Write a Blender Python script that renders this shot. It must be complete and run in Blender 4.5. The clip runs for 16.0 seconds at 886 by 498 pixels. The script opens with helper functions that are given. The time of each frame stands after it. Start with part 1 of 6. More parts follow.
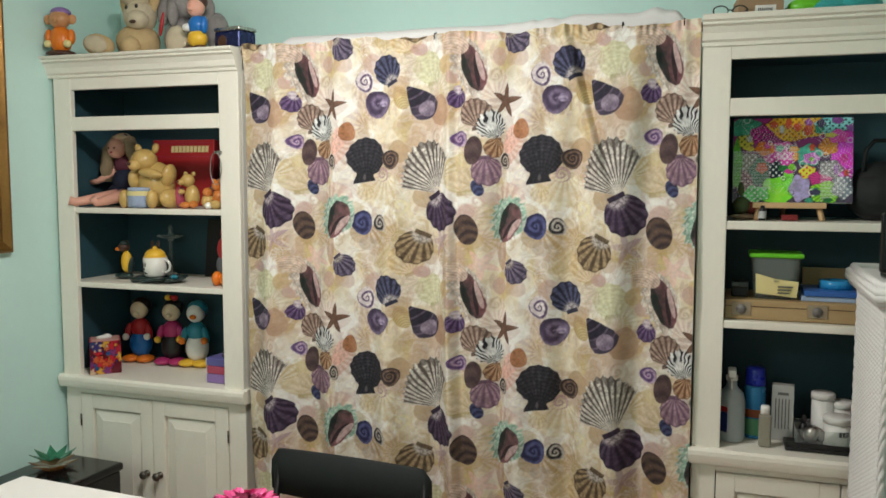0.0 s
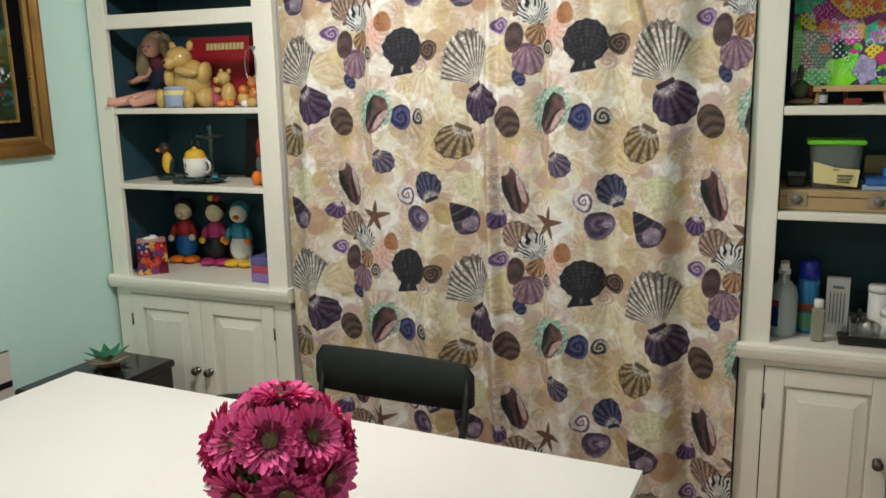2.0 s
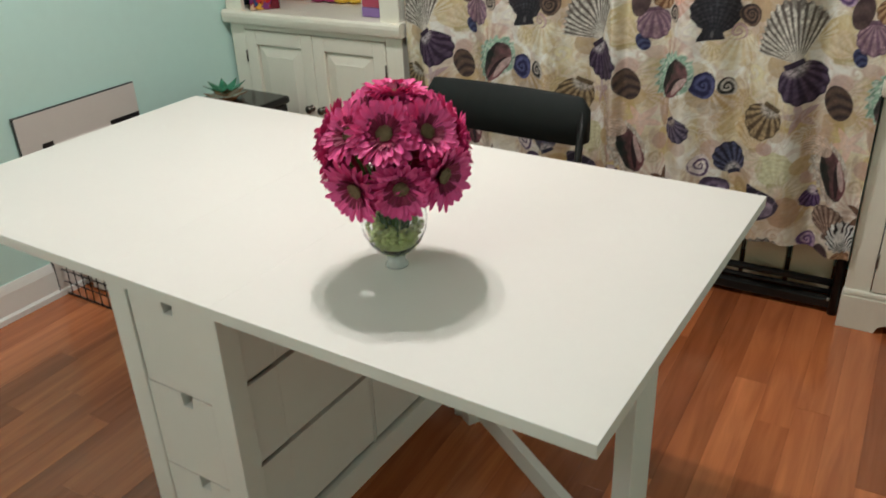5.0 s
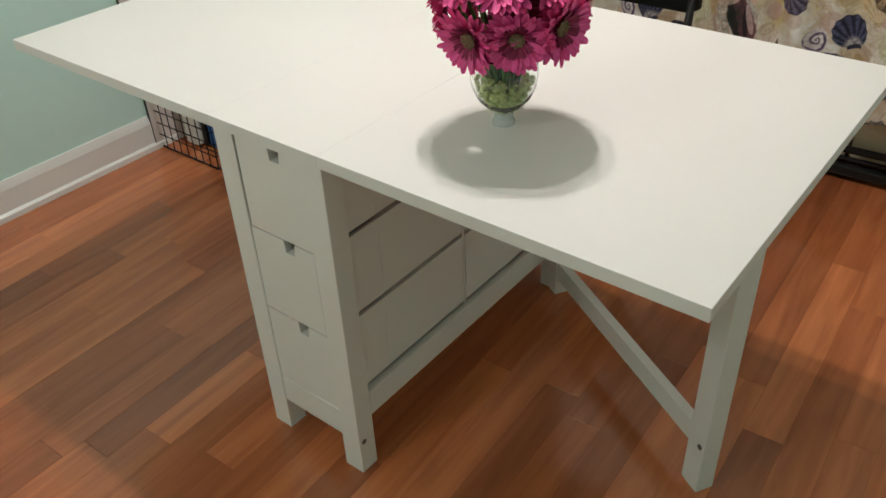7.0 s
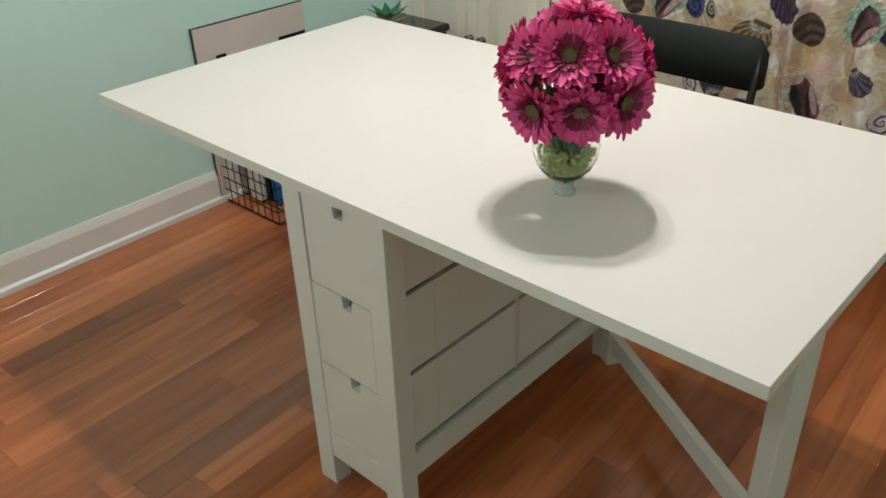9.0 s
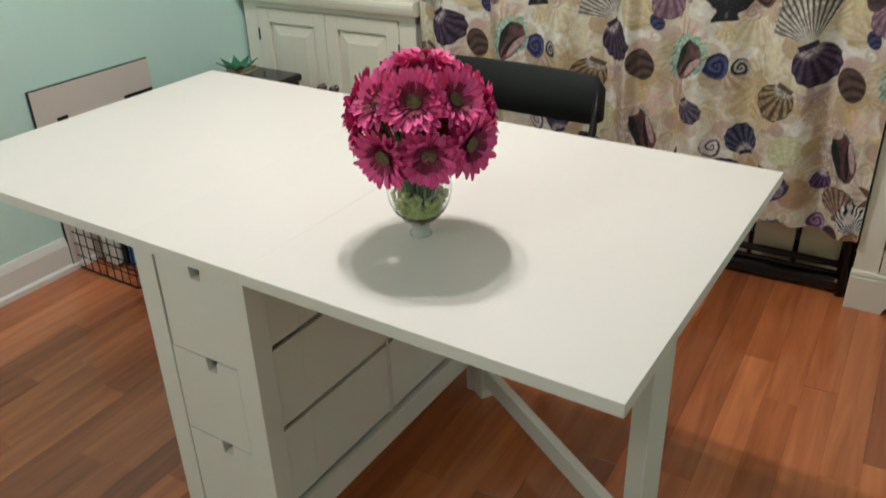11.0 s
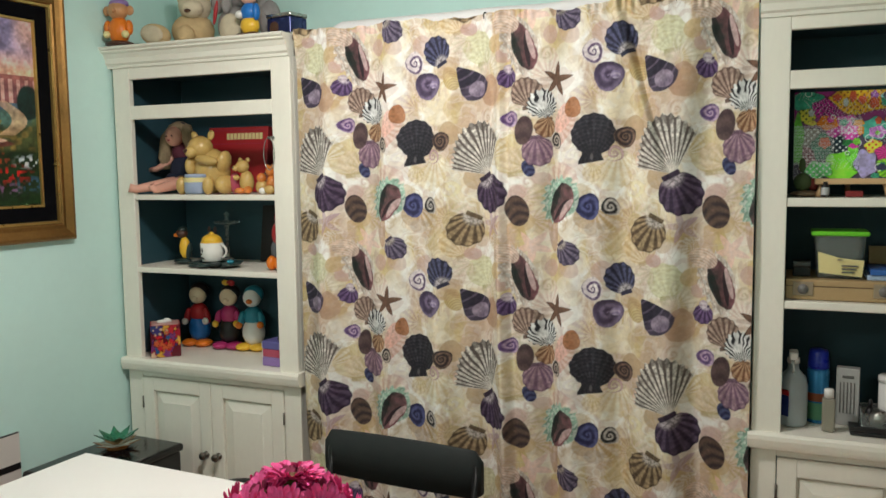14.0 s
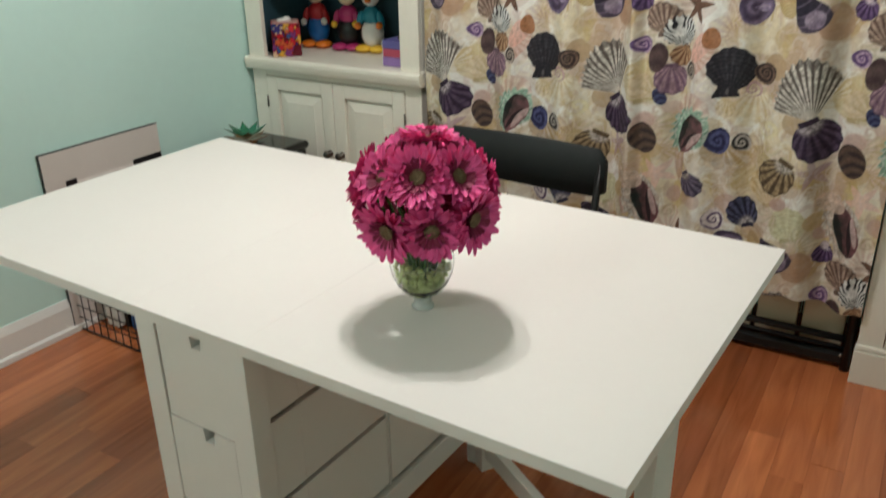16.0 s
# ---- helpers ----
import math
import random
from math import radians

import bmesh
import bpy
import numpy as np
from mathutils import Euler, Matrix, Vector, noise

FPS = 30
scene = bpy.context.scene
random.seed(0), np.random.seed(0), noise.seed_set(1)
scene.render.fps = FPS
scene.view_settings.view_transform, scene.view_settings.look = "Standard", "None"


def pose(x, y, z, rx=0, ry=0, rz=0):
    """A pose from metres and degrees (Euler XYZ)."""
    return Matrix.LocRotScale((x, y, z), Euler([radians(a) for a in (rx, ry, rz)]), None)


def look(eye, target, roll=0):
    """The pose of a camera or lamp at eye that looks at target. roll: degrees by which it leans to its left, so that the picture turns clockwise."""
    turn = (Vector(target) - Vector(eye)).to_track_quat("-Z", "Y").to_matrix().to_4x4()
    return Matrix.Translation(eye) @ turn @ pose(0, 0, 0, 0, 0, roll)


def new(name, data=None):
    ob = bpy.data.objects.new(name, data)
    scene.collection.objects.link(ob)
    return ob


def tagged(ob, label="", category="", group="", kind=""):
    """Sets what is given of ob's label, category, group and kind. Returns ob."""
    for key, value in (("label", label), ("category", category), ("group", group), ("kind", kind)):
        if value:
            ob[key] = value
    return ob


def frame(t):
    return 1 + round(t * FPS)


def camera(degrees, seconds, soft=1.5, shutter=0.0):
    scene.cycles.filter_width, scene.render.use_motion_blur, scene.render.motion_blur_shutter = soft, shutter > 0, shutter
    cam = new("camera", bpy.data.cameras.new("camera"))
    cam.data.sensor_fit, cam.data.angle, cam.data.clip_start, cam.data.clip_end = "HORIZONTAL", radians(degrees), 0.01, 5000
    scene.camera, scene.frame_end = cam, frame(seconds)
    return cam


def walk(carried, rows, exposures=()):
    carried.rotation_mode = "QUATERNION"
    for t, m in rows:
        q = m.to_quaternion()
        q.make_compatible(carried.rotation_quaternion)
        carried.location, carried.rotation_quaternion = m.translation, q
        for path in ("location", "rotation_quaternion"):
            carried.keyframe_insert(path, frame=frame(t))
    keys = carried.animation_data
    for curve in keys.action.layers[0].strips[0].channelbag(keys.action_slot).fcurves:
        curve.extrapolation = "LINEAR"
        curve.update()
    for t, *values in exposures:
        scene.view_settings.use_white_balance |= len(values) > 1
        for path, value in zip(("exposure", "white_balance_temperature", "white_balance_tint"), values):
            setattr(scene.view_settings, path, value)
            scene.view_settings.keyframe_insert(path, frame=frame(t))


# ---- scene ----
# camera and its walk
cam = camera(56.4, 16.0, shutter=0.4)
PATH = [
    (0, (1.564, -2.433, 1.527), (0.92, -0.548, 1.354), 0.1),
    (0.5, (1.561, -2.421, 1.523), (0.888, -0.552, 1.293), -0.1),
    (1, (1.558, -2.402, 1.515), (0.845, -0.557, 1.215), -0.6),
    (1.5, (1.561, -2.386, 1.51), (0.824, -0.562, 1.151), -1.0),
    (2, (1.567, -2.374, 1.495), (0.823, -0.562, 1.092), -1.2),
    (2.5, (1.569, -2.364, 1.482), (0.82, -0.568, 1.021), -1.4),
    (3, (1.571, -2.357, 1.461), (0.786, -0.597, 0.923), -1.9),
    (3.5, (1.575, -2.355, 1.442), (0.747, -0.644, 0.82), -2.6),
    (4, (1.574, -2.344, 1.418), (0.722, -0.686, 0.693), -2.9),
    (4.5, (1.569, -2.347, 1.396), (0.693, -0.75, 0.569), -2.9),
    (5, (1.55, -2.369, 1.378), (0.639, -0.84, 0.466), -2.5),
    (5.2, (1.54, -2.379, 1.37), (0.614, -0.876, 0.431), -2.5),
    (7.3, (1.505, -2.401, 1.342), (0.509, -1.114, 0.179), -2.6),
    (7.5, (1.504, -2.4, 1.341), (0.485, -1.125, 0.184), -2.7),
    (8, (1.498, -2.4, 1.35), (0.375, -1.161, 0.253), -3.1),
    (8.2, (1.498, -2.413, 1.355), (0.324, -1.187, 0.296), -3.3),
    (10.3, (1.529, -2.424, 1.347), (0.606, -0.978, 0.318), -1.2),
    (10.5, (1.528, -2.403, 1.349), (0.631, -0.941, 0.322), -1.5),
    (11, (1.53, -2.417, 1.362), (0.628, -0.9, 0.423), -1.8),
    (11.5, (1.546, -2.415, 1.394), (0.637, -0.815, 0.611), -1.3),
    (12, (1.56, -2.412, 1.429), (0.663, -0.723, 0.843), -0.7),
    (12.5, (1.566, -2.425, 1.476), (0.683, -0.672, 1.094), -0.7),
    (13, (1.578, -2.432, 1.502), (0.741, -0.63, 1.275), -0.8),
    (13.5, (1.588, -2.421, 1.501), (0.804, -0.589, 1.332), -0.8),
    (14, (1.58, -2.414, 1.496), (0.805, -0.58, 1.303), -0.7),
    (14.5, (1.578, -2.402, 1.484), (0.78, -0.591, 1.197), -0.8),
    (15, (1.57, -2.406, 1.449), (0.705, -0.662, 0.988), -1.1),
    (15.5, (1.544, -2.418, 1.419), (0.624, -0.761, 0.782), -0.9),
    (16, (1.529, -2.411, 1.381), (0.59, -0.84, 0.576), -1.0),
]
walk(cam, [(t, look(eye, target, roll)) for t, eye, target, roll in PATH])

# ---- light: a three-bulb ceiling fixture over the table ----
world = bpy.data.worlds.new("world")
scene.world = world
world.use_nodes = True
world.node_tree.nodes["Background"].inputs[0].default_value = (0.55, 0.6, 0.65, 1)
world.node_tree.nodes["Background"].inputs[1].default_value = 0.02
scene.view_settings.exposure = -0.05
BULBS = [(0.66, -0.99), (0.46, -0.96), (0.56, -0.86)]
LAMP = (1.0, 0.96, 0.925)
for bx, by in BULBS:
    # a frosted bulb up inside an open white shade
    data = bpy.data.lights.new("bulb_light", "POINT")
    data.energy, data.color, data.shadow_soft_size = 7.5, LAMP, 0.018
    ob = new("bulb_light", data)
    ob.matrix_world = pose(bx, by, 2.288)
    # the open mouth of the shade sends most of the light down
    data = bpy.data.lights.new("shade_light", "AREA")
    data.shape, data.size, data.energy, data.color = "DISK", 0.036, 4.9, LAMP
    ob = new("shade_light", data)
    ob.matrix_world = pose(bx, by, 2.302)
# added fill lamp in the unseen half of the room, no known source
data = bpy.data.lights.new("fill_light", "POINT")
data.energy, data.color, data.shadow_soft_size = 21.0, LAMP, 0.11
ob = new("fill_light", data)
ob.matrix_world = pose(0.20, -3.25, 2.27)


# ---- materials ----
def mat(name, color, rough=0.5, metal=0.0, vary=0.12, scale=6.0, bump=0.0, bump_scale=120.0, coat=0.0, stretch=(1, 1, 1), transmission=0.0, ior=1.45, alpha=1.0, attr="", emit=0.0, subsurface=0.0, rough_vary=0.08):
    m = bpy.data.materials.new(name)
    m.use_nodes = True
    nt = m.node_tree
    b = nt.nodes["Principled BSDF"]
    b.inputs["Roughness"].default_value = rough
    b.inputs["Metallic"].default_value = metal
    b.inputs["Coat Weight"].default_value = coat
    b.inputs["Coat Roughness"].default_value = 0.12
    b.inputs["Transmission Weight"].default_value = transmission
    b.inputs["IOR"].default_value = ior
    geo = nt.nodes.new("ShaderNodeNewGeometry")
    mp = nt.nodes.new("ShaderNodeMapping")
    mp.inputs["Scale"].default_value = stretch
    nt.links.new(geo.outputs["Position"], mp.inputs["Vector"])
    if attr:
        at = nt.nodes.new("ShaderNodeAttribute")
        at.attribute_name = attr
        base = at.outputs["Color"]
    else:
        rgb = nt.nodes.new("ShaderNodeRGB")
        rgb.outputs[0].default_value = (*color, 1)
        base = rgb.outputs[0]
    if vary > 0:
        n1 = nt.nodes.new("ShaderNodeTexNoise")
        n1.inputs["Scale"].default_value = scale
        n1.inputs["Detail"].default_value = 6
        n2 = nt.nodes.new("ShaderNodeTexNoise")
        n2.inputs["Scale"].default_value = scale * 12
        n2.inputs["Detail"].default_value = 3
        nt.links.new(mp.outputs[0], n1.inputs["Vector"])
        nt.links.new(mp.outputs[0], n2.inputs["Vector"])
        add = nt.nodes.new("ShaderNodeMath")
        add.operation = "MULTIPLY_ADD"
        add.inputs[1].default_value = 0.5
        nt.links.new(n2.outputs["Fac"], add.inputs[0])
        nt.links.new(n1.outputs["Fac"], add.inputs[2])
        mr = nt.nodes.new("ShaderNodeMapRange")
        mr.inputs["From Min"].default_value = 0.3
        mr.inputs["From Max"].default_value = 1.2
        mr.inputs["To Min"].default_value = 1 - vary
        mr.inputs["To Max"].default_value = 1 + vary
        nt.links.new(add.outputs[0], mr.inputs["Value"])
        vm = nt.nodes.new("ShaderNodeVectorMath")
        vm.operation = "SCALE"
        nt.links.new(base, vm.inputs[0])
        nt.links.new(mr.outputs[0], vm.inputs["Scale"])
        base = vm.outputs[0]
        if rough_vary:
            rr = nt.nodes.new("ShaderNodeMapRange")
            rr.inputs["From Min"].default_value = 0.15
            rr.inputs["From Max"].default_value = 0.85
            rr.inputs["To Min"].default_value = max(0.02, rough - rough_vary)
            rr.inputs["To Max"].default_value = min(1.0, rough + rough_vary)
            nt.links.new(n1.outputs["Fac"], rr.inputs["Value"])
            nt.links.new(rr.outputs[0], b.inputs["Roughness"])
    nt.links.new(base, b.inputs["Base Color"])
    if bump > 0:
        nb = nt.nodes.new("ShaderNodeTexNoise")
        nb.inputs["Scale"].default_value = bump_scale
        nb.inputs["Detail"].default_value = 4
        nt.links.new(mp.outputs[0], nb.inputs["Vector"])
        bp = nt.nodes.new("ShaderNodeBump")
        bp.inputs["Strength"].default_value = bump
        bp.inputs["Distance"].default_value = 0.004
        nt.links.new(nb.outputs["Fac"], bp.inputs["Height"])
        nt.links.new(bp.outputs[0], b.inputs["Normal"])
    if subsurface:
        b.inputs["Subsurface Weight"].default_value = subsurface
        b.inputs["Subsurface Radius"].default_value = (0.01, 0.005, 0.005)
    if emit:
        b.inputs["Emission Color"].default_value = (*color, 1)
        b.inputs["Emission Strength"].default_value = emit
    return m


def wood_floor():
    m = mat("floor_wood", (0.30, 0.105, 0.045), 0.20, vary=0.0, bump=0.02, bump_scale=40, coat=0.6, stretch=(10, 0.8, 1))
    nt = m.node_tree
    b = nt.nodes["Principled BSDF"]
    mp = next(n for n in nt.nodes if n.type == "MAPPING")
    info = nt.nodes.new("ShaderNodeObjectInfo")
    off = nt.nodes.new("ShaderNodeVectorMath")
    off.operation = "MULTIPLY_ADD"
    off.inputs[1].default_value = (7, 31, 3)
    nt.links.new(info.outputs["Random"], off.inputs[0])
    nt.links.new(mp.outputs[0], off.inputs[2])
    grain = nt.nodes.new("ShaderNodeTexNoise")
    grain.inputs["Scale"].default_value = 3.0
    grain.inputs["Detail"].default_value = 8
    grain.inputs["Distortion"].default_value = 0.8
    nt.links.new(off.outputs[0], grain.inputs["Vector"])
    ramp = nt.nodes.new("ShaderNodeValToRGB")
    el = ramp.color_ramp.elements
    el[0].position, el[0].color = 0.26, (0.34, 0.098, 0.034, 1)
    el[1].position, el[1].color = 0.76, (0.56, 0.178, 0.064, 1)
    nt.links.new(grain.outputs["Fac"], ramp.inputs[0])
    tone = nt.nodes.new("ShaderNodeValToRGB")
    te = tone.color_ramp.elements
    te[0].position, te[0].color = 0.0, (0.63, 0.57, 0.53, 1)
    te[1].position, te[1].color = 1.0, (1.32, 1.35, 1.36, 1)
    mid = tone.color_ramp.elements.new(0.5)
    mid.color = (0.95, 0.92, 0.90, 1)
    nt.links.new(info.outputs["Random"], tone.inputs[0])
    mul = nt.nodes.new("ShaderNodeMix")
    mul.data_type, mul.blend_type = "RGBA", "MULTIPLY"
    mul.inputs[0].default_value = 1.0
    nt.links.new(ramp.outputs[0], mul.inputs[6])
    nt.links.new(tone.outputs[0], mul.inputs[7])
    nt.links.new(mul.outputs[2], b.inputs["Base Color"])
    return m


MINT = mat("mint_wall_paint", (0.615, 0.86, 0.80), 0.50, vary=0.04, scale=2.5, bump=0.10, bump_scale=220)
CEIL = mat("ceiling_paint", (0.85, 0.84, 0.81), 0.8, vary=0.04, scale=2, bump=0.05)
TRIM = mat("white_trim_paint", (0.80, 0.79, 0.76), 0.35, vary=0.04, scale=5, bump=0.03)
CREAM = mat("cream_cabinet_paint", (0.86, 0.825, 0.72), 0.42, vary=0.05, scale=7, bump=0.10, bump_scale=90, stretch=(1, 1, 0.35))
TEAL = mat("dark_teal_paint", (0.028, 0.076, 0.098), 0.5, vary=0.10, scale=6, bump=0.08, bump_scale=120)
TABLE = mat("white_table_foil", (0.815, 0.79, 0.752), 0.34, vary=0.02, scale=5, bump=0.015, bump_scale=250, rough_vary=0.03)
DARKGAP = mat("dark_wood_underlay", (0.03, 0.015, 0.01), 0.8, vary=0.1)
FLOORWOOD = wood_floor()
BLACKPL = mat("black_plastic", (0.009, 0.012, 0.012), 0.72, vary=0.15, scale=15, bump=0.05, bump_scale=300)
BLACKGLOSS = mat("black_gloss_lacquer", (0.006, 0.006, 0.007), 0.16, vary=0.15, scale=8, coat=0.1)
BLACKMETAL = mat("black_steel", (0.015, 0.014, 0.014), 0.35, metal=0.3, vary=0.2, scale=20)
STEEL = mat("brushed_steel", (0.45, 0.43, 0.40), 0.28, metal=1.0, vary=0.08, scale=30)
PEWTER = mat("aged_pewter", (0.16, 0.14, 0.12), 0.32, metal=0.9, vary=0.2, scale=60)
CLOTH = mat("printed_cotton", (1, 1, 1), 0.85, vary=0.05, scale=40, bump=0.12, bump_scale=900, attr="print")
PRINT = mat("printed_picture", (1, 1, 1), 0.35, vary=0.08, scale=60, bump=0.05, bump_scale=400, attr="print")
GLOSSPRINT = mat("glossy_printed_card", (1, 1, 1), 0.22, vary=0.05, scale=60, attr="print")


# ---- mesh helpers ----
def finish(bm, name, material, smooth=False):
    me = bpy.data.meshes.new(name)
    bm.to_mesh(me)
    bm.free()
    for m in (material if isinstance(material, (list, tuple)) else [material]):
        me.materials.append(m)
    if smooth:
        for p in me.polygons:
            p.use_smooth = True
    return me


def part(name, bm, material, parent=None, label="", smooth=False):
    ob = new(name, finish(bm, name, material, smooth))
    if parent is not None:
        ob.parent = parent
    if label:
        ob["label"] = label
    return ob


def thing(name, m, label, category, group="", kind=""):
    ob = new(name)
    ob.matrix_world = m
    return tagged(ob, label, category, group, kind)


def bevel(bm, w, seg=2):
    if w > 0:
        bmesh.ops.bevel(bm, geom=bm.edges[:], offset=w, segments=seg, affect="EDGES", profile=0.5, clamp_overlap=True)
    return bm


def box(x0, x1, y0, y1, z0, z1, w=0.0, seg=2, bm=None):
    own = bmesh.new()
    bmesh.ops.create_cube(own, size=1)
    bmesh.ops.scale(own, vec=(x1 - x0, y1 - y0, z1 - z0), verts=own.verts)
    bmesh.ops.translate(own, vec=((x0 + x1) / 2, (y0 + y1) / 2, (z0 + z1) / 2), verts=own.verts)
    bevel(own, w, seg)
    return own if bm is None else merge(bm, own)


def merge(bm, other, m=None, index=0):
    """Adds the bmesh other to bm, moved by m, with a material index."""
    table = {}
    for v in other.verts:
        table[v] = bm.verts.new(m @ v.co if m else v.co)
    for f in other.faces:
        try:
            g = bm.faces.new([table[v] for v in f.verts])
            g.material_index = index or f.material_index
            g.smooth = f.smooth
        except ValueError:
            pass
    other.free()
    return bm


def lathe(profile, n=32, bm=None):
    """A surface of revolution about z from (radius, z) pairs."""
    own = bmesh.new()
    rings = []
    for r, z in profile:
        if r < 1e-6:
            rings.append([own.verts.new((0, 0, z))])
        else:
            rings.append([own.verts.new((r * math.cos(2 * math.pi * k / n), r * math.sin(2 * math.pi * k / n), z)) for k in range(n)])
    for a, b in zip(rings, rings[1:]):
        for k in range(n):
            q = [a[k % len(a)], a[(k + 1) % len(a)], b[(k + 1) % len(b)], b[k % len(b)]]
            q = list(dict.fromkeys(q))
            if len(q) > 2:
                own.faces.new(q)
    bmesh.ops.recalc_face_normals(own, faces=own.faces)
    for f in own.faces:
        f.smooth = True
    return own if bm is None else merge(bm, own)


def tube(points, r, n=8, bm=None, closed=False):
    """A round bar along points; r is a radius or one a point."""
    own = bmesh.new()
    pts = [Vector(p) for p in points]
    rings = []
    count = len(pts)
    up = Vector((0.13, 0.21, 0.97))
    for i, p in enumerate(pts):
        a = pts[i - 1] if (i or closed) else p
        b = pts[(i + 1) % count] if (i < count - 1 or closed) else p
        d = (b - a).normalized()
        s = d.cross(up).normalized()
        t = s.cross(d)
        rr = r[i] if isinstance(r, (list, tuple)) else r
        rings.append([own.verts.new(p + rr * (math.cos(2 * math.pi * k / n) * s + math.sin(2 * math.pi * k / n) * t)) for k in range(n)])
    for i in range(count if closed else count - 1):
        a, b = rings[i], rings[(i + 1) % count]
        for k in range(n):
            own.faces.new((a[k], a[(k + 1) % n], b[(k + 1) % n], b[k]))
    if not closed:
        own.faces.new(rings[0][::-1])
        own.faces.new(rings[-1])
    bmesh.ops.recalc_face_normals(own, faces=own.faces)
    for f in own.faces:
        f.smooth = True
    return own if bm is None else merge(bm, own)


def ball(x, y, z, rx, ry, rz, bm=None, index=0, u=16, v=10, m=None):
    own = bmesh.new()
    bmesh.ops.create_uvsphere(own, u_segments=u, v_segments=v, radius=1)
    bmesh.ops.scale(own, vec=(rx, ry, rz), verts=own.verts)
    if m:
        bmesh.ops.transform(own, matrix=m, verts=own.verts)
    bmesh.ops.translate(own, vec=(x, y, z), verts=own.verts)
    for f in own.faces:
        f.smooth = True
        f.material_index = index
    return own if bm is None else merge(bm, own)


def extrude_profile(profile, x0, x1, axis="x"):
    """A closed outline (a, b) swept from x0 to x1: (y, z) along x, or (x, z) along y."""
    own = bmesh.new()
    rows = []
    for q in (x0, x1):
        rows.append([own.verts.new((q, a, b) if axis == "x" else (a, q, b)) for a, b in profile])
    n = len(profile)
    for k in range(n):
        own.faces.new((rows[0][k], rows[0][(k + 1) % n], rows[1][(k + 1) % n], rows[1][k]))
    own.faces.new(rows[0][::-1])
    own.faces.new(rows[1])
    bmesh.ops.recalc_face_normals(own, faces=own.faces)
    return own


# ---- printing by number: small colour fields in numpy ----
def vnoise(u, v, seed, cells=64):
    """Smooth repeating value noise, 0 to 1."""
    g = np.random.RandomState(seed).rand(cells, cells)
    iu, iv = np.floor(u).astype(int), np.floor(v).astype(int)
    fu, fv = u - iu, v - iv
    fu, fv = fu * fu * (3 - 2 * fu), fv * fv * (3 - 2 * fv)
    a, b = g[iu % cells, iv % cells], g[(iu + 1) % cells, iv % cells]
    c, d = g[iu % cells, (iv + 1) % cells], g[(iu + 1) % cells, (iv + 1) % cells]
    return (a * (1 - fu) + b * fu) * (1 - fv) + (c * (1 - fu) + d * fu) * fv


def srgb(r, g, b):
    return np.array([(c / 255 / 12.92) if c <= 10 else ((c / 255 + 0.055) / 1.055) ** 2.4 for c in (r, g, b)])


def sheet_mesh(name, xs, ys, place, color, material):
    """A grid mesh: place(X, Y) gives its points, color(X, Y) the printed colour of each."""
    X, Y = np.meshgrid(xs, ys)
    P = np.stack(place(X, Y), -1).reshape(-1, 3)
    nx, ny = len(xs), len(ys)
    me = bpy.data.meshes.new(name)
    i = (np.arange(ny - 1)[:, None] * nx + np.arange(nx - 1)[None, :]).reshape(-1)
    quads = np.stack([i, i + 1, i + nx + 1, i + nx], -1).astype(np.int32)
    me.vertices.add(len(P))
    me.vertices.foreach_set("co", P.astype(np.float32).reshape(-1))
    me.loops.add(quads.size)
    me.loops.foreach_set("vertex_index", quads.reshape(-1))
    me.polygons.add(len(quads))
    me.polygons.foreach_set("loop_start", np.arange(0, quads.size, 4, dtype=np.int32))
    me.polygons.foreach_set("use_smooth", np.ones(len(quads), dtype=bool))
    me.update(calc_edges=True)
    C = np.ones((len(P), 4), dtype=np.float32)
    C[:, :3] = color(X, Y).reshape(-1, 3)
    at = me.attributes.new("print", "FLOAT_COLOR", "POINT")
    at.data.foreach_set("color", C.reshape(-1))
    me.materials.append(material)
    return me


# ---- the room ----
def structure(name, bm, material, label="", category=""):
    return tagged(part(name, bm, material), label, category, kind="structure")


LEFT = math.degrees(math.atan(0.04))
LEFT_M = pose(-0.812, 0, 0, 0, 0, -LEFT)  # the left wall's own frame: its face is x = 0

w = structure("wall_left", box(-0.12, 0, -3.8, 0.45, 0, 2.45), MINT, "mint green painted left wall", "wall")
w.matrix_world = LEFT_M
structure("wall_back", box(-0.95, 2.75, 0.40, 0.52, 0, 2.45), MINT, "mint green painted back wall", "wall")
structure("wall_right", box(2.62, 2.74, -3.7, 0.40, 0, 2.45), MINT, "mint green painted right wall", "wall")
structure("wall_front", box(-1.2, 2.75, -3.82, -3.7, 0, 2.45), MINT, "mint green painted wall behind the table", "wall")
structure("ceiling", box(-1.2, 2.75, -3.82, 0.52, 2.45, 2.55), CEIL, "white painted ceiling", "ceiling")
b = extrude_profile([(0, 0), (0.022, 0), (0.022, 0.018), (0.014, 0.026), (0.014, 0.095), (0.009, 0.110), (0.004, 0.122), (0, 0.122)], -1.72, 0.0, "y")
b = structure("baseboard", b, TRIM, "white painted wooden baseboard", "baseboard")
b.matrix_world = LEFT_M
casing = structure("trim", box(0, 0.02, -1.83, -1.722, 0, 2.1, 0.004), TRIM, "white painted door casing", "trim")
casing.matrix_world = LEFT_M
door = structure("door_1", box(-0.01, 0.006, -2.63, -1.832, 0.005, 2.08, 0.003), TRIM, "white painted flush door", "door")
door.matrix_world = LEFT_M


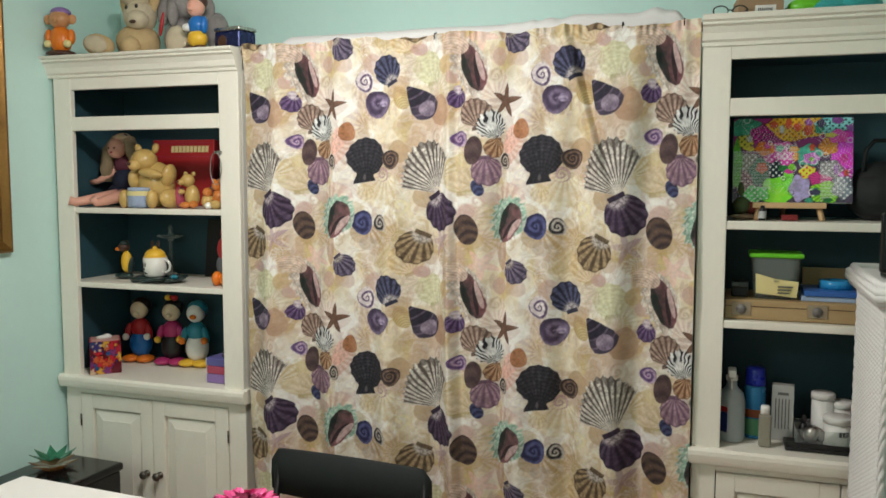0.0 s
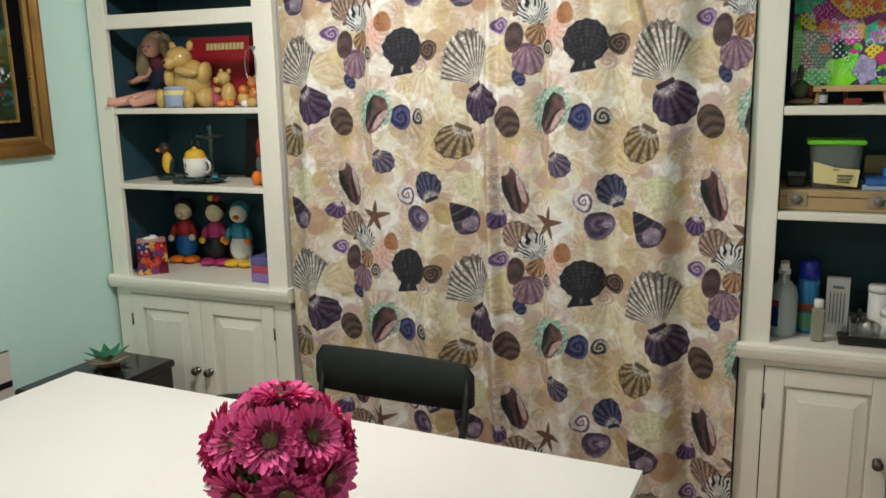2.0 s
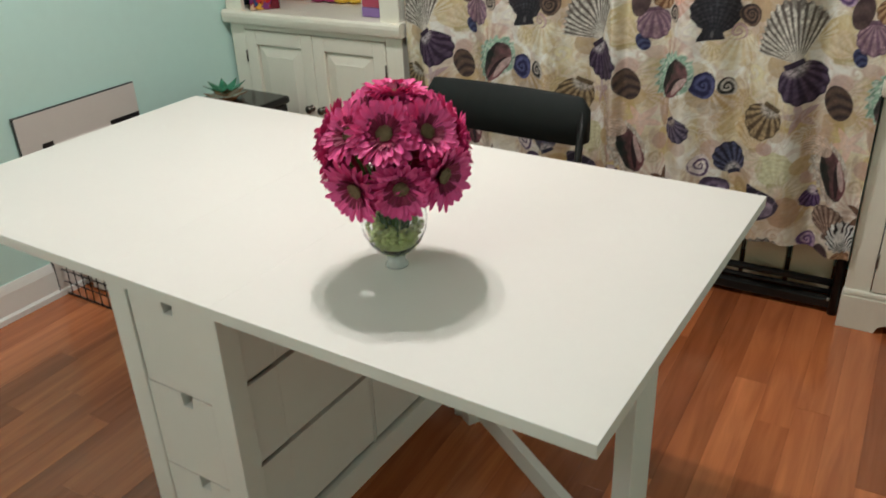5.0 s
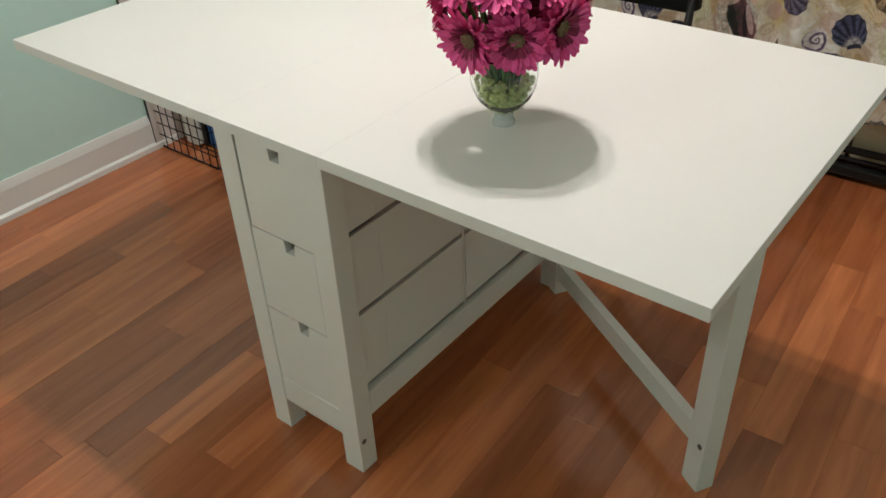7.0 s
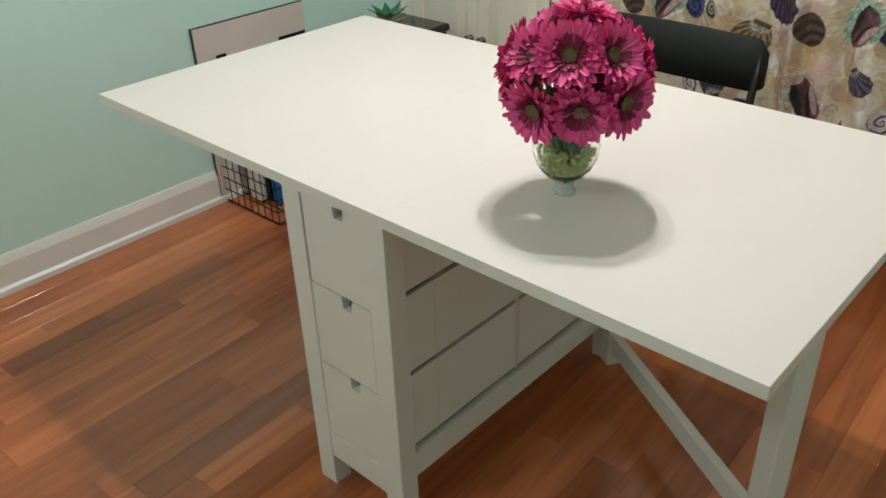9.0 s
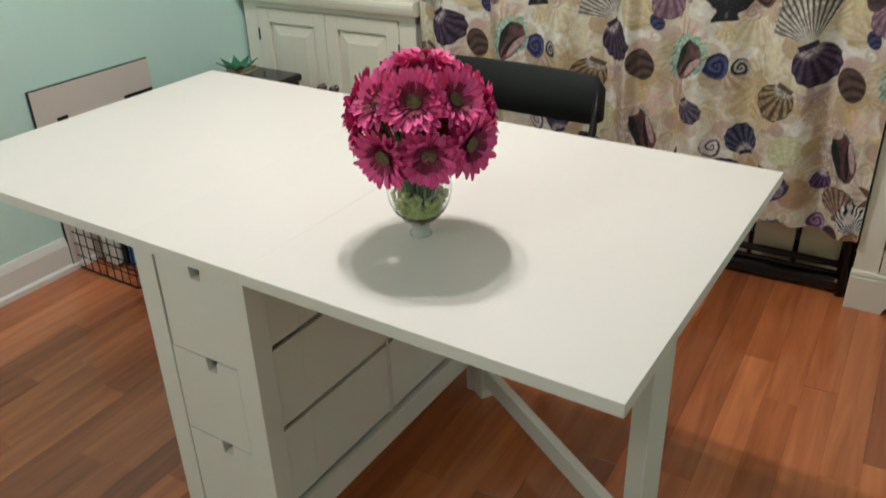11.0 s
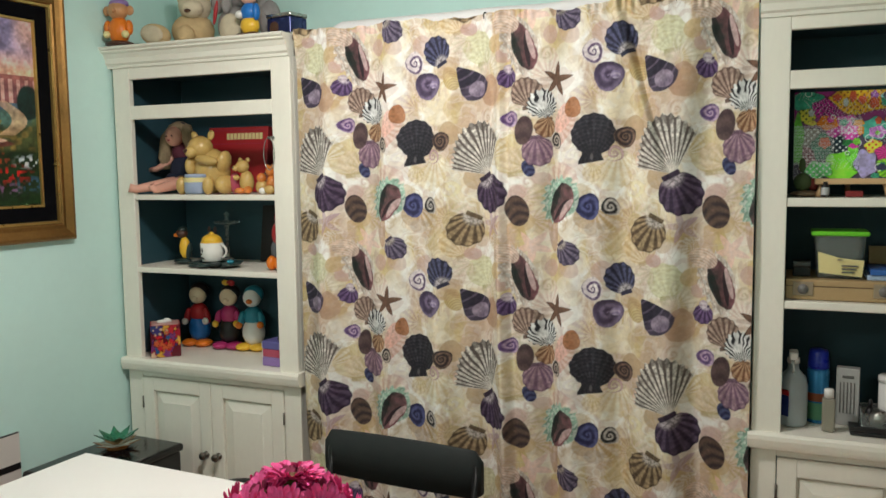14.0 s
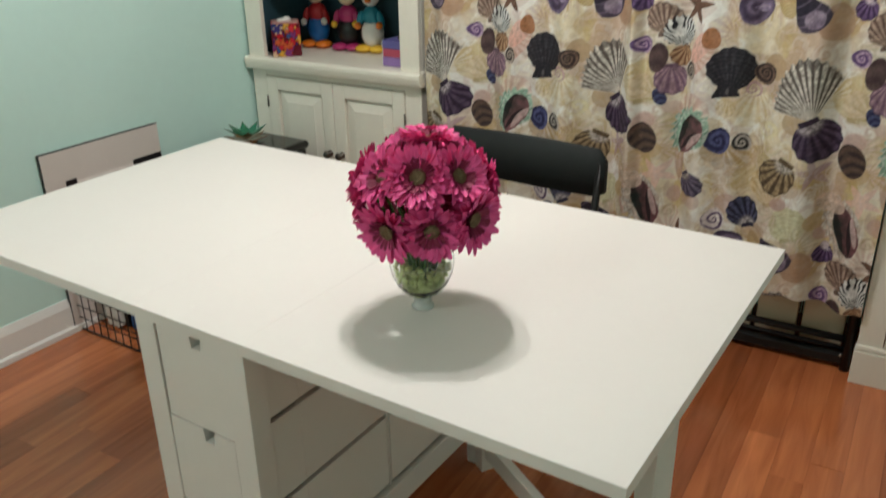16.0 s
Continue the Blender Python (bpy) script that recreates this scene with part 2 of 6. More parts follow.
# ---- the gateleg table ----
def gateleg_table():
    t = thing("gateleg_table", pose(0.574, -1.218, 0, 0, 0, -2.6), "white gateleg table with drawers, both leaves up", "table")
    part("tabletop", box(-0.13, 0.13, -0.4, 0.4, 0.7185, 0.74, 0.0006, 1), TABLE, t)
    for s in (-1, 1):
        a, c = sorted((s * 0.13002, s * 0.762))
        part("leaf", box(a, c, -0.4, 0.4, 0.7185, 0.74, 0.0006, 1), TABLE, t)
    for sx in (-1, 1):
        for sy in (-1, 1):
            a, c = sorted((sx * 0.13, sx * 0.082))
            d, e = sorted((sy * 0.393, sy * 0.350))
            post = part("post", box(a, c, d, e, 0, 0.7183, 0.0015), TABLE, t)
            if sy < 0 and sx > 0:
                plug = tube([(0.131, -0.381, 0.085), (0.1325, -0.381, 0.085)], 0.006, 12)
                part("bolt", plug, PEWTER, post, "dull metal bolt head")
    for sx in (-1, 1):
        a, c = sorted((sx * 0.13, sx * 0.112))
        part("side_rail", box(a, c, -0.3495, 0.3495, 0.135, 0.196, 0.0015), TABLE, t)
    for sy in (-1, 1):
        d, e = sorted((sy * 0.391, sy * 0.372))
        part("end_rail", box(-0.082, 0.082, d, e, 0.085, 0.152, 0.0015), TABLE, t)
    part("floor_panel", box(-0.1115, 0.1115, -0.366, 0.366, 0.136, 0.150), TABLE, t)
    part("divider", box(-0.118, 0.118, -0.025, -0.019, 0.150, 0.7183), TABLE, t)
    for sy in (-1, 1):
        for k in range(3):
            z0, z1 = 0.155 + k * 0.1875, 0.339 + k * 0.1875
            s0, s1 = (0.206, 0.386, 0.562)[k], (0.375, 0.551, 0.712)[k]
            dr = part("drawer", box(-0.119, 0.119, *sorted((-0.022 + sy * 0.0055, sy * 0.27)), s0, s1, 0.001), TABLE, t)
            for sx in (-1, 1):
                part("drawer_side", box(*sorted((sx * 0.112, sx * 0.119)), *sorted((sy * 0.2705, sy * 0.372)), s0, s1), TABLE, dr)
            # front board with a finger notch in its top edge
            y0, y1 = sorted((sy * 0.374, sy * 0.390))
            nx = 0.016 * -sy
            lft, rgt = ((0.0816, 0.0816), (0.0816, 0.0785), (0.0785, 0.0816))[k]
            outline = [(-lft, z0), (rgt, z0), (rgt, z1), (nx + 0.014, z1), (nx + 0.011, z1 - 0.026), (nx - 0.011, z1 - 0.026), (nx - 0.014, z1), (-lft, z1)]
            f = extrude_profile(outline, y0, y1, "y")
            part("drawer_front", f, TABLE, dr)
    for s in (-1, 1):
        leg = Vector((s * 0.680, s * -0.014, 0)) if s > 0 else Vector((-0.66, 0.10, 0))
        hinge = Vector((s * 0.165, s * 0.30, 0)) if s > 0 else Vector((-0.165, -0.30, 0))
        d = leg - hinge
        ang = math.degrees(math.atan2(d.y, d.x))
        L = d.length
        g = pose(hinge.x, hinge.y, 0, 0, 0, ang)
        for nm, bm in (("gate_leg", box(L - 0.024, L + 0.024, -0.02, 0.02, 0, 0.7183, 0.002)), ("hinge_post", box(-0.018, 0.018, -0.018, 0.018, 0.05, 0.7183, 0.002)),
                       ("gate_stretcher", box(0.018, L - 0.024, -0.011, 0.011, 0.092, 0.142, 0.002)), ("gate_rail", box(0.018, L - 0.024, -0.011, 0.011, 0.655, 0.705, 0.002))):
            ob = part(nm, bm, TABLE, t)
            ob.matrix_local = g
            if nm == "gate_leg":
                bo = part("bolt", tube([(L + 0.012, -0.0205, 0.12), (L + 0.012, -0.022, 0.12)], 0.006, 12), PEWTER, ob, "dull metal bolt head")
    return t


gateleg_table()


# ---- the two display cabinets ----
def cabinet(x0, x1, shelves, counter, crown, top_open, rail, label, flush_right):
    """A tall cream cabinet: open shelves above, two doors below. Its plan runs from x0 to x1."""
    c = thing("display_cabinet", pose(0, 0, 0), label, "cabinet", "display cabinets")
    yb, yf, st = 0.385, 0.02, 0.078
    i0, i1 = x0 + st, x1 - st
    t0, t1 = top_open
    # stiles with rounded long edges
    for a, d in ((x0, i0), (i1, x1)):
        part("stile", box(a, d, yf, yf + 0.022, counter - 0.001, crown[0], 0.003), CREAM, c)
    part("top_rail", box(i0, i1, yf + 0.0005, yf + 0.022, t1, crown[0], 0.002), CREAM, c)
    part("rail", box(i0, i1, yf + 0.0005, yf + 0.022, rail, t0, 0.002), CREAM, c)
    for a, d, inner in ((x0, x0 + 0.018, x0 + 0.0182), (x1 - 0.018, x1, x1 - 0.022)):
        part("side_panel", box(a, d, yf + 0.022, yb, 0.0, crown[0], 0.0015), CREAM, c)
        part("side_lining", box(inner, inner + 0.0038, yf + 0.0222, yb - 0.012, counter, crown[0] - 0.02), TEAL, c, "dark teal painted lining")
    part("back_panel", box(x0 + 0.018, x1 - 0.018, yb - 0.012, yb, 0.05, crown[0]), TEAL, c, "dark teal painted back")
    part("top_panel", box(x0 + 0.018, x1 - 0.018, yf + 0.022, yb - 0.012, crown[0] - 0.02, crown[0]), TEAL, c, "dark teal painted underside")
    for z0, z1 in shelves:
        part("shelf", box(x0 + 0.0225, x1 - 0.0225, yf + 0.0225, yb - 0.0125, z0, z1, 0.0015), CREAM, c)
        part("shelf_lip", box(i0 - 0.0, i1, yf + 0.003, yf + 0.0222, z0 - 0.001, z1 + 0.001, 0.003), CREAM, c)
    # crown moulding
    z0, z1 = crown
    prof = [(yf + 0.03, z0 - 0.004), (yf - 0.006, z0 - 0.004), (yf - 0.007, z0 + 0.006), (yf - 0.014, z0 + 0.012), (yf - 0.017, z0 + 0.03), (yf - 0.026, z0 + 0.046), (yf - 0.036, z0 + 0.052), (yf - 0.036, z0 + 0.058), (yf - 0.044, z0 + 0.063), (yf - 0.046, z1 - 0.003), (yf - 0.043, z1), (yf + 0.03, z1)]
    part("crown_moulding", extrude_profile(prof, x0 - (0.02 if flush_right else 0.0), x1 + (0.0 if flush_right else 0.02)), CREAM, c)
    part("top_board", box(x0 - 0.002, x1 + 0.002, yf + 0.0305, yb, z1 - 0.03, z1 - 0.002, 0.002), CREAM, c)
    # counter slab with a rounded nose and a cove below
    k = counter
    prof = [(yb, k - 0.05), (0.012, k - 0.05), (0.004, k - 0.046), (0.0, k - 0.034), (-0.003, k - 0.02), (-0.002, k - 0.008), (0.004, k), (yb, k)]
    part("counter", extrude_profile(prof, x0 - 0.008, x1 + 0.012), CREAM, c)
    # base: stiles, plinth with a shaped foot, doors
    yd = 0.03
    for a, d in ((x0, x0 + 0.068), (x1 - 0.068, x1)):
        part("base_stile", box(a, d, yd, yd + 0.02, 0.10, k - 0.0505, 0.002), CREAM, c)
    part("base_rail", box(x0 + 0.068, x1 - 0.068, yd + 0.0005, yd + 0.02, k - 0.072, k - 0.0505, 0.002), CREAM, c)
    out = [(x0 - 0.004, 0.0), (x0 + 0.10, 0.0)]
    out += [(x0 + 0.10 + 0.03 * (1 - math.cos(q * math.pi / 12)), 0.03 * math.sin(q * math.pi / 12)) for q in range(1, 7)]
    out += [(x1 - 0.13 + 0.03 * math.sin(q * math.pi / 12), 0.03 * math.cos(q * math.pi / 12)) for q in range(0, 7)]
    out += [(x1 + 0.004, 0.0), (x1 + 0.004, 0.105), (x0 - 0.004, 0.105)]
    part("plinth", extrude_profile(out, yd - 0.018, yd + 0.02, "y"), CREAM, c)
    part("plinth_bead", box(x0 - 0.003, x1 + 0.003, yd - 0.012, yd + 0.018, 0.106, 0.122, 0.005), CREAM, c)
    mid = (x0 + x1) / 2
    for s, a, d in ((-1, x0 + 0.071, mid - 0.0015), (1, mid + 0.0015, x1 - 0.071)):
        zb, zt = 0.126, k - 0.075
        dr = part("door", box(a, d, yd + 0.012, yd + 0.03, zb, zt, 0.001), CREAM, c)
        fw = 0.052
        for nm, q in (("door_stile", (a, a + fw, zb, zt)), ("door_stile", (d - fw, d, zb, zt)), ("door_rail", (a + fw, d - fw, zt - fw, zt)), ("door_rail", (a + fw, d - fw, zb, zb + fw + 0.02))):
            part(nm, box(q[0], q[1], yd - 0.004, yd + 0.0118, q[2], q[3], 0.0025), CREAM, dr)
        # raised panel with a sloped border
        p = bmesh.new()
        rings = []
        for ins, y in ((0.006, yd + 0.0116), (0.008, yd + 0.006), (0.040, yd - 0.001), (0.043, yd - 0.003)):
            rings.append([p.verts.new((u, y, v)) for u, v in ((a + fw + ins, zb + fw + 0.02 + ins), (d - fw - ins, zb + fw + 0.02 + ins), (d - fw - ins, zt - fw - ins), (a + fw + ins, zt - fw - ins))])
        for r0, r1 in zip(rings, rings[1:]):
            for q in range(4):
                p.faces.new((r0[q], r0[(q + 1) % 4], r1[(q + 1) % 4], r1[q]))
        p.faces.new(rings[-1])
        bmesh.ops.recalc_face_normals(p, faces=p.faces)
        part("raised_panel", p, CREAM, dr)
        kx = d - 0.027 if s < 0 else a + 0.027
        kn = lathe([(0.0, 0.0), (0.013, 0.0), (0.013, 0.003), (0.006, 0.006), (0.005, 0.014), (0.013, 0.020), (0.0155, 0.026), (0.012, 0.032), (0.0, 0.034)], 20)
        ob = part("knob", kn, PEWTER, dr, "dark pewter knob")
        ob.matrix_local = pose(kx, yd - 0.004, 0.435, 90, 0, 0)
        hx = a - 0.001 if s < 0 else d + 0.001
        for hz in (zt - 0.10, zb + 0.10):
            part("hinge", tube([(hx, yd - 0.005, hz - 0.022), (hx, yd - 0.005, hz + 0.022)], 0.0035, 8), PEWTER, dr, "thin dark hinge")
    return c


cabinet(-0.793, -0.008, [(1.394, 1.412), (1.118, 1.136)], 0.785, (1.890, 1.962), (1.744, 1.842), 1.694, "cream painted display cabinet full of toys", True)
cabinet(1.490, 2.290, [(1.383, 1.405), (1.102, 1.122)], 0.752, (1.894, 1.972), (1.747, 1.854), 1.698, "cream painted cabinet with craft supplies", False)


# ---- the shell curtain ----
TW, TH = 0.577, 0.698  # one repeat of the print


def shell_print():
    nu, nv = 640, 775
    u, v = np.meshgrid((np.arange(nu) + 0.5) / nu * TW, (np.arange(nv) + 0.5) / nv * TH)
    img = np.zeros((nv, nu, 3))
    cover = np.zeros((nv, nu))

    def cloud(seed, n, du=0.0, dv=0.0):
        return vnoise(((u + du) / TW * n) % n, ((v + dv) / TH * n) % n, seed, n)

    warm, sand, rose, pale = srgb(232, 218, 190), srgb(210, 188, 134), srgb(206, 178, 162), srgb(246, 242, 234)
    img[:] = warm

    def lay(f, color):
        img[:] = img * (1 - f[..., None]) + color * f[..., None]
    # washes with ragged, brushed edges
    wu, wv = 0.05 * (cloud(61, 13) - 0.5) + 0.008 * (cloud(62, 50) - 0.5), 0.05 * (cloud(63, 13) - 0.5) + 0.008 * (cloud(64, 50) - 0.5)
    lay(np.clip((cloud(3, 7, wu, wv) - 0.46) * 5, 0, 0.85), sand)
    lay(np.clip((cloud(4, 6, wv, wu) - 0.58) * 5, 0, 0.65), rose)
    lay(np.clip((cloud(5, 8, wu, -wv) - 0.50) * 5, 0, 0.92), pale)
    lay(np.clip((cloud(12, 13, wv, wv) - 0.60) * 6, 0, 0.45), srgb(196, 168, 112))
    lay(np.clip((cloud(6, 20, wu, wu) - 0.62) * 5, 0, 0.30), pale)
    lay(np.clip((cloud(13, 26, wu, wv) - 0.66) * 7, 0, 0.30), srgb(196, 164, 150))
    # frayed coral and weed strokes
    for seed, n, color, cut, top in ((71, 22, pale, 0.78, 0.42), (72, 26, srgb(190, 160, 104), 0.84, 0.30), (74, 24, srgb(180, 148, 128), 0.86, 0.22)):
        ridge = 1 - np.abs(2 * cloud(seed, n, 2 * wu, 2 * wv) - 1)
        lay(np.clip((ridge - cut) * 9, 0, top) * np.clip((cloud(seed + 10, 7, wv, wu) - 0.42) * 6, 0, 1), color)

    # thin drawn lines of half-seen shells
    for seed, n, color, wide in ((41, 9, pale, 0.022), (43, 14, pale, 0.020), (44, 18, srgb(190, 158, 120), 0.020)):
        c = cloud(seed, n)
        lay(np.clip(1 - np.abs(c - 0.5) / wide, 0, 1) * 0.20, color)

    def local(cx, cz, ang, r):
        du = (u - cx + TW / 2) % TW - TW / 2
        dv = (v - cz + TH / 2) % TH - TH / 2
        c, s = math.cos(radians(ang)), math.sin(radians(ang))
        return (du * c + dv * s) / r, (-du * s + dv * c) / r

    def put(alpha, color):
        alpha = np.clip(alpha, 0, 1)[..., None]
        img[:] = img * (1 - alpha) + color * alpha
        cover[:] = np.maximum(cover, alpha[..., 0])

    def edge(d, r):
        return np.clip(0.5 - d * r / 0.0022, 0, 1)

    def mixc(f, c0, c1):
        f = np.clip(f, 0, 1)[..., None]
        return c0 * (1 - f) + c1 * f

    def scallop(cx, cz, r, ang, c0, c1, ribs=13, spread=78, rings=0.25, strength=1.0, knob=True, umbo=None):
        x, y = local(cx, cz, ang, r)
        yy = y + 1.0
        th, rad = np.arctan2(x, yy), np.hypot(x, yy)
        sp = radians(spread)
        lobe = 0.035 * np.cos(ribs * 2 * th) * (y > -0.3)
        d = np.maximum(np.hypot(x, y * 0.97) - 1 - lobe, (np.abs(th) - sp) * rad)
        f = np.clip(0.55 + 0.75 * np.cos(th * ribs * 2 + 0.5 * (vnoise(x * 6 + 30, y * 6 + 30, 33) - 0.5)), 0, 1)
        f = f * (1 - rings) + rings * (0.5 + 0.5 * np.sin(rad * 24 + 5 * vnoise(x * 4 + 50, y * 4 + 50, 31)))
        f = f * (0.55 + 0.75 * vnoise(x * 9 + 70, y * 9 + 70, 35))
        al = edge(d, r) * strength
        put(al, mixc(f, c0, c1))
        put(al * np.clip((d + 0.10) * 9, 0, 0.45) * (strength > 0.9), c0 * 0.6)
        if umbo is not None:
            k = vnoise(x * 16 + 20, yy * 16 + 20, 36)
            put(np.clip((0.62 - np.hypot(x * 0.9, yy * 0.85)) * 4, 0, 0.9) * al, mixc((k - 0.35) * 4, umbo * 0.5, umbo))
        if knob:
            side = np.abs(x) - 0.45 + 0.25 * np.abs(yy)
            put(edge(np.maximum(side, np.abs(yy - 0.03) - 0.13), r) * strength, mixc(f * 0.4, c0 * 0.7, c1))

    def fan(cx, cz, r, ang, left, right, ribs):
        x, y = local(cx, cz, ang, r)
        th, rad = np.arctan2(x, y), np.hypot(x, y)
        q = (th - radians(left)) / radians(right - left)
        lim = 1.16 + 0.66 * np.exp(-((th + 0.24) / 0.62) ** 2) + 0.05 * np.cos(q * ribs * 2 * np.pi)
        d = np.maximum(rad - lim, np.maximum(-q, q - 1) * 2.0 * rad)
        wave = np.cos(q * ribs * 2 * np.pi)
        spot = vnoise(x * 15 + 60, y * 15 + 60, 37)
        mott = np.clip((vnoise(x * 7 + 20, y * 7 + 20, 38) - 0.52) * 5, 0, 1) * np.clip(rad - 0.55, 0, 1)
        f = np.clip(0.72 + 0.85 * wave - 0.25 * rad * (spot > 0.55), 0, 1) * (1 - 0.70 * mott)
        f = f * np.clip(0.45 + 0.9 * vnoise(x * 22 + 30, y * 22 + 30, 57), 0, 1)
        put(edge(d, r), mixc(f, srgb(104, 92, 84), srgb(232, 224, 210)))
        put(edge(d, r) * np.clip((rad - 1.35) * 1.2, 0, 0.5) * (spot > 0.5), srgb(112, 104, 98))
        put(np.clip((0.4 - rad) * 3, 0, 0.7) * edge(d, r), srgb(226, 216, 200))

    def boot(cx, cz, r):
        x, y = local(cx, cz, 0, r)
        lobe = 0.02 * np.cos(26 * np.arctan2(x, y + 1.0))
        th, rad = np.arctan2(x, y + 1.25), np.hypot(x, y + 1.25)
        k = np.clip(0.5 + 0.5 * np.cos(th * 34) + 0.5 * np.sin(rad * 34), 0, 1) * vnoise(x * 12 + 40, y * 12 + 40, 39)
        put(edge(np.hypot(x * 0.98, y) - 1 - lobe, r), mixc(k * 0.8, srgb(46, 44, 52), srgb(88, 84, 92)))
        wide = 0.46 + 0.16 * np.clip((-0.95 - y) * 3, 0, 1)
        base = np.maximum(np.abs(x + 0.10) - wide, np.abs(y + 0.92) - 0.40 + 0.16 * (x + 0.1))
        put(edge(base, r), mixc(k * 0.5, srgb(40, 38, 46), srgb(84, 80, 88)))
        put(np.clip((0.10 - np.hypot(x + 0.1, (y + 1.05) * 0.5)) * 8, 0, 0.35), srgb(150, 140, 140))

    def spiral(cx, cz, rx, rz, ang, c0, c1, turns=2.2, strength=1.0, line=False):
        x, y = local(cx, cz, ang, 1.0)
        x, y = x / rx, y / rz
        rad, th = np.hypot(x, y), np.arctan2(y, x)
        grit = vnoise(x * 5 + 40, y * 5 + 40, 56)
        rad = rad * (1 + 0.06 * np.sin(th * 3 + turns) + 0.05 * (grit - 0.5))
        f = np.clip(0.5 + 0.5 * np.sin(turns * 2 * np.pi * np.sqrt(rad) * 1.4 + th) + 0.35 * (grit - 0.5), 0, 1)
        al = edge(rad - 1, min(rx, rz)) * strength
        put(al * (np.clip((f - 0.45) * 4, 0, 1) if line else 1), mixc(f ** 1.5, c0, c1))

    def oval(cx, cz, a, b, ang, c0, c1, stripes=4.0, strength=1.0):
        x, y = local(cx, cz, ang, 1.0)
        x, y = x / a, y / b
        f = 0.5 + 0.5 * np.sin(stripes * np.pi * (y + 0.45 * x * x))
        put(edge(np.hypot(x, y) - 1, min(a, b)) * strength, mixc(f * 0.6, c0, c1))
        put(edge(np.hypot(x + 0.3, y - 0.2) - 0.35, min(a, b)) * 0.25 * strength, c1)

    def cone(cx, cz, a, b, ang, c0, c1):
        x, y = local(cx, cz, ang, 1.0)
        x, y = x / a, y / b
        wdt = np.clip((y + 1.05) / 1.3, 0.02, 1) ** 0.8
        d = np.maximum(np.abs(x) / wdt - 0.95, np.hypot(x * 0.8, y) - 1)
        f = np.clip(2.2 * np.sin(y * 13 + x * x * 3) - 1.3, 0, 1)
        put(edge(d, min(a, b)), mixc(f * 0.7 + 0.25 * (y > 0.1), c0, c1))

    def conch(cx, cz, a, b, ang, dark, pink, lip, mirror=1):
        x, y = local(cx, cz, ang, 1.0)
        x, y = mirror * x / a, y / b
        speck = vnoise(x * 5 + 60, y * 6 + 60, 51)
        fine = vnoise(x * 14 + 60, y * 14 + 60, 52)
        wob = 0.09 * np.sin(np.arctan2(x, y) * 17 + 4 * speck)
        taper = 1 - 0.28 * np.clip(-y, 0, 1) - 0.10 * np.clip(y, 0, 1)
        body = np.hypot(x / taper, y) - 0.98 - wob * (x < 0.35)
        put(edge(body, a), mixc(speck * 1.3 - 0.1, lip * 0.72, np.minimum(lip * 1.15, 0.85)))
        put(edge(body, a) * np.clip((fine - 0.55) * 3, 0, 0.5), srgb(240, 238, 228))
        inner = np.hypot((x - 0.16 + 0.14 * y) / 0.62, (y + 0.06) / 0.84) - 1 + 0.10 * (speck - 0.5)
        put(edge(inner, a), mixc(np.clip(0.35 + 0.9 * (x - 0.05) + 0.5 * (speck - 0.5), 0, 1), dark, pink))
        put(edge(np.hypot((x - 0.42 - 0.2 * y) / 0.13, (y + 0.25) / 0.55) - 1, a) * 0.85, srgb(34, 32, 38))
        put(edge(np.hypot((x + 0.18 + 0.15 * y) / 0.16, (y + 0.05) / 0.62) - 1, a) * 0.7, dark * 0.55)
        put(edge(np.hypot((x - 0.60) / 0.14, (y + 0.1) / 0.5) - 1, a) * 0.7, srgb(226, 196, 188))

    def star(cx, cz, r, ang, color, strength=1.0):
        x, y = local(cx, cz, ang, r)
        th, rad = np.arctan2(x, y), np.hypot(x, y)
        q = np.abs((th / (2 * np.pi) * 5) % 1 - 0.5) * 2
        lim = 0.34 + 0.68 * q ** 1.7
        put(edge(rad - lim, r) * strength, mixc(0.7 * vnoise(x * 12 + 40, y * 12 + 40, 53) + 0.25 * q, color, color * 1.4))

    def zebra(cx, cz, a, b, ang):
        x, y = local(cx, cz, ang, 1.0)
        x, y = x / a, y / b
        th, rad = np.arctan2(y + 0.75, x - 0.45), np.hypot(x - 0.45, y + 0.75)
        f = np.sin(th * 27 + 5 * rad + 5 * vnoise(x * 3 + 20, y * 3 + 20, 54))
        f = np.clip(f * 2.5 + 0.7, 0, 1)
        jag = 0.07 * np.sin(np.arctan2(y, x) * 19)
        put(edge(np.hypot(x, y * (1 + 0.15 * x)) - 1 - jag, min(a, b)), mixc(f, srgb(38, 38, 44), srgb(226, 226, 220)))
        put(np.clip((0.42 - np.hypot(x + 0.15, y + 0.15)) * 5, 0, 0.9), srgb(232, 230, 224))

    tan, brown, choc = srgb(170, 132, 92), srgb(112, 84, 66), srgb(72, 58, 58)
    slate, ink, plum = srgb(62, 58, 74), srgb(38, 38, 52), srgb(72, 50, 84)
    violet, lilac, navy = srgb(104, 72, 126), srgb(150, 128, 160), srgb(52, 54, 100)
    # faint ground motifs first
    scallop(0.212, 0.28, 0.050, 10, srgb(196, 190, 138), srgb(226, 224, 186), 9, 80, 0.5, 0.75)
    scallop(0.33, -0.05, 0.060, 8, srgb(206, 182, 126), srgb(222, 206, 160), 9, 80, 0.2, 0.65)
    scallop(-0.10, -0.13, 0.055, -20, srgb(206, 164, 150), srgb(238, 224, 208), 10, 70, 0.1, 0.60)
    scallop(0.05, -0.10, 0.06, 160, srgb(216, 196, 150), srgb(244, 238, 222), 10, 75, 0.2, 0.55)
    scallop(0.135, 0.375, 0.05, 25, srgb(196, 160, 104), srgb(232, 212, 172), 10, 75, 0.2, 0.65)
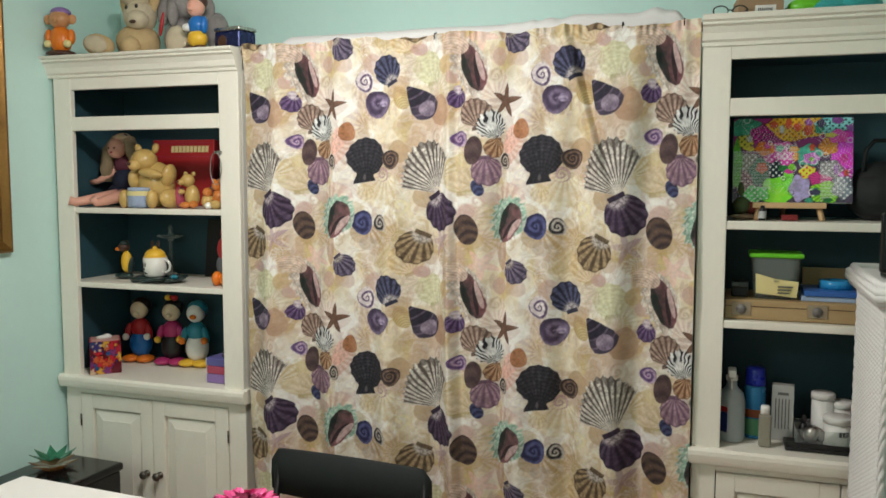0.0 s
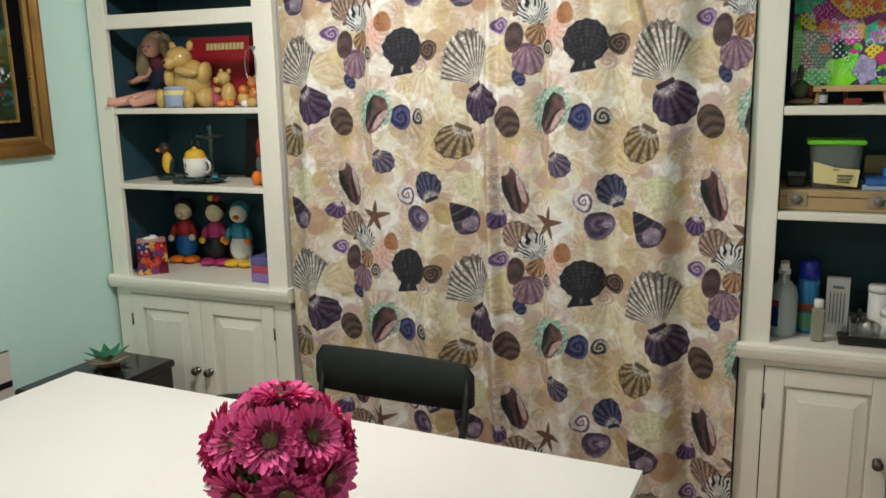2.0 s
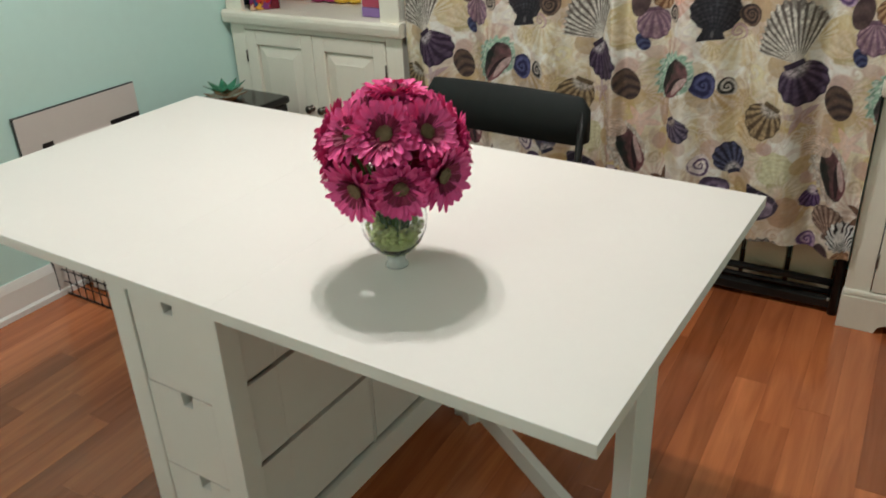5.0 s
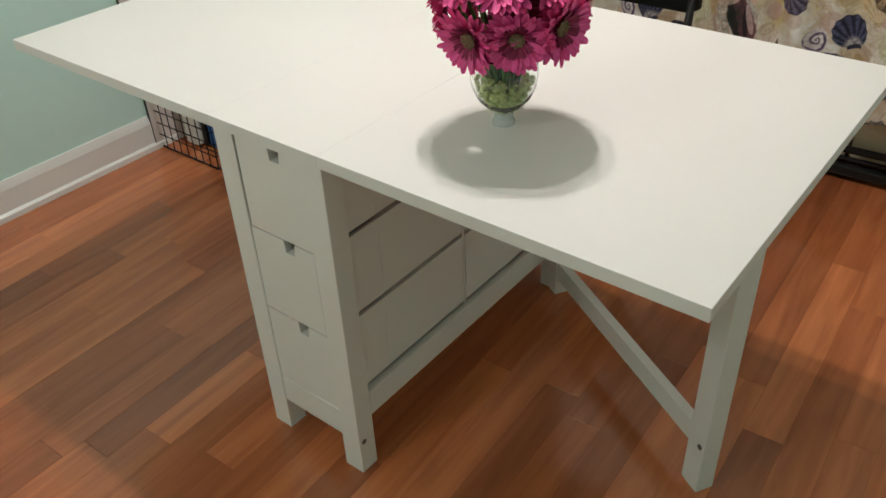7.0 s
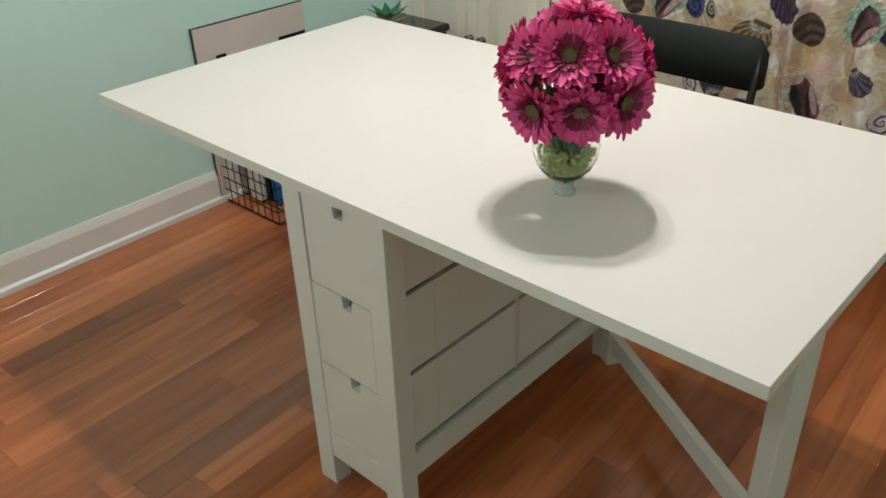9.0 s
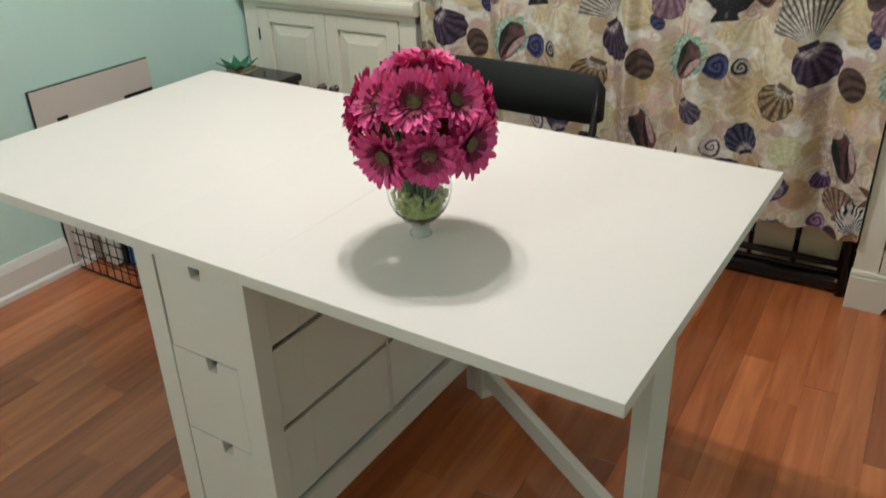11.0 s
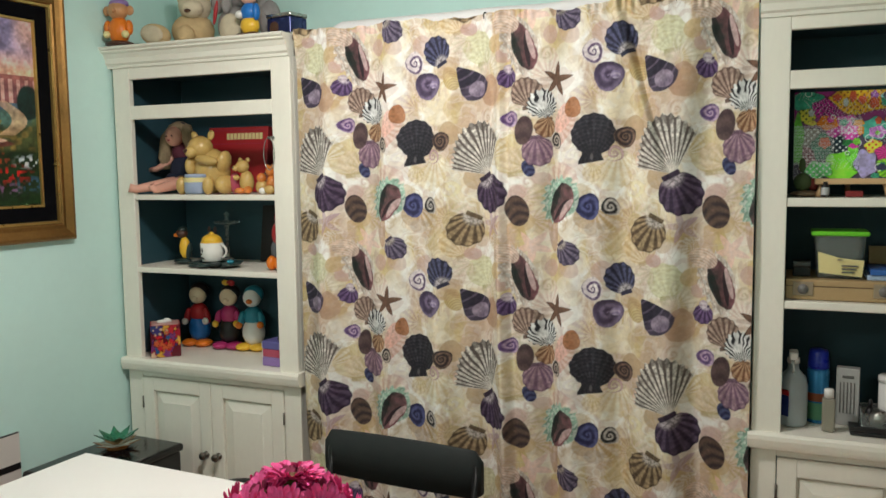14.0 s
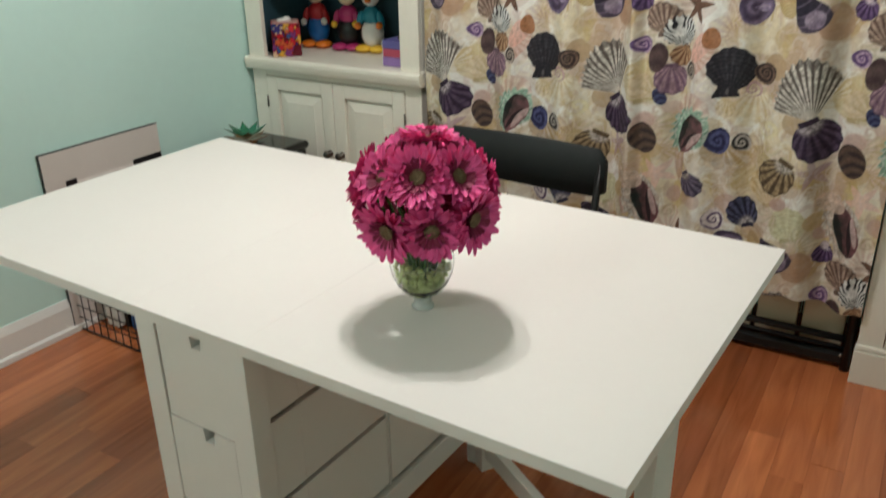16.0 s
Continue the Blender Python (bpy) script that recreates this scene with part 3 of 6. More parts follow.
    scallop(-0.15, 0.22, 0.048, 0, srgb(214, 178, 158), srgb(240, 226, 210), 10, 75, 0.1, 0.60)
    spiral(-0.325, 0.149, 0.040, 0.048, 0, srgb(186, 150, 122), srgb(196, 164, 136), 0.2, 0.85)
    spiral(0.03, -0.245, 0.032, 0.032, 0, srgb(178, 146, 112), srgb(190, 160, 126), 0.2, 0.85)
    spiral(0.115, 0.02, 0.034, 0.036, 0, srgb(190, 162, 126), srgb(200, 172, 138), 0.2, 0.8)
    spiral(0.15, -0.07, 0.036, 0.034, 20, srgb(214, 156, 138), srgb(240, 216, 200), 1.6, 0.65, True)
    spiral(-0.01, 0.43, 0.04, 0.036, 20, srgb(200, 160, 110), srgb(238, 222, 198), 1.6, 0.5, True)
    spiral(0.12, -0.15, 0.03, 0.03, 60, srgb(214, 196, 120), srgb(240, 230, 190), 1.2, 0.55, True)
    oval(-0.08, 0.02, 0.018, 0.05, -30, srgb(226, 158, 146), srgb(238, 190, 176), 1, 0.65)
    oval(0.126, 0.19, 0.026, 0.038, 20, srgb(176, 146, 84), srgb(220, 200, 140), 9, 0.8)
    oval(-0.13, -0.27, 0.022, 0.075, 5, srgb(160, 118, 98), srgb(190, 152, 128), 2, 0.65)
    star(0.254, -0.262, 0.050, 15, srgb(158, 128, 148), 0.55)
    star(-0.19, 0.37, 0.055, 35, srgb(216, 180, 170), 0.6)
    # pale half-faded shells between them
    rnd = random.Random(31)
    for i in range(64):
        light = rnd.choice(((236, 226, 206), (242, 236, 226), (230, 214, 176), (232, 210, 196)))
        deep = rnd.choice(((188, 154, 126), (188, 158, 96), (196, 166, 146), (178, 164, 116), (176, 140, 136)))
        px, pz, pr = rnd.uniform(-0.28, 0.28), rnd.uniform(-0.34, 0.34), rnd.uniform(0.024, 0.052)
        if i % 3 < 2:
            scallop(px, pz, pr, rnd.uniform(0, 360), srgb(*deep), srgb(*light), rnd.choice((7, 9, 11)), 72, 0.2, rnd.uniform(0.22, 0.46), False)
        else:
            spiral(px, pz, pr * 0.7, pr * 0.65, rnd.uniform(0, 360), srgb(*light), srgb(*deep), rnd.choice((0.2, 0.2, 1.4, 1.7)), rnd.uniform(0.20, 0.45))
    for i in range(16):
        tone = rnd.choice(((190, 160, 124), (204, 176, 132), (202, 166, 156), (186, 172, 160)))
        oval(rnd.uniform(-0.28, 0.28), rnd.uniform(-0.34, 0.34), rnd.uniform(0.018, 0.040), rnd.uniform(0.020, 0.034), rnd.uniform(0, 180), srgb(*tone), srgb(*tone), 1, rnd.uniform(0.4, 0.7))
    # the clear shells
    cover[:] = 0
    oval(-0.088, 0.058, 0.026, 0.050, -32, srgb(234, 180, 160), srgb(240, 198, 180), 1, 0.85)
    oval(0.130, -0.262, 0.030, 0.040, 30, srgb(196, 170, 110), srgb(226, 206, 152), 9, 0.5)
    boot(0.0, 0.006, 0.062)
    spiral(0.089, -0.003, 0.031, 0.030, 0, choc * 0.8, srgb(134, 106, 88), 2.6)
    spiral(0.059, -0.050, 0.025, 0.025, 40, srgb(120, 66, 92), srgb(206, 170, 168), 1.8, 0.9, True)
    fan(0.234, -0.112, 0.094, 0, -80, 26, 14)
    scallop(0.250, -0.168, 0.060, 207, plum * 0.62, srgb(104, 82, 108), 11, 76, 0.15, 1.0, True, srgb(200, 186, 188))
    spiral(-0.016, -0.206, 0.035, 0.039, 0, navy * 0.8, srgb(96, 100, 150), 1.8)
    spiral(0.048, -0.207, 0.025, 0.027, 30, srgb(30, 28, 34), srgb(206, 196, 186), 1.8)
    conch(-0.106, -0.188, 0.064, 0.076, -34, srgb(44, 58, 52), srgb(160, 104, 108), srgb(158, 192, 168))
    oval(-0.233, -0.220, 0.037, 0.048, 18, choc * 0.9, srgb(134, 104, 84), 3.4)
    scallop(0.160, -0.283, 0.052, 152, srgb(100, 80, 58), srgb(186, 160, 118), 10, 76, 0.1, 1.0, True, srgb(216, 204, 192))
    oval(-0.200, -0.092, 0.017, 0.026, 25, navy * 0.7, srgb(96, 104, 146), 3)
    scallop(-0.175, -0.040, 0.043, 185, srgb(120, 84, 112), srgb(176, 140, 152), 10, 70, 0.1, 0.95)
    oval(-0.212, 0.023, 0.026, 0.044, -8, srgb(88, 66, 68), srgb(112, 88, 84), 2)
    scallop(-0.153, 0.031, 0.030, 165, srgb(132, 88, 56), srgb(206, 166, 124), 9, 70, 0.1)
    spiral(-0.116, -0.010, 0.021, 0.025, 20, srgb(46, 40, 42), srgb(196, 180, 164), 2.0)
    
    star(-0.112, 0.172, 0.054, -8, srgb(112, 82, 64))
    scallop(-0.207, 0.134, 0.045, 15, srgb(112, 86, 74), srgb(194, 166, 146), 14, 58, 0.1)
    zebra(-0.158, 0.100, 0.043, 0.041, -20)
    spiral(-0.254, 0.058, 0.026, 0.024, 0, violet, srgb(196, 166, 190), 1.8)
    scallop(-0.263, 0.183, 0.028, 168, srgb(74, 48, 92), srgb(128, 98, 144), 9, 80, 0.1, 1.0, True, srgb(200, 184, 196))
    oval(-0.263, 0.212, 0.012, 0.012, 0, srgb(190, 170, 180), srgb(222, 212, 212), 2)
    conch(-0.226, 0.278, 0.052, 0.090, 14, srgb(42, 54, 48), srgb(144, 88, 94), srgb(206, 188, 170), 1)
    oval(-0.265, 0.345, 0.040, 0.028, -20, srgb(204, 170, 146), srgb(236, 222, 206), 7, 0.8)
    scallop(0.077, 0.278, 0.046, 24, srgb(44, 44, 66), srgb(96, 98, 132), 11, 78, 0.1, 1.0, True, srgb(206, 196, 194))
    spiral(-0.002, 0.246, 0.031, 0.034, 0, srgb(222, 208, 206), srgb(236, 226, 220), 0.2)
    spiral(-0.002, 0.246, 0.031, 0.034, 0, srgb(206, 190, 200), srgb(98, 74, 108), 1.9, 1.0, True)
    spiral(0.042, 0.173, 0.044, 0.042, 200, srgb(82, 66, 94), srgb(136, 118, 148), 1.5)
    oval(0.062, 0.176, 0.014, 0.012, 0, srgb(150, 130, 166), srgb(204, 190, 208), 2)
    cone(0.182, 0.178, 0.046, 0.058, 218, srgb(52, 46, 64), srgb(128, 110, 132))
    oval(0.200, 0.156, 0.027, 0.024, 30, srgb(134, 116, 138), srgb(172, 156, 170), 1)
    spiral(-0.059, 0.086, 0.021, 0.030, 0, srgb(176, 118, 74), srgb(190, 134, 92), 0.2)
    scallop(-0.076, 0.350, 0.036, 212, srgb(66, 58, 82), srgb(134, 120, 142), 10, 76, 0.1, 1.0, True, srgb(206, 192, 180))
    # engraved shading on the clear shells, a little faded
    grey = img.mean(-1, keepdims=True) * np.array((1.06, 1.0, 0.97))
    fade = (0.16 * cover)[..., None]
    img[:] = img * (1 - fade) + grey * fade
    marks = 1 + cover * (0.30 * (cloud(81, 60) - 0.5) + 0.38 * (cloud(82, 120) - 0.5))
    img[:] = img * np.clip(marks, 0.4, 1.7)[..., None]
    # fine print grain
    g = (np.random.RandomState(9).rand(nv, nu) - 0.5) * 0.04 + (cloud(11, 60) - 0.5) * 0.10 + (cloud(15, 110) - 0.5) * 0.11
    return np.clip(img * np.array((0.835, 0.86, 0.89)) * (np.maximum(img, 0.01) / 0.5) ** 0.14 * (1 + g[..., None]), 0.008, 0.88)


TILE = shell_print()


def curtain_color(X, Z):
    U = X.copy()
    for x0, w in ((0.700, 0.030), (0.125, 0.028), (0.345, 0.026), (0.92, 0.028)):
        s = (X - x0) / w
        U = U + 0.019 * s * np.exp(-s * s / 2)
    fu = ((U - 0.463) / TW % 1) * TILE.shape[1] - 0.5
    fv = ((Z - 1.586) / TH % 1) * TILE.shape[0] - 0.5
    iu, iv = np.floor(fu).astype(int), np.floor(fv).astype(int)
    a, b = (fu - iu)[..., None], (fv - iv)[..., None]
    g = lambda j, i: TILE[j % TILE.shape[0], i % TILE.shape[1]]
    return (g(iv, iu) * (1 - a) + g(iv, iu + 1) * a) * (1 - b) + (g(iv + 1, iu) * (1 - a) + g(iv + 1, iu + 1) * a) * b


def curtain_place(X, Z):
    low = np.clip((1.96 - Z) / 1.7, 0, 1)
    lean = X + 0.02 * np.sin(Z * 2.1)
    y = 0.020 + (0.010 + 0.019 * low) * np.sin(lean * 2 * np.pi / 0.225 + 0.9 + 0.4 * np.sin(Z * 1.7)) + (0.005 + 0.012 * low) * np.sin(lean * 2 * np.pi / 0.37 + 2.0 + 0.5 * Z)
    y += (0.003 + 0.009 * low) * np.sin(lean * 2 * np.pi / 0.105 + 3 * np.sin(Z * 1.3))
    y -= 0.020 * np.exp(-((X - 0.752 - 0.012 * np.sin(Z * 3)) / 0.016) ** 2) * (0.6 + 0.4 * np.clip((Z - 0.4) / 0.5, 0, 1))
    y += 0.015 * np.exp(-((X - 0.785 - 0.012 * np.sin(Z * 3)) / 0.014) ** 2) * (0.6 + 0.4 * np.clip((Z - 0.4) / 0.5, 0, 1))
    y -= 0.018 * np.exp(-((X - 1.198 + 0.28 * (Z - 1.6)) / 0.014) ** 2) * np.clip((Z - 1.38) / 0.3, 0, 1)
    y += 0.014 * np.exp(-((X - 1.222 + 0.28 * (Z - 1.6)) / 0.010) ** 2) * np.clip((Z - 1.38) / 0.3, 0, 1)
    y += 0.012 * np.exp(-((X - 1.47) / 0.02) ** 2)
    y += 0.004 * np.sin(X * 41 + Z * 5) * low + 0.0035 * (vnoise(X * 14 + 3, Z * 10, 21) - 0.5)
    top = np.clip((Z - 1.925) / 0.03, 0, 1)
    y = y * (1 - 0.6 * np.clip((Z - 1.85) / 0.1, 0, 1)) + 0.008 * np.clip((Z - 1.85) / 0.1, 0, 1)
    y += top * 0.004 * np.sin(X * 170 + 4 * np.sin(X * 23) + 2 * np.sin(X * 61))
    zz = Z + 0.006 * np.sin(X * 17 + 1) * (Z > 1.955) - 0.028 * np.clip((0.30 - Z) / 0.1, 0, 1) * np.clip(np.sin(X * 2 * np.pi / 0.47 + 1.2), -0.6, 1)
    zz = zz + np.where(Z > 1.93, 0.010 * (vnoise(X * 30, Z * 0 + 5, 5) - 0.5), 0)
    return X, y, zz


curtain = thing("curtain", pose(0, 0, 0), "cotton curtain printed with purple and brown seashells", "curtain")
for a, d, off in ((0.012, 0.757, 0.0), (0.750, 1.487, -0.006)):
    me = sheet_mesh("curtain_panel", np.arange(a, d, 0.0017), np.arange(0.232, 1.966, 0.0017), (lambda o: lambda X, Z: (lambda q: (q[0], q[1] + o, q[2]))(curtain_place(X, Z)))(off), curtain_color, CLOTH)
    ob = new("curtain_panel", me)
    ob.parent = curtain


# ---- colours for the small things ----
def paint(name, color, rough=0.35, **k):
    return mat(name, color, rough, vary=k.pop("vary", 0.08), scale=k.pop("scale", 25), **k)


RED = paint("red_paint", (0.42, 0.020, 0.025))
BLUE = paint("blue_paint", (0.015, 0.16, 0.50))
ORANGE = paint("orange_paint", (0.75, 0.19, 0.015))
YELLOW = paint("yellow_paint", (0.80, 0.48, 0.04))
HONEY = paint("honey_glaze", (0.56, 0.37, 0.12), 0.25, coat=0.3, vary=0.25)
HONEYDARK = paint("brown_glaze", (0.26, 0.12, 0.04), 0.2, coat=0.4)
STRIPED = paint("orange_brown_glaze", (0.62, 0.20, 0.04), 0.18, coat=0.5, vary=0.35, scale=60)
PINKGLAZE = paint("rose_glaze", (0.45, 0.07, 0.12), 0.2, coat=0.4)
PEACH = paint("peach_vinyl", (0.76, 0.40, 0.30), 0.5, subsurface=0.1)
CREAMV = paint("cream_vinyl", (0.80, 0.64, 0.44), 0.45)
WHITEV = paint("white_vinyl", (0.80, 0.79, 0.75), 0.4)
INKY = paint("black_paint", (0.012, 0.011, 0.012), 0.35)
NAVY = paint("navy_cloth", (0.010, 0.014, 0.035), 0.85, bump=0.3, bump_scale=500)
MAGENTA = paint("magenta_paint", (0.42, 0.03, 0.14))
PURPLE = paint("purple_paint", (0.28, 0.17, 0.42))
TEALTOY = paint("teal_paint", (0.02, 0.22, 0.30))
BROWN = paint("brown_paint", (0.07, 0.03, 0.018))
GREYBLUE = paint("pot_blue_glaze", (0.35, 0.42, 0.58), 0.25, coat=0.3)
HAIR = mat("doll_hair", (0.32, 0.24, 0.14), 0.6, vary=0.35, scale=8, bump=0.6, bump_scale=60, stretch=(12, 12, 1))
PLUSHTAN = mat("tan_plush", (0.58, 0.42, 0.22), 0.95, vary=0.15, scale=40, bump=0.9, bump_scale=260)
PLUSHCREAM = mat("cream_plush", (0.62, 0.53, 0.38), 0.95, vary=0.15, scale=40, bump=0.9, bump_scale=260)
PLUSHGREY = mat("grey_plush", (0.30, 0.28, 0.27), 0.95, vary=0.25, scale=40, bump=1.0, bump_scale=200)
DARKGREEN = paint("dark_green_glaze", (0.020, 0.040, 0.038), 0.3, vary=0.3)
GLASS = mat("clear_glass", (0.96, 0.98, 0.97), 0.02, vary=0, transmission=1.0, ior=1.45)
CLEARPL = mat("clear_plastic", (0.88, 0.92, 0.90), 0.12, vary=0, transmission=0.9, ior=1.2)
PINE = mat("pine_wood", (0.68, 0.44, 0.23), 0.5, vary=0.12, scale=10, stretch=(1, 6, 6), bump=0.05)
KRAFT = mat("tan_case_board", (0.42, 0.29, 0.14), 0.6, vary=0.08, scale=12, bump=0.05)
GOLDFRAME = mat("antique_gold_leaf", (0.30, 0.155, 0.045), 0.34, metal=0.75, vary=0.35, scale=9, bump=0.15, bump_scale=60)
GOLDLIP = mat("bright_gold_leaf", (0.62, 0.40, 0.13), 0.3, metal=0.8, vary=0.2, scale=20, bump=0.1)
VELVET = mat("black_velvet", (0.004, 0.004, 0.005), 0.95, vary=0.2, scale=30)
VELVET.node_tree.nodes["Principled BSDF"].inputs["Specular IOR Level"].default_value = 0.05
OFFWHITE = mat("off_white_board", (0.70, 0.64, 0.60), 0.6, vary=0.04, scale=6)
LABELY = paint("yellow_label", (0.78, 0.68, 0.32), 0.4)
LIME = paint("lime_plastic", (0.16, 0.60, 0.03), 0.3)
GREYTEXT = paint("grey_ink", (0.12, 0.12, 0.11), 0.5)
WICKER = mat("white_wicker_paint", (0.80, 0.79, 0.77), 0.5, vary=0.1, scale=60, bump=0.2, bump_scale=300)
SHEETCLOTH = mat("white_bed_sheet", (0.80, 0.79, 0.78), 0.85, vary=0.04, scale=12, bump=0.3, bump_scale=40)
CREAMPANEL = mat("cream_slat_board", (0.62, 0.52, 0.36), 0.5, vary=0.06, scale=8)
ROSEPETAL = mat("magenta_petal", (0.86, 0.095, 0.33), 0.55, vary=0.22, scale=35, subsurface=0.15)
ROSEDARK = mat("dark_magenta_petal", (0.26, 0.010, 0.060), 0.6, vary=0.2, scale=50)
SEED = mat("olive_seed_head", (0.34, 0.23, 0.13), 0.8, vary=0.4, scale=200, bump=0.9, bump_scale=500)
STEM = mat("green_stem", (0.10, 0.20, 0.04), 0.5, vary=0.15, scale=40)
PEBBLE = mat("green_glass_pebble", (0.74, 0.80, 0.30), 0.30, vary=0.15, scale=60, coat=0.3)
GREENGLASS = mat("green_gold_foil_glass", (0.03, 0.24, 0.13), 0.16, metal=0.65, vary=0.5, scale=30, bump=0.5, bump_scale=70, coat=0.6)
AMBER = mat("amber_foil_glass", (0.34, 0.13, 0.03), 0.2, metal=0.5, vary=0.4, scale=30, coat=0.6)
BOTTLE = mat("milky_plastic", (0.50, 0.56, 0.58), 0.3, vary=0.05, transmission=0.25)
CARDBOARD = mat("brown_cardboard", (0.36, 0.24, 0.14), 0.75, vary=0.08, scale=20)
TEALBAG = mat("teal_plastic_bag", (0.05, 0.42, 0.42), 0.3, vary=0.3, scale=15, bump=0.6, bump_scale=40)
TIN = mat("dark_blue_tin", (0.015, 0.022, 0.09), 0.25, metal=0.4, vary=0.5, scale=40)
GREYBOX = paint("pale_grey_card", (0.42, 0.42, 0.40), 0.6)


def soft(bm, parts):
    """Rounded lumps in one mesh: (x, y, z, rx, ry, rz, material index[, tilt about y])."""
    for q in parts:
        m = pose(0, 0, 0, 0, q[7], 0) if len(q) > 7 else None
        ball(*q[:6], bm=bm, index=q[6], m=m)
    return bm


def figure(name, m, parts, materials, label, category="toy", group="", extra=None):
    bm = soft(bmesh.new(), parts)
    if extra:
        extra(bm)
    ob = part(name, bm, materials)
    ob.matrix_world = m
    return tagged(ob, label, category, group)


def add_tube(bm, pts, r, index, n=10):
    own = tube(pts, r, n)
    for f in own.faces:
        f.material_index = index
    merge(bm, own)


def add_lathe(bm, prof, index, at=(0, 0, 0), n=24):
    own = lathe(prof, n)
    for f in own.faces:
        f.material_index = index
    merge(bm, own, Matrix.Translation(at))


# ---- the vase of gerberas on the table ----
VX, VY, VZ = 0.872, -1.380, 0.7402
vase = thing("glass_vase", pose(VX, VY, VZ), "clear footed glass vase with green pebbles", "vase")
outer = [(0.0, 0.0215), (0.0155, 0.0215), (0.027, 0.030), (0.0405, 0.046), (0.0480, 0.064), (0.0510, 0.084), (0.0495, 0.101), (0.0462, 0.114), (0.0458, 0.120), (0.0445, 0.120)]
inner = [(0.0448, 0.114), (0.0480, 0.101), (0.0495, 0.084), (0.0465, 0.065), (0.0390, 0.048), (0.026, 0.033), (0.0, 0.027)]
part("vase_body", lathe([(r * 1.06, z) for r, z in outer + inner], 40), GLASS, vase)
part("foot", lathe([(0.0, 0.0), (0.0185, 0.0), (0.0190, 0.003), (0.0155, 0.007), (0.0145, 0.013), (0.0165, 0.0212), (0.0, 0.0213)], 32), mat("frosted_glass", (0.90, 0.92, 0.90), 0.25, vary=0, transmission=0.55, ior=1.45), vase, "frosted white glass foot")
rng = random.Random(11)
bm = bmesh.new()
for k in range(520):
    z = 0.031 + 0.047 * rng.random() ** 0.9
    lim = 0.004 + (np.interp(z, [0.029, 0.033, 0.046, 0.062, 0.075], [0.010, 0.024, 0.0375, 0.0445, 0.047]) - 0.007)
    r, a = 1.05 * lim * math.sqrt(rng.random()), rng.random() * 6.283
    s = 0.0036 + 0.0018 * rng.random()
    ball(r * math.cos(a), r * math.sin(a), z, s, s * (0.8 + 0.4 * rng.random()), s * 0.8, bm=bm, u=8, v=6)
tagged(part("pebbles", bm, PEBBLE, vase, "pale green glass pebbles"), kind="stuff")


def petal_ring(bm, n, length, width, base, rise, droop, rng, index=0):
    for k in range(n):
        a = 2 * math.pi * (k + 0.35 * (rng.random() - 0.5)) / n
        L = length * (0.90 + 0.2 * rng.random())
        wv = width * (0.85 + 0.3 * rng.random())
        tw = (rng.random() - 0.5) * 0.5
        up = rise + (rng.random() - 0.5) * 0.34
        rows = []
        for s, f in ((0.0, 0.36), (0.30, 0.80), (0.60, 1.0), (0.82, 0.90), (0.94, 0.60), (1.0, 0.18)):
            d = base + s * L * math.cos(up)
            z = s * L * math.sin(up) - droop * (s * L) ** 2 / length
            hw = wv * f / 2
            cs = []
            for e in (-1, 0, 1):
                zz = z + (-0.10 * hw if e == 0 else 0.05 * hw) * 4 + e * hw * tw
                cs.append(bm.verts.new((d * math.cos(a) - e * hw * math.sin(a), d * math.sin(a) + e * hw * math.cos(a), zz)))
            rows.append(cs)
        for r0, r1 in zip(rows, rows[1:]):
            for e in range(2):
                f = bm.faces.new((r0[e], r0[e + 1], r1[e + 1], r1[e]))
                f.material_index, f.smooth = index, True


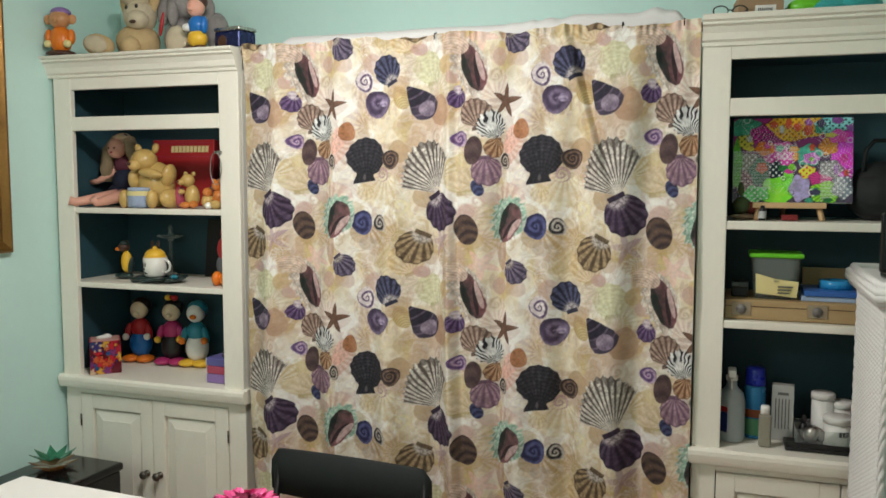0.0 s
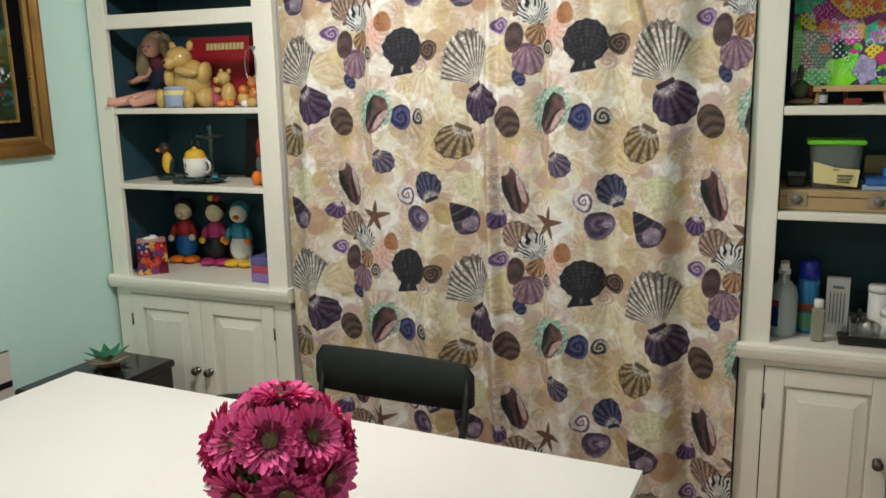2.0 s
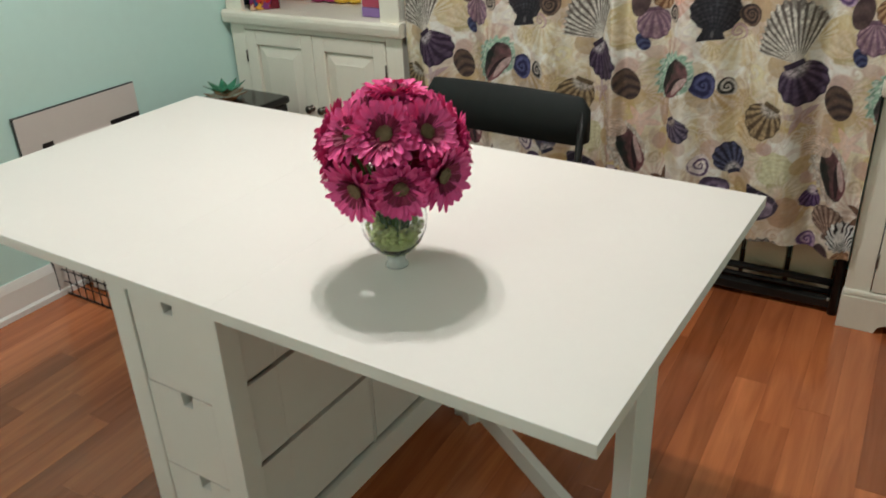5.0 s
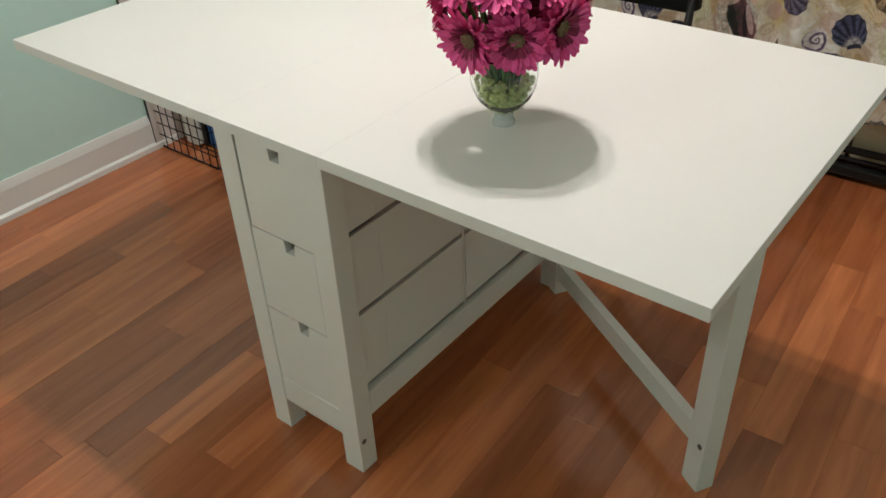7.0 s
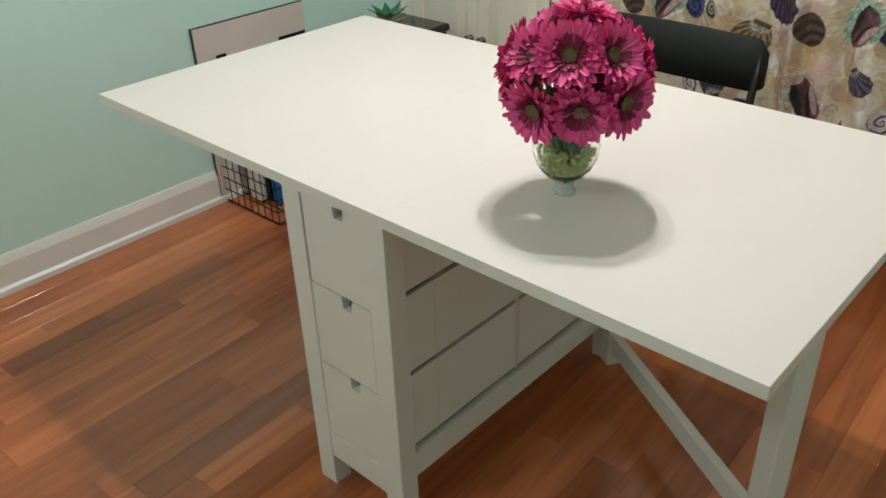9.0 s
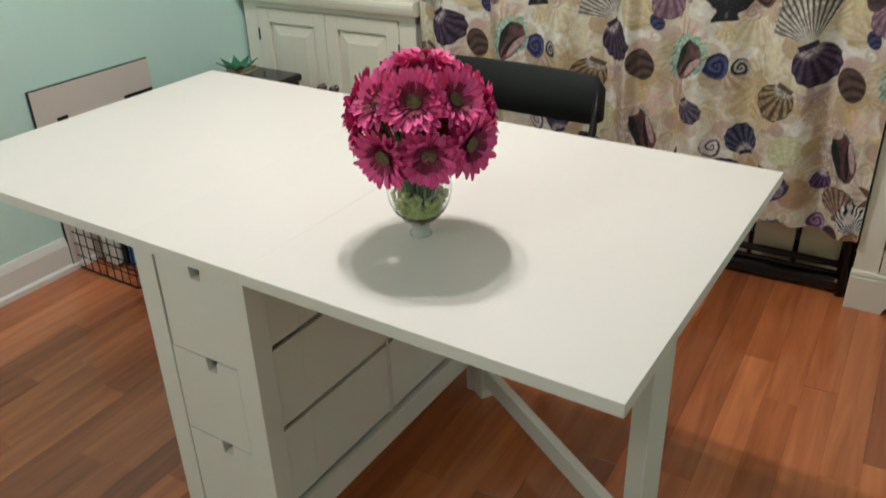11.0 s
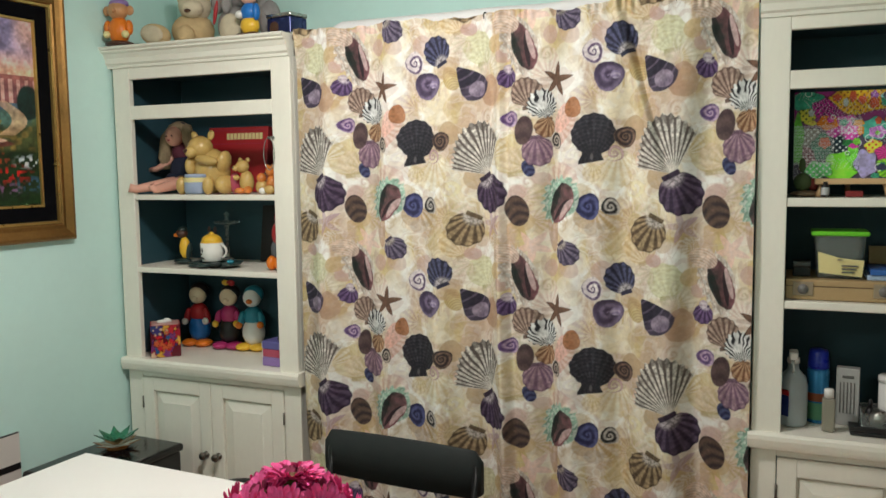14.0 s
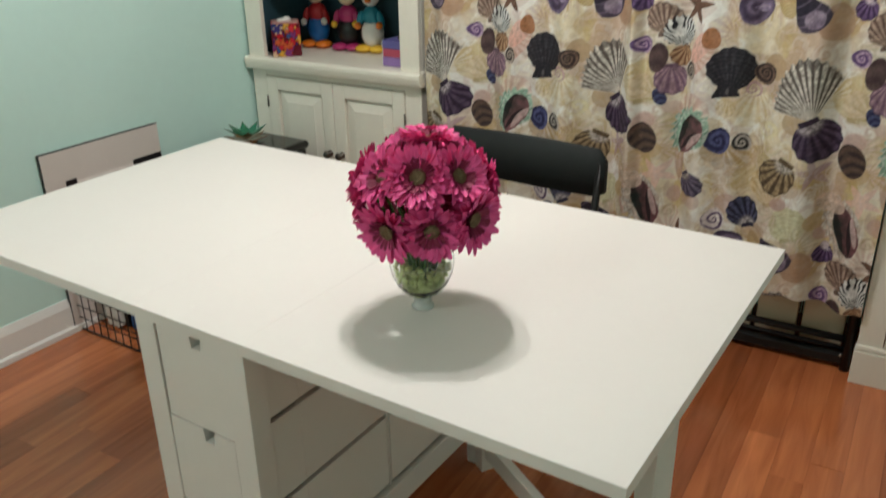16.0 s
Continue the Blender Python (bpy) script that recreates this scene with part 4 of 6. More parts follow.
def gerbera(at, normal, size, rng):
    """One flower head at a place, facing along normal, with its stem down into the vase."""
    q = Vector(normal).to_track_quat("Z", "Y").to_matrix().to_4x4()
    m = Matrix.Translation(at) @ q @ pose(0, 0, 0, 0, 0, rng.random() * 360)
    g = thing("gerbera", m, "magenta gerbera flower standing in the glass vase", "flower", "gerberas in the vase")
    bm = bmesh.new()
    petal_ring(bm, 34, size * 0.87, size * 0.20, size * 0.20, 0.34, 0.10, rng)
    part("outer_petals", bm, ROSEPETAL, g)
    bm = bmesh.new()
    petal_ring(bm, 31, size * 0.76, size * 0.185, size * 0.20, 0.58, 0.12, rng)
    part("inner_petals", bm, ROSEPETAL, g)
    bm = bmesh.new()
    petal_ring(bm, 40, size * 0.44, size * 0.11, size * 0.19, 0.74, 0.1, rng)
    part("short_petals", bm, ROSEDARK, g, "short dark petals")
    bm = bmesh.new()
    for k in range(110):
        rr, a = size * 0.235 * math.sqrt((k + 0.5) / 110), k * 2.39996
        ball(rr * math.cos(a), rr * math.sin(a), size * (0.10 - 0.06 * (1 - (rr / (size * 0.235)) ** 2)), size * 0.020, size * 0.020, size * 0.035, bm=bm, u=6, v=4)
    lathe([(0.0, 0.0), (size * 0.20, 0.0), (size * 0.18, size * 0.07), (0.0, size * 0.05)], 16, bm)
    part("seed_head", bm, SEED, g, "olive brown seed head")
    part("calyx", lathe([(0.003, -size * 0.28), (size * 0.10, -size * 0.20), (size * 0.22, -size * 0.02), (size * 0.18, 0.0)], 14), STEM, g)
    inv = m.inverted()
    neck = Vector(at) - Vector(normal) * size * 0.26
    foot = Vector((VX + (neck.x - VX) * 0.18, VY + (neck.y - VY) * 0.18, VZ + 0.045))
    mid = Vector((VX + (neck.x - VX) * 0.26, VY + (neck.y - VY) * 0.26, VZ + 0.11))
    pts = []
    for k in range(9):
        t = k / 8
        pts.append(inv @ ((1 - t) ** 2 * neck + 2 * t * (1 - t) * mid + t * t * foot))
    part("stem", tube(pts, 0.0028, 8), STEM, g)
    return g


RIGHT, TOWARD = Vector((0.84, 0.54, 0)), Vector((0.49, -0.765, 0.42))
UPWARD = RIGHT.cross(TOWARD) * -1 if RIGHT.cross(TOWARD).z < 0 else RIGHT.cross(TOWARD)
CENTRE = Vector((0.882, -1.377, 0.934))
rng = random.Random(5)
# (right, up, toward): three heads hang low in front, three look up above them, the rest close the dome
HEADS = [(-0.058, -0.056, 0.055), (0.006, -0.060, 0.072), (0.068, -0.042, 0.055), (-0.012, 0.022, 0.084), (0.050, 0.025, 0.084), (-0.066, 0.030, 0.062), (0.014, -0.014, 0.062),
         (0.004, 0.088, 0.030), (0.048, 0.060, 0.030), (-0.042, 0.062, 0.036), (0.098, 0.016, 0.012), (0.090, -0.030, -0.010), (0.082, 0.044, 0.000), (-0.100, 0.004, 0.006), (-0.086, 0.040, -0.005), (-0.092, -0.034, -0.004),
         (0.0, 0.050, -0.080), (0.060, 0.034, -0.070), (-0.060, 0.034, -0.070), (0.004, -0.030, -0.090), (0.062, -0.036, -0.062), (-0.062, -0.036, -0.062), (0.0, 0.086, -0.030), (0.048, 0.062, -0.034), (-0.046, 0.062, -0.034)]
for a, b, c in HEADS:
    n = RIGHT * a + UPWARD * b * 0.94 + TOWARD * c
    facing = n.normalized() + Vector((rng.random() - 0.5, rng.random() - 0.5, rng.random() - 0.5)) * 0.16
    gerbera(CENTRE + n * (0.94 + 0.10 * rng.random()), facing.normalized(), 0.0500 * (0.93 + 0.12 * rng.random()), rng)

# ---- chairs ----
def folding_chair(m, label):
    c = thing("folding_chair", m, label, "chair", "folding chairs")
    hw = 0.256

    bm = bmesh.new()
    n = 24
    rows = []
    for k in range(n + 1):
        x = -hw + 2 * hw * k / n
        e = min(1.0, (hw - abs(x)) / 0.03)
        r = 0.03 * (1 - math.sqrt(max(0.0, 1 - (1 - e) ** 2)))
        z0, z1 = 0.587 + r * 0.5 + 0.004 * math.cos(x * 6), 0.737 - r - 0.012 * (x / hw) ** 2
        y = -0.018 * (1 - (x / hw) ** 2)
        rows.append([bm.verts.new(q) for q in ((x, y - 0.009, z0 + 0.004), (x, y - 0.011, (z0 + z1) / 2), (x, y - 0.008, z1 - 0.004), (x, y, z1), (x, y + 0.008, z1 - 0.004), (x, y + 0.009, (z0 + z1) / 2), (x, y + 0.008, z0 + 0.004), (x, y, z0))])
    for r0, r1 in zip(rows, rows[1:]):
        for k in range(8):
            f = bm.faces.new((r0[k], r0[(k + 1) % 8], r1[(k + 1) % 8], r1[k]))
            f.smooth = True
    bm.faces.new(rows[0])
    bm.faces.new(rows[-1][::-1])
    bmesh.ops.recalc_face_normals(bm, faces=bm.faces)
    part("backrest", bm, BLACKPL, c)
    part("seat", box(-0.20, 0.20, -0.40, -0.05, 0.435, 0.455, 0.008, 3), BLACKPL, c)
    for s in (-1, 1):
        x = s * 0.236
        part("front_leg", tube([(x, 0.0, 0.70), (x, -0.02, 0.55), (x, -0.10, 0.43), (x, -0.40, 0.0)], 0.011, 12), BLACKMETAL, c)
        part("rear_leg", tube([(s * 0.19, -0.33, 0.43), (s * 0.19, -0.20, 0.28), (s * 0.19, 0.05, 0.0)], 0.010, 12), BLACKMETAL, c)
    part("crossbar", tube([(-0.19, 0.03, 0.05), (0.19, 0.03, 0.05)], 0.008, 10), BLACKMETAL, c)
    return c


folding_chair(pose(0.564, -0.338, 0, 0, 0, -3.5), "black plastic folding chair pushed up to the table")
stool = thing("stool", pose(0.10, -0.50, 0), "black round padded stool beside the table", "stool")
part("cushion", lathe([(0.0, 0.515), (0.10, 0.515), (0.113, 0.53), (0.115, 0.55), (0.10, 0.566), (0.06, 0.575), (0.0, 0.577)], 32), BLACKPL, stool)
for k in range(4):
    a = k * math.pi / 2 + 0.6
    part("leg", tube([(0.08 * math.cos(a), 0.08 * math.sin(a), 0.516), (0.15 * math.cos(a), 0.15 * math.sin(a), 0.0)], 0.010, 10), BLACKMETAL, stool)

# ---- black side table and the star dish ----
st = thing("side_table", pose(-0.625, -0.335, -0.012, 0, 0, -LEFT), "glossy black lacquered side table in the corner", "side table")
part("tabletop", box(-0.100, 0.195, -0.200, 0.24, 0.505, 0.535, 0.012, 3), BLACKGLOSS, st)
part("body", box(-0.090, 0.185, 0.015, 0.23, 0.03, 0.5045, 0.006), BLACKGLOSS, st)
part("base", box(-0.080, 0.175, 0.025, 0.22, 0.012, 0.0295, 0.002), BLACKPL, st)
dish = thing("star_dish", pose(-0.612, -0.232, 0.524), "green and amber star shaped foil glass dish", "dish")
for nm, R0, R1, z0, z1, mtl, n, ph in (("lower_star", 0.030, 0.080, 0.004, 0.024, AMBER, 8, 0.2), ("upper_star", 0.026, 0.075, 0.018, 0.058, GREENGLASS, 8, 0.5)):
    bm = bmesh.new()
    c0, c1 = bm.verts.new((0, 0, z0)), bm.verts.new((0, 0, z0 - 0.003))
    top, bot = [], []
    for k in range(2 * n):
        a = ph + math.pi * k / n
        r = R1 if k % 2 else (R0 + R1) * 0.42
        z = z1 if k % 2 else (z0 + z1) * 0.5
        top.append(bm.verts.new((r * math.cos(a), r * math.sin(a), z)))
        bot.append(bm.verts.new((r * math.cos(a), r * math.sin(a), z - 0.003)))
    for k in range(2 * n):
        j = (k + 1) % (2 * n)
        bm.faces.new((c0, top[k], top[j]))
        bm.faces.new((c1, bot[j], bot[k]))
        bm.faces.new((top[k], bot[k], bot[j], top[j]))
    part(nm, bm, mtl, dish)
part("foot", lathe([(0.0, 0.0), (0.04, 0.0), (0.036, 0.005), (0.0, 0.006)], 20), AMBER, dish)

# ---- wire crate, its contents and the leaning board ----
crate = thing("wire_crate", pose(-0.672, -0.62, 0, 0, 0, -LEFT), "black wire grid crate on the floor", "crate")
cw, cd, ch = 0.155, 0.285, 0.36
def wire(p, r):
    part("wire", tube(p, r, 6), BLACKMETAL, crate)


for s in (-1, 1):
    for fixed, span, gaps in ((0, cd, 10), (1, cw, 8)):
        for k in range(gaps + 1):
            e = -span + 2 * span * k / gaps
            wire([(s * cw, e, 0.004), (s * cw, e, ch)] if fixed == 0 else [(e, s * cd, 0.004), (e, s * cd, ch)], 0.0021)
        for j in range(9):
            z = 0.004 + (ch - 0.004) * j / 8
            wire([(s * cw, -span, z), (s * cw, span, z)] if fixed == 0 else [(-span, s * cd, z), (span, s * cd, z)], 0.0032 if j in (0, 8) else 0.0021)
for k in range(9):
    y = -cd + 2 * cd * k / 8
    wire([(-cw, y, 0.004), (cw, y, 0.004)], 0.0021)
b = tagged(part("storage_box", box(-0.06, 0.0, -0.26, -0.10, 0.008, 0.27, 0.002), WHITEV), "plain white box standing in the wire crate", "box")
b.matrix_world = pose(-0.70, -0.58, 0, 0, 0, -LEFT)
b = tagged(part("book", box(0.0, 0.03, -0.27, -0.08, 0.008, 0.20, 0.002), BLUE), "blue hardback book standing in the wire crate", "book")
b.matrix_world = pose(-0.655, -0.55, 0, 0, 0, -LEFT)
b = tagged(part("folder", box(0.0, 0.02, -0.27, -0.08, 0.008, 0.24, 0.002), INKY), "black folder standing in the wire crate", "folder")
b.matrix_world = pose(-0.69, -0.55, 0, 0, 0, -LEFT)
board = thing("display_board", pose(-0.830, -0.682, 0.012, 0, 0, -LEFT), "off-white hinged display board leaning by the wall", "board")
part("panel", box(-0.004, 0.008, -0.238, 0.221, 0, 0.611, 0.0015), OFFWHITE, board)
part("edge_binding", box(-0.004, 0.0083, -0.2395, -0.2382, 0, 0.612), INKY, board, "black edge binding")
part("top_binding", box(-0.0042, 0.0075, -0.2412, 0.2215, 0.6112, 0.6135), INKY, board, "black edge binding")
for a, d in ((-0.165, -0.125), (0.098, 0.219)):
    part("hinge_tape", box(0.0083, 0.0095, a, d, 0.488, 0.510), INKY, board, "black hinge tape")
part("ledge", box(0.0082, 0.016, -0.123, 0.096, 0.476, 0.498, 0.001), OFFWHITE, board)


# ---- framed landscape on the left wall ----
def landscape(Y, Z):
    """A misty valley: pink sky, blue spire, lake, banks of flowers. Y, Z run 0 to 1."""
    C = np.zeros(Y.shape + (3,))
    n = lambda f, s: vnoise(Y * f * 1.5 + 9, Z * f + 9, s)
    def lay(f, c):
        f = np.clip(f, 0, 1)[..., None]
        C[:] = C * (1 - f) + np.array(c) * f
    C[:] = srgb(150, 140, 168)
    lay(np.clip((n(4, 1) - 0.4) * 3, 0, 1), srgb(212, 178, 172))
    lay(np.clip(1 - np.abs(Z - 0.72) / 0.12, 0, 1) * (0.5 + n(6, 2) * 0.6), srgb(228, 182, 152))
    hill = 0.60 + 0.10 * n(4, 3) - 0.04 * np.cos(Y * 9)
    lay((hill - Z) * 30, srgb(102, 126, 140))
    spire = np.abs(Y - 0.80) / 0.07 + (Z - 0.62) / 0.22
    lay((1 - spire) * 12 * (Z > 0.5), srgb(74, 96, 132))
    lay((0.52 + 0.07 * n(7, 4) - Z) * 30, srgb(92, 120, 112))
    lay(np.clip((n(18, 5) - 0.5) * 4, 0, 0.7) * (Z < 0.56), srgb(128, 148, 112))
    castle = (np.abs(Y - 0.93) < 0.09) & (np.abs(Z - 0.63) < 0.075)
    lay(castle * 0.85, srgb(142, 86, 84))
    lay(castle * (np.sin(Y * 190) > 0.2) * (Z < 0.68) * 0.8, srgb(206, 170, 160))
    lay((1 - np.hypot((Y - 0.97) / 0.05, (Z - 0.56) / 0.10)) * 8, srgb(34, 58, 54))
    lay((0.43 + 0.05 * n(6, 6) - Z) * 30, srgb(84, 92, 60))
    lay(np.clip((n(12, 21) - 0.5) * 5, 0, 0.8) * (Z < 0.44), srgb(44, 62, 42))
    lay(np.clip((n(26, 7) - 0.5) * 5, 0, 0.8) * (Z < 0.46), srgb(140, 122, 74))
    lay((1 - np.hypot((Y - 0.42 + 0.1 * Z) / 0.22, (Z - 0.44) / 0.06)) * 6, srgb(190, 208, 220))
    lay((1 - np.abs(Y - 0.40 - 0.10 * np.sin(Z * 9)) / (0.035 + 0.25 * np.clip(0.3 - Z, 0, 1))) * 6 * (Z < 0.42), srgb(150, 170, 196))
    lay(np.clip((n(40, 8) - 0.55) * 6, 0, 0.7) * (np.abs(Y - 0.42) < 0.1) * (Z < 0.4), srgb(226, 232, 238))
    path = np.abs(Y - 0.86 - 0.07 * np.sin(Z * 17)) < 0.03 + 0.03 * (0.5 - Z)
    lay(path * (np.abs(Z - 0.47) < 0.09) * 0.7, srgb(196, 168, 140))
    lay((1 - np.hypot((Y - 0.80) / 0.11, (Z - 0.335) / 0.022)) * 6, srgb(110, 66, 62))
    lay((1 - np.hypot((Y - 0.81) / 0.07, (Z - 0.352) / 0.014)) * 6, srgb(206, 176, 160))
    lay((np.abs(Y - 0.80) < 0.006) * (np.abs(Z - 0.375) < 0.03), srgb(240, 226, 190))
    lay((0.30 + 0.04 * n(8, 9) - Z) * 30 * (Y > 0.47), srgb(40, 66, 38))
    lay((0.14 - Z + 0.1 * n(9, 19)) * 20 * (Y < 0.62), srgb(70, 78, 104))
    for seed, col, cy, cz, r in ((10, (196, 58, 46), 0.68, 0.24, 0.10), (11, (210, 92, 60), 0.80, 0.25, 0.08), (12, (200, 40, 44), 0.88, 0.17, 0.09), (13, (120, 160, 78), 0.72, 0.13, 0.12), (14, (226, 232, 240), 0.96, 0.24, 0.06), (15, (76, 110, 136), 0.97, 0.12, 0.08), (16, (150, 170, 80), 0.62, 0.29, 0.10), (17, (150, 110, 150), 0.86, 0.09, 0.06), (18, (90, 130, 60), 0.25, 0.25, 0.2)):
        near = 0.9 * np.clip(1.3 - np.hypot((Y - cy) / r, (Z - cz) / (r * 0.6)), 0, 1)
        lay(np.clip((n(60, seed) - 0.52) * 7, 0, 1) * near, srgb(*col))
    C[:] = C * (0.45 + 0.6 * n(22, 31) + 0.5 * n(55, 32))[..., None]
    C = (C / 0.25) ** 1.35 * 0.25
    return np.clip(C * (0.8 + 0.4 * n(90, 30))[..., None], 0.004, 0.8) * 0.8


pic = thing("framed_painting", LEFT_M @ pose(0.0, -0.190, 1.262), "landscape painting in a wide antique gold frame", "painting")
PW, PH = 1.19, 0.872


def mitred(prof, w, h, inset):
    """A frame moulding: profile of (in from the edge, out from the wall) carried round a rectangle that hangs at y = -w..0, z = 0..h."""
    bm = bmesh.new()
    rings = []
    for ins, out in prof:
        q = inset + ins
        rings.append([bm.verts.new((out, y, z)) for y, z in ((-q, q), (-w + q, q), (-w + q, h - q), (-q, h - q))])
    for r0, r1 in zip(rings, rings[1:]):
        for k in range(4):
            bm.faces.new((r0[k], r0[(k + 1) % 4], r1[(k + 1) % 4], r1[k]))
    bmesh.ops.recalc_face_normals(bm, faces=bm.faces)
    return bm


part("frame", mitred([(0, 0.002), (0, 0.026), (0.006, 0.034), (0.016, 0.037), (0.026, 0.032), (0.040, 0.026), (0.048, 0.029), (0.054, 0.031), (0.060, 0.026), (0.062, 0.016)], PW, PH, 0.0), GOLDFRAME, pic)
part("inner_edge", mitred([(0, 0.017), (0.0, 0.028), (0.008, 0.028), (0.010, 0.016)], PW, PH, 0.0605), GOLDLIP, pic, "bright gold inner edge")
part("liner", mitred([(0, 0.018), (0.052, 0.014)], PW, PH, 0.069), VELVET, pic, "black velvet liner")
part("fillet", mitred([(0, 0.012), (0.0, 0.020), (0.007, 0.021), (0.009, 0.011)], PW, PH, 0.120), GOLDLIP, pic, "narrow gold fillet")
q = 0.128
me = sheet_mesh("canvas", np.linspace(-PW + q, -q, 360), np.linspace(q, PH - q, 260), lambda Y, Z: (0.013 + 0 * Y, Y, Z), lambda Y, Z: landscape((Y + PW - q) / (PW - 2 * q), (Z - q) / (PH - 2 * q)), PRINT)
ob = new("canvas", me)
ob.parent = pic
part("backing", box(0.001, 0.010, -PW + 0.07, -0.07, 0.07, PH - 0.07), CARDBOARD, pic)

# ---- folded bed behind the curtain, its frame showing below ----
bed = thing("folding_bed", pose(0, 0, 0), "upright folding bed with white mattress and black frame", "bed")
def mattress_top(X, T):
    h = 2.012 + 0.010 * vnoise(X * 6, T * 0 + 3, 8) + 0.018 * np.clip((X - 0.9) / 0.5, 0, 1)
    a = T * math.pi
    e = np.clip(np.minimum(X - 0.07, 1.44 - X) / 0.05, 0, 1) ** 0.5
    return X, 0.21 - 0.085 * np.cos(a), h - 0.06 + 0.06 * e * np.abs(np.sin(a)) ** 0.5 + 0.006 * np.sin(X * 60 + 4 * np.sin(X * 13)) * np.clip((X - 0.85) * 3, 0, 1)
me = sheet_mesh("mattress_cover", np.linspace(0.07, 1.44, 160), np.linspace(0, 1, 24), mattress_top, lambda X, T: np.ones(X.shape + (3,)) * 0.8, SHEETCLOTH)
ob = new("mattress_cover", me)
ob.parent = bed
part("mattress", box(0.08, 1.43, 0.126, 0.294, 0.26, 1.952, 0.03, 3), SHEETCLOTH, bed)
x = 0.10
while x < 1.40:
    part("slat_board", box(x, x + 0.122, 0.118, 0.132, 0.05, 0.40, 0.003), CREAMPANEL, bed)
    part("seam_strip", box(x + 0.1245, x + 0.1265, 0.112, 0.120, 0.05, 0.40), BLACKMETAL, bed)
    part("seam_strip", box(x + 0.1315, x + 0.1335, 0.112, 0.120, 0.05, 0.40), BLACKMETAL, bed)
    x += 0.136
part("lower_rail", tube([(0.04, 0.088, 0.098), (1.465, 0.088, 0.098)], 0.012, 12), BLACKMETAL, bed)
part("foot_rail", box(0.04, 1.465, 0.070, 0.100, 0.016, 0.05, 0.006), BLACKMETAL, bed)
part("middle_rail", tube([(0.04, 0.085, 0.068), (1.465, 0.085, 0.068)], 0.008, 12), BLACKMETAL, bed)
for x in (0.035, 1.468):
    part("post", tube([(x, 0.075, 0.0), (x, 0.075, 1.0)], 0.014, 14), BLACKMETAL, bed)
part("bolt", tube([(1.452, 0.062, 0.055), (1.452, 0.056, 0.055)], 0.005, 12), STEEL, bed, "bright bolt head")
rod = thing("curtain_rod", pose(0, 0, 0), "thin steel curtain rod between the two cabinets", "curtain rod")
part("rod", tube([(-0.004, 0.050, 1.950), (1.488, 0.050, 1.950)], 0.007, 12), STEEL, rod)
for x in (-0.004, 1.483):
    part("end_cap", tube([(x, 0.050, 1.950), (x + 0.006, 0.050, 1.950)], 0.014, 16), BROWN, rod)
for x in (0.70, 1.27, 1.44):
    part("hook", tube([(x, 0.026 + 0.018 * math.cos(a), 1.958 + 0.014 * math.sin(a)) for a in (0.2, 0.9, 1.6, 2.3, 3.0, 3.7)], 0.0022, 6), INKY, rod)

# ---- toys on the left cabinet ----
TOP = 1.9605
figure("vinyl_gnome", pose(-0.745, 0.016, TOP, 0, 0, 15), [(0, 0, 0.012, 0.055, 0.045, 0.014, 2), (0, 0, 0.062, 0.040, 0.034, 0.052, 0), (0, -0.004, 0.135, 0.038, 0.034, 0.034, 1), (-0.045, 0, 0.135, 0.016, 0.006, 0.018, 1), (0.045, 0, 0.135, 0.016, 0.006, 0.018, 1), (0, 0.006, 0.160, 0.036, 0.034, 0.020, 3), (-0.036, -0.024, 0.045, 0.014, 0.014, 0.014, 4), (0.036, -0.024, 0.045, 0.014, 0.014, 0.014, 4), (0, -0.036, 0.130, 0.010, 0.010, 0.009, 1), (-0.042, -0.004, 0.072, 0.014, 0.016, 0.028, 0), (0.042, -0.004, 0.072, 0.014, 0.016, 0.028, 0)], [ORANGE, paint("tan_vinyl", (0.55, 0.27, 0.12)), BROWN, PURPLE, LABELY], "orange vinyl gnome figure with a purple cap")
figure("plush_animal", pose(-0.505, 0.14, TOP, 0, 0, 0), [(0, 0, 0.060, 0.085, 0.07, 0.065, 0), (0.02, -0.01, 0.150, 0.062, 0.058, 0.060, 1), (0.040, -0.050, 0.132, 0.042, 0.040, 0.034, 1), (0.01, -0.02, 0.215, 0.055, 0.05, 0.035, 1), (-0.05, 0.0, 0.19, 0.02, 0.012, 0.05, 0, -20), (0.075, 0.0, 0.20, 0.02, 0.012, 0.05, 0, 20), (0.02, -0.065, 0.035, 0.034, 0.034, 0.038, 0), (0.048, -0.088, 0.118, 0.014, 0.008, 0.007, 2), (0.0, -0.060, 0.175, 0.006, 0.005, 0.008, 3), (0.042, -0.058, 0.178, 0.006, 0.005, 0.008, 3)], [PLUSHTAN, PLUSHCREAM, BROWN, INKY], "large tan and cream plush animal sitting", "plush toy")
figure("plush_paw", pose(-0.605, 0.05, TOP, 0, 0, 0), [(0, 0, 0.042, 0.066, 0.034, 0.040, 0, 12), (0.006, -0.026, 0.042, 0.052, 0.012, 0.030, 1, 12)], [PLUSHTAN, PLUSHCREAM], "round tan plush foot lying on the cabinet", "plush toy")
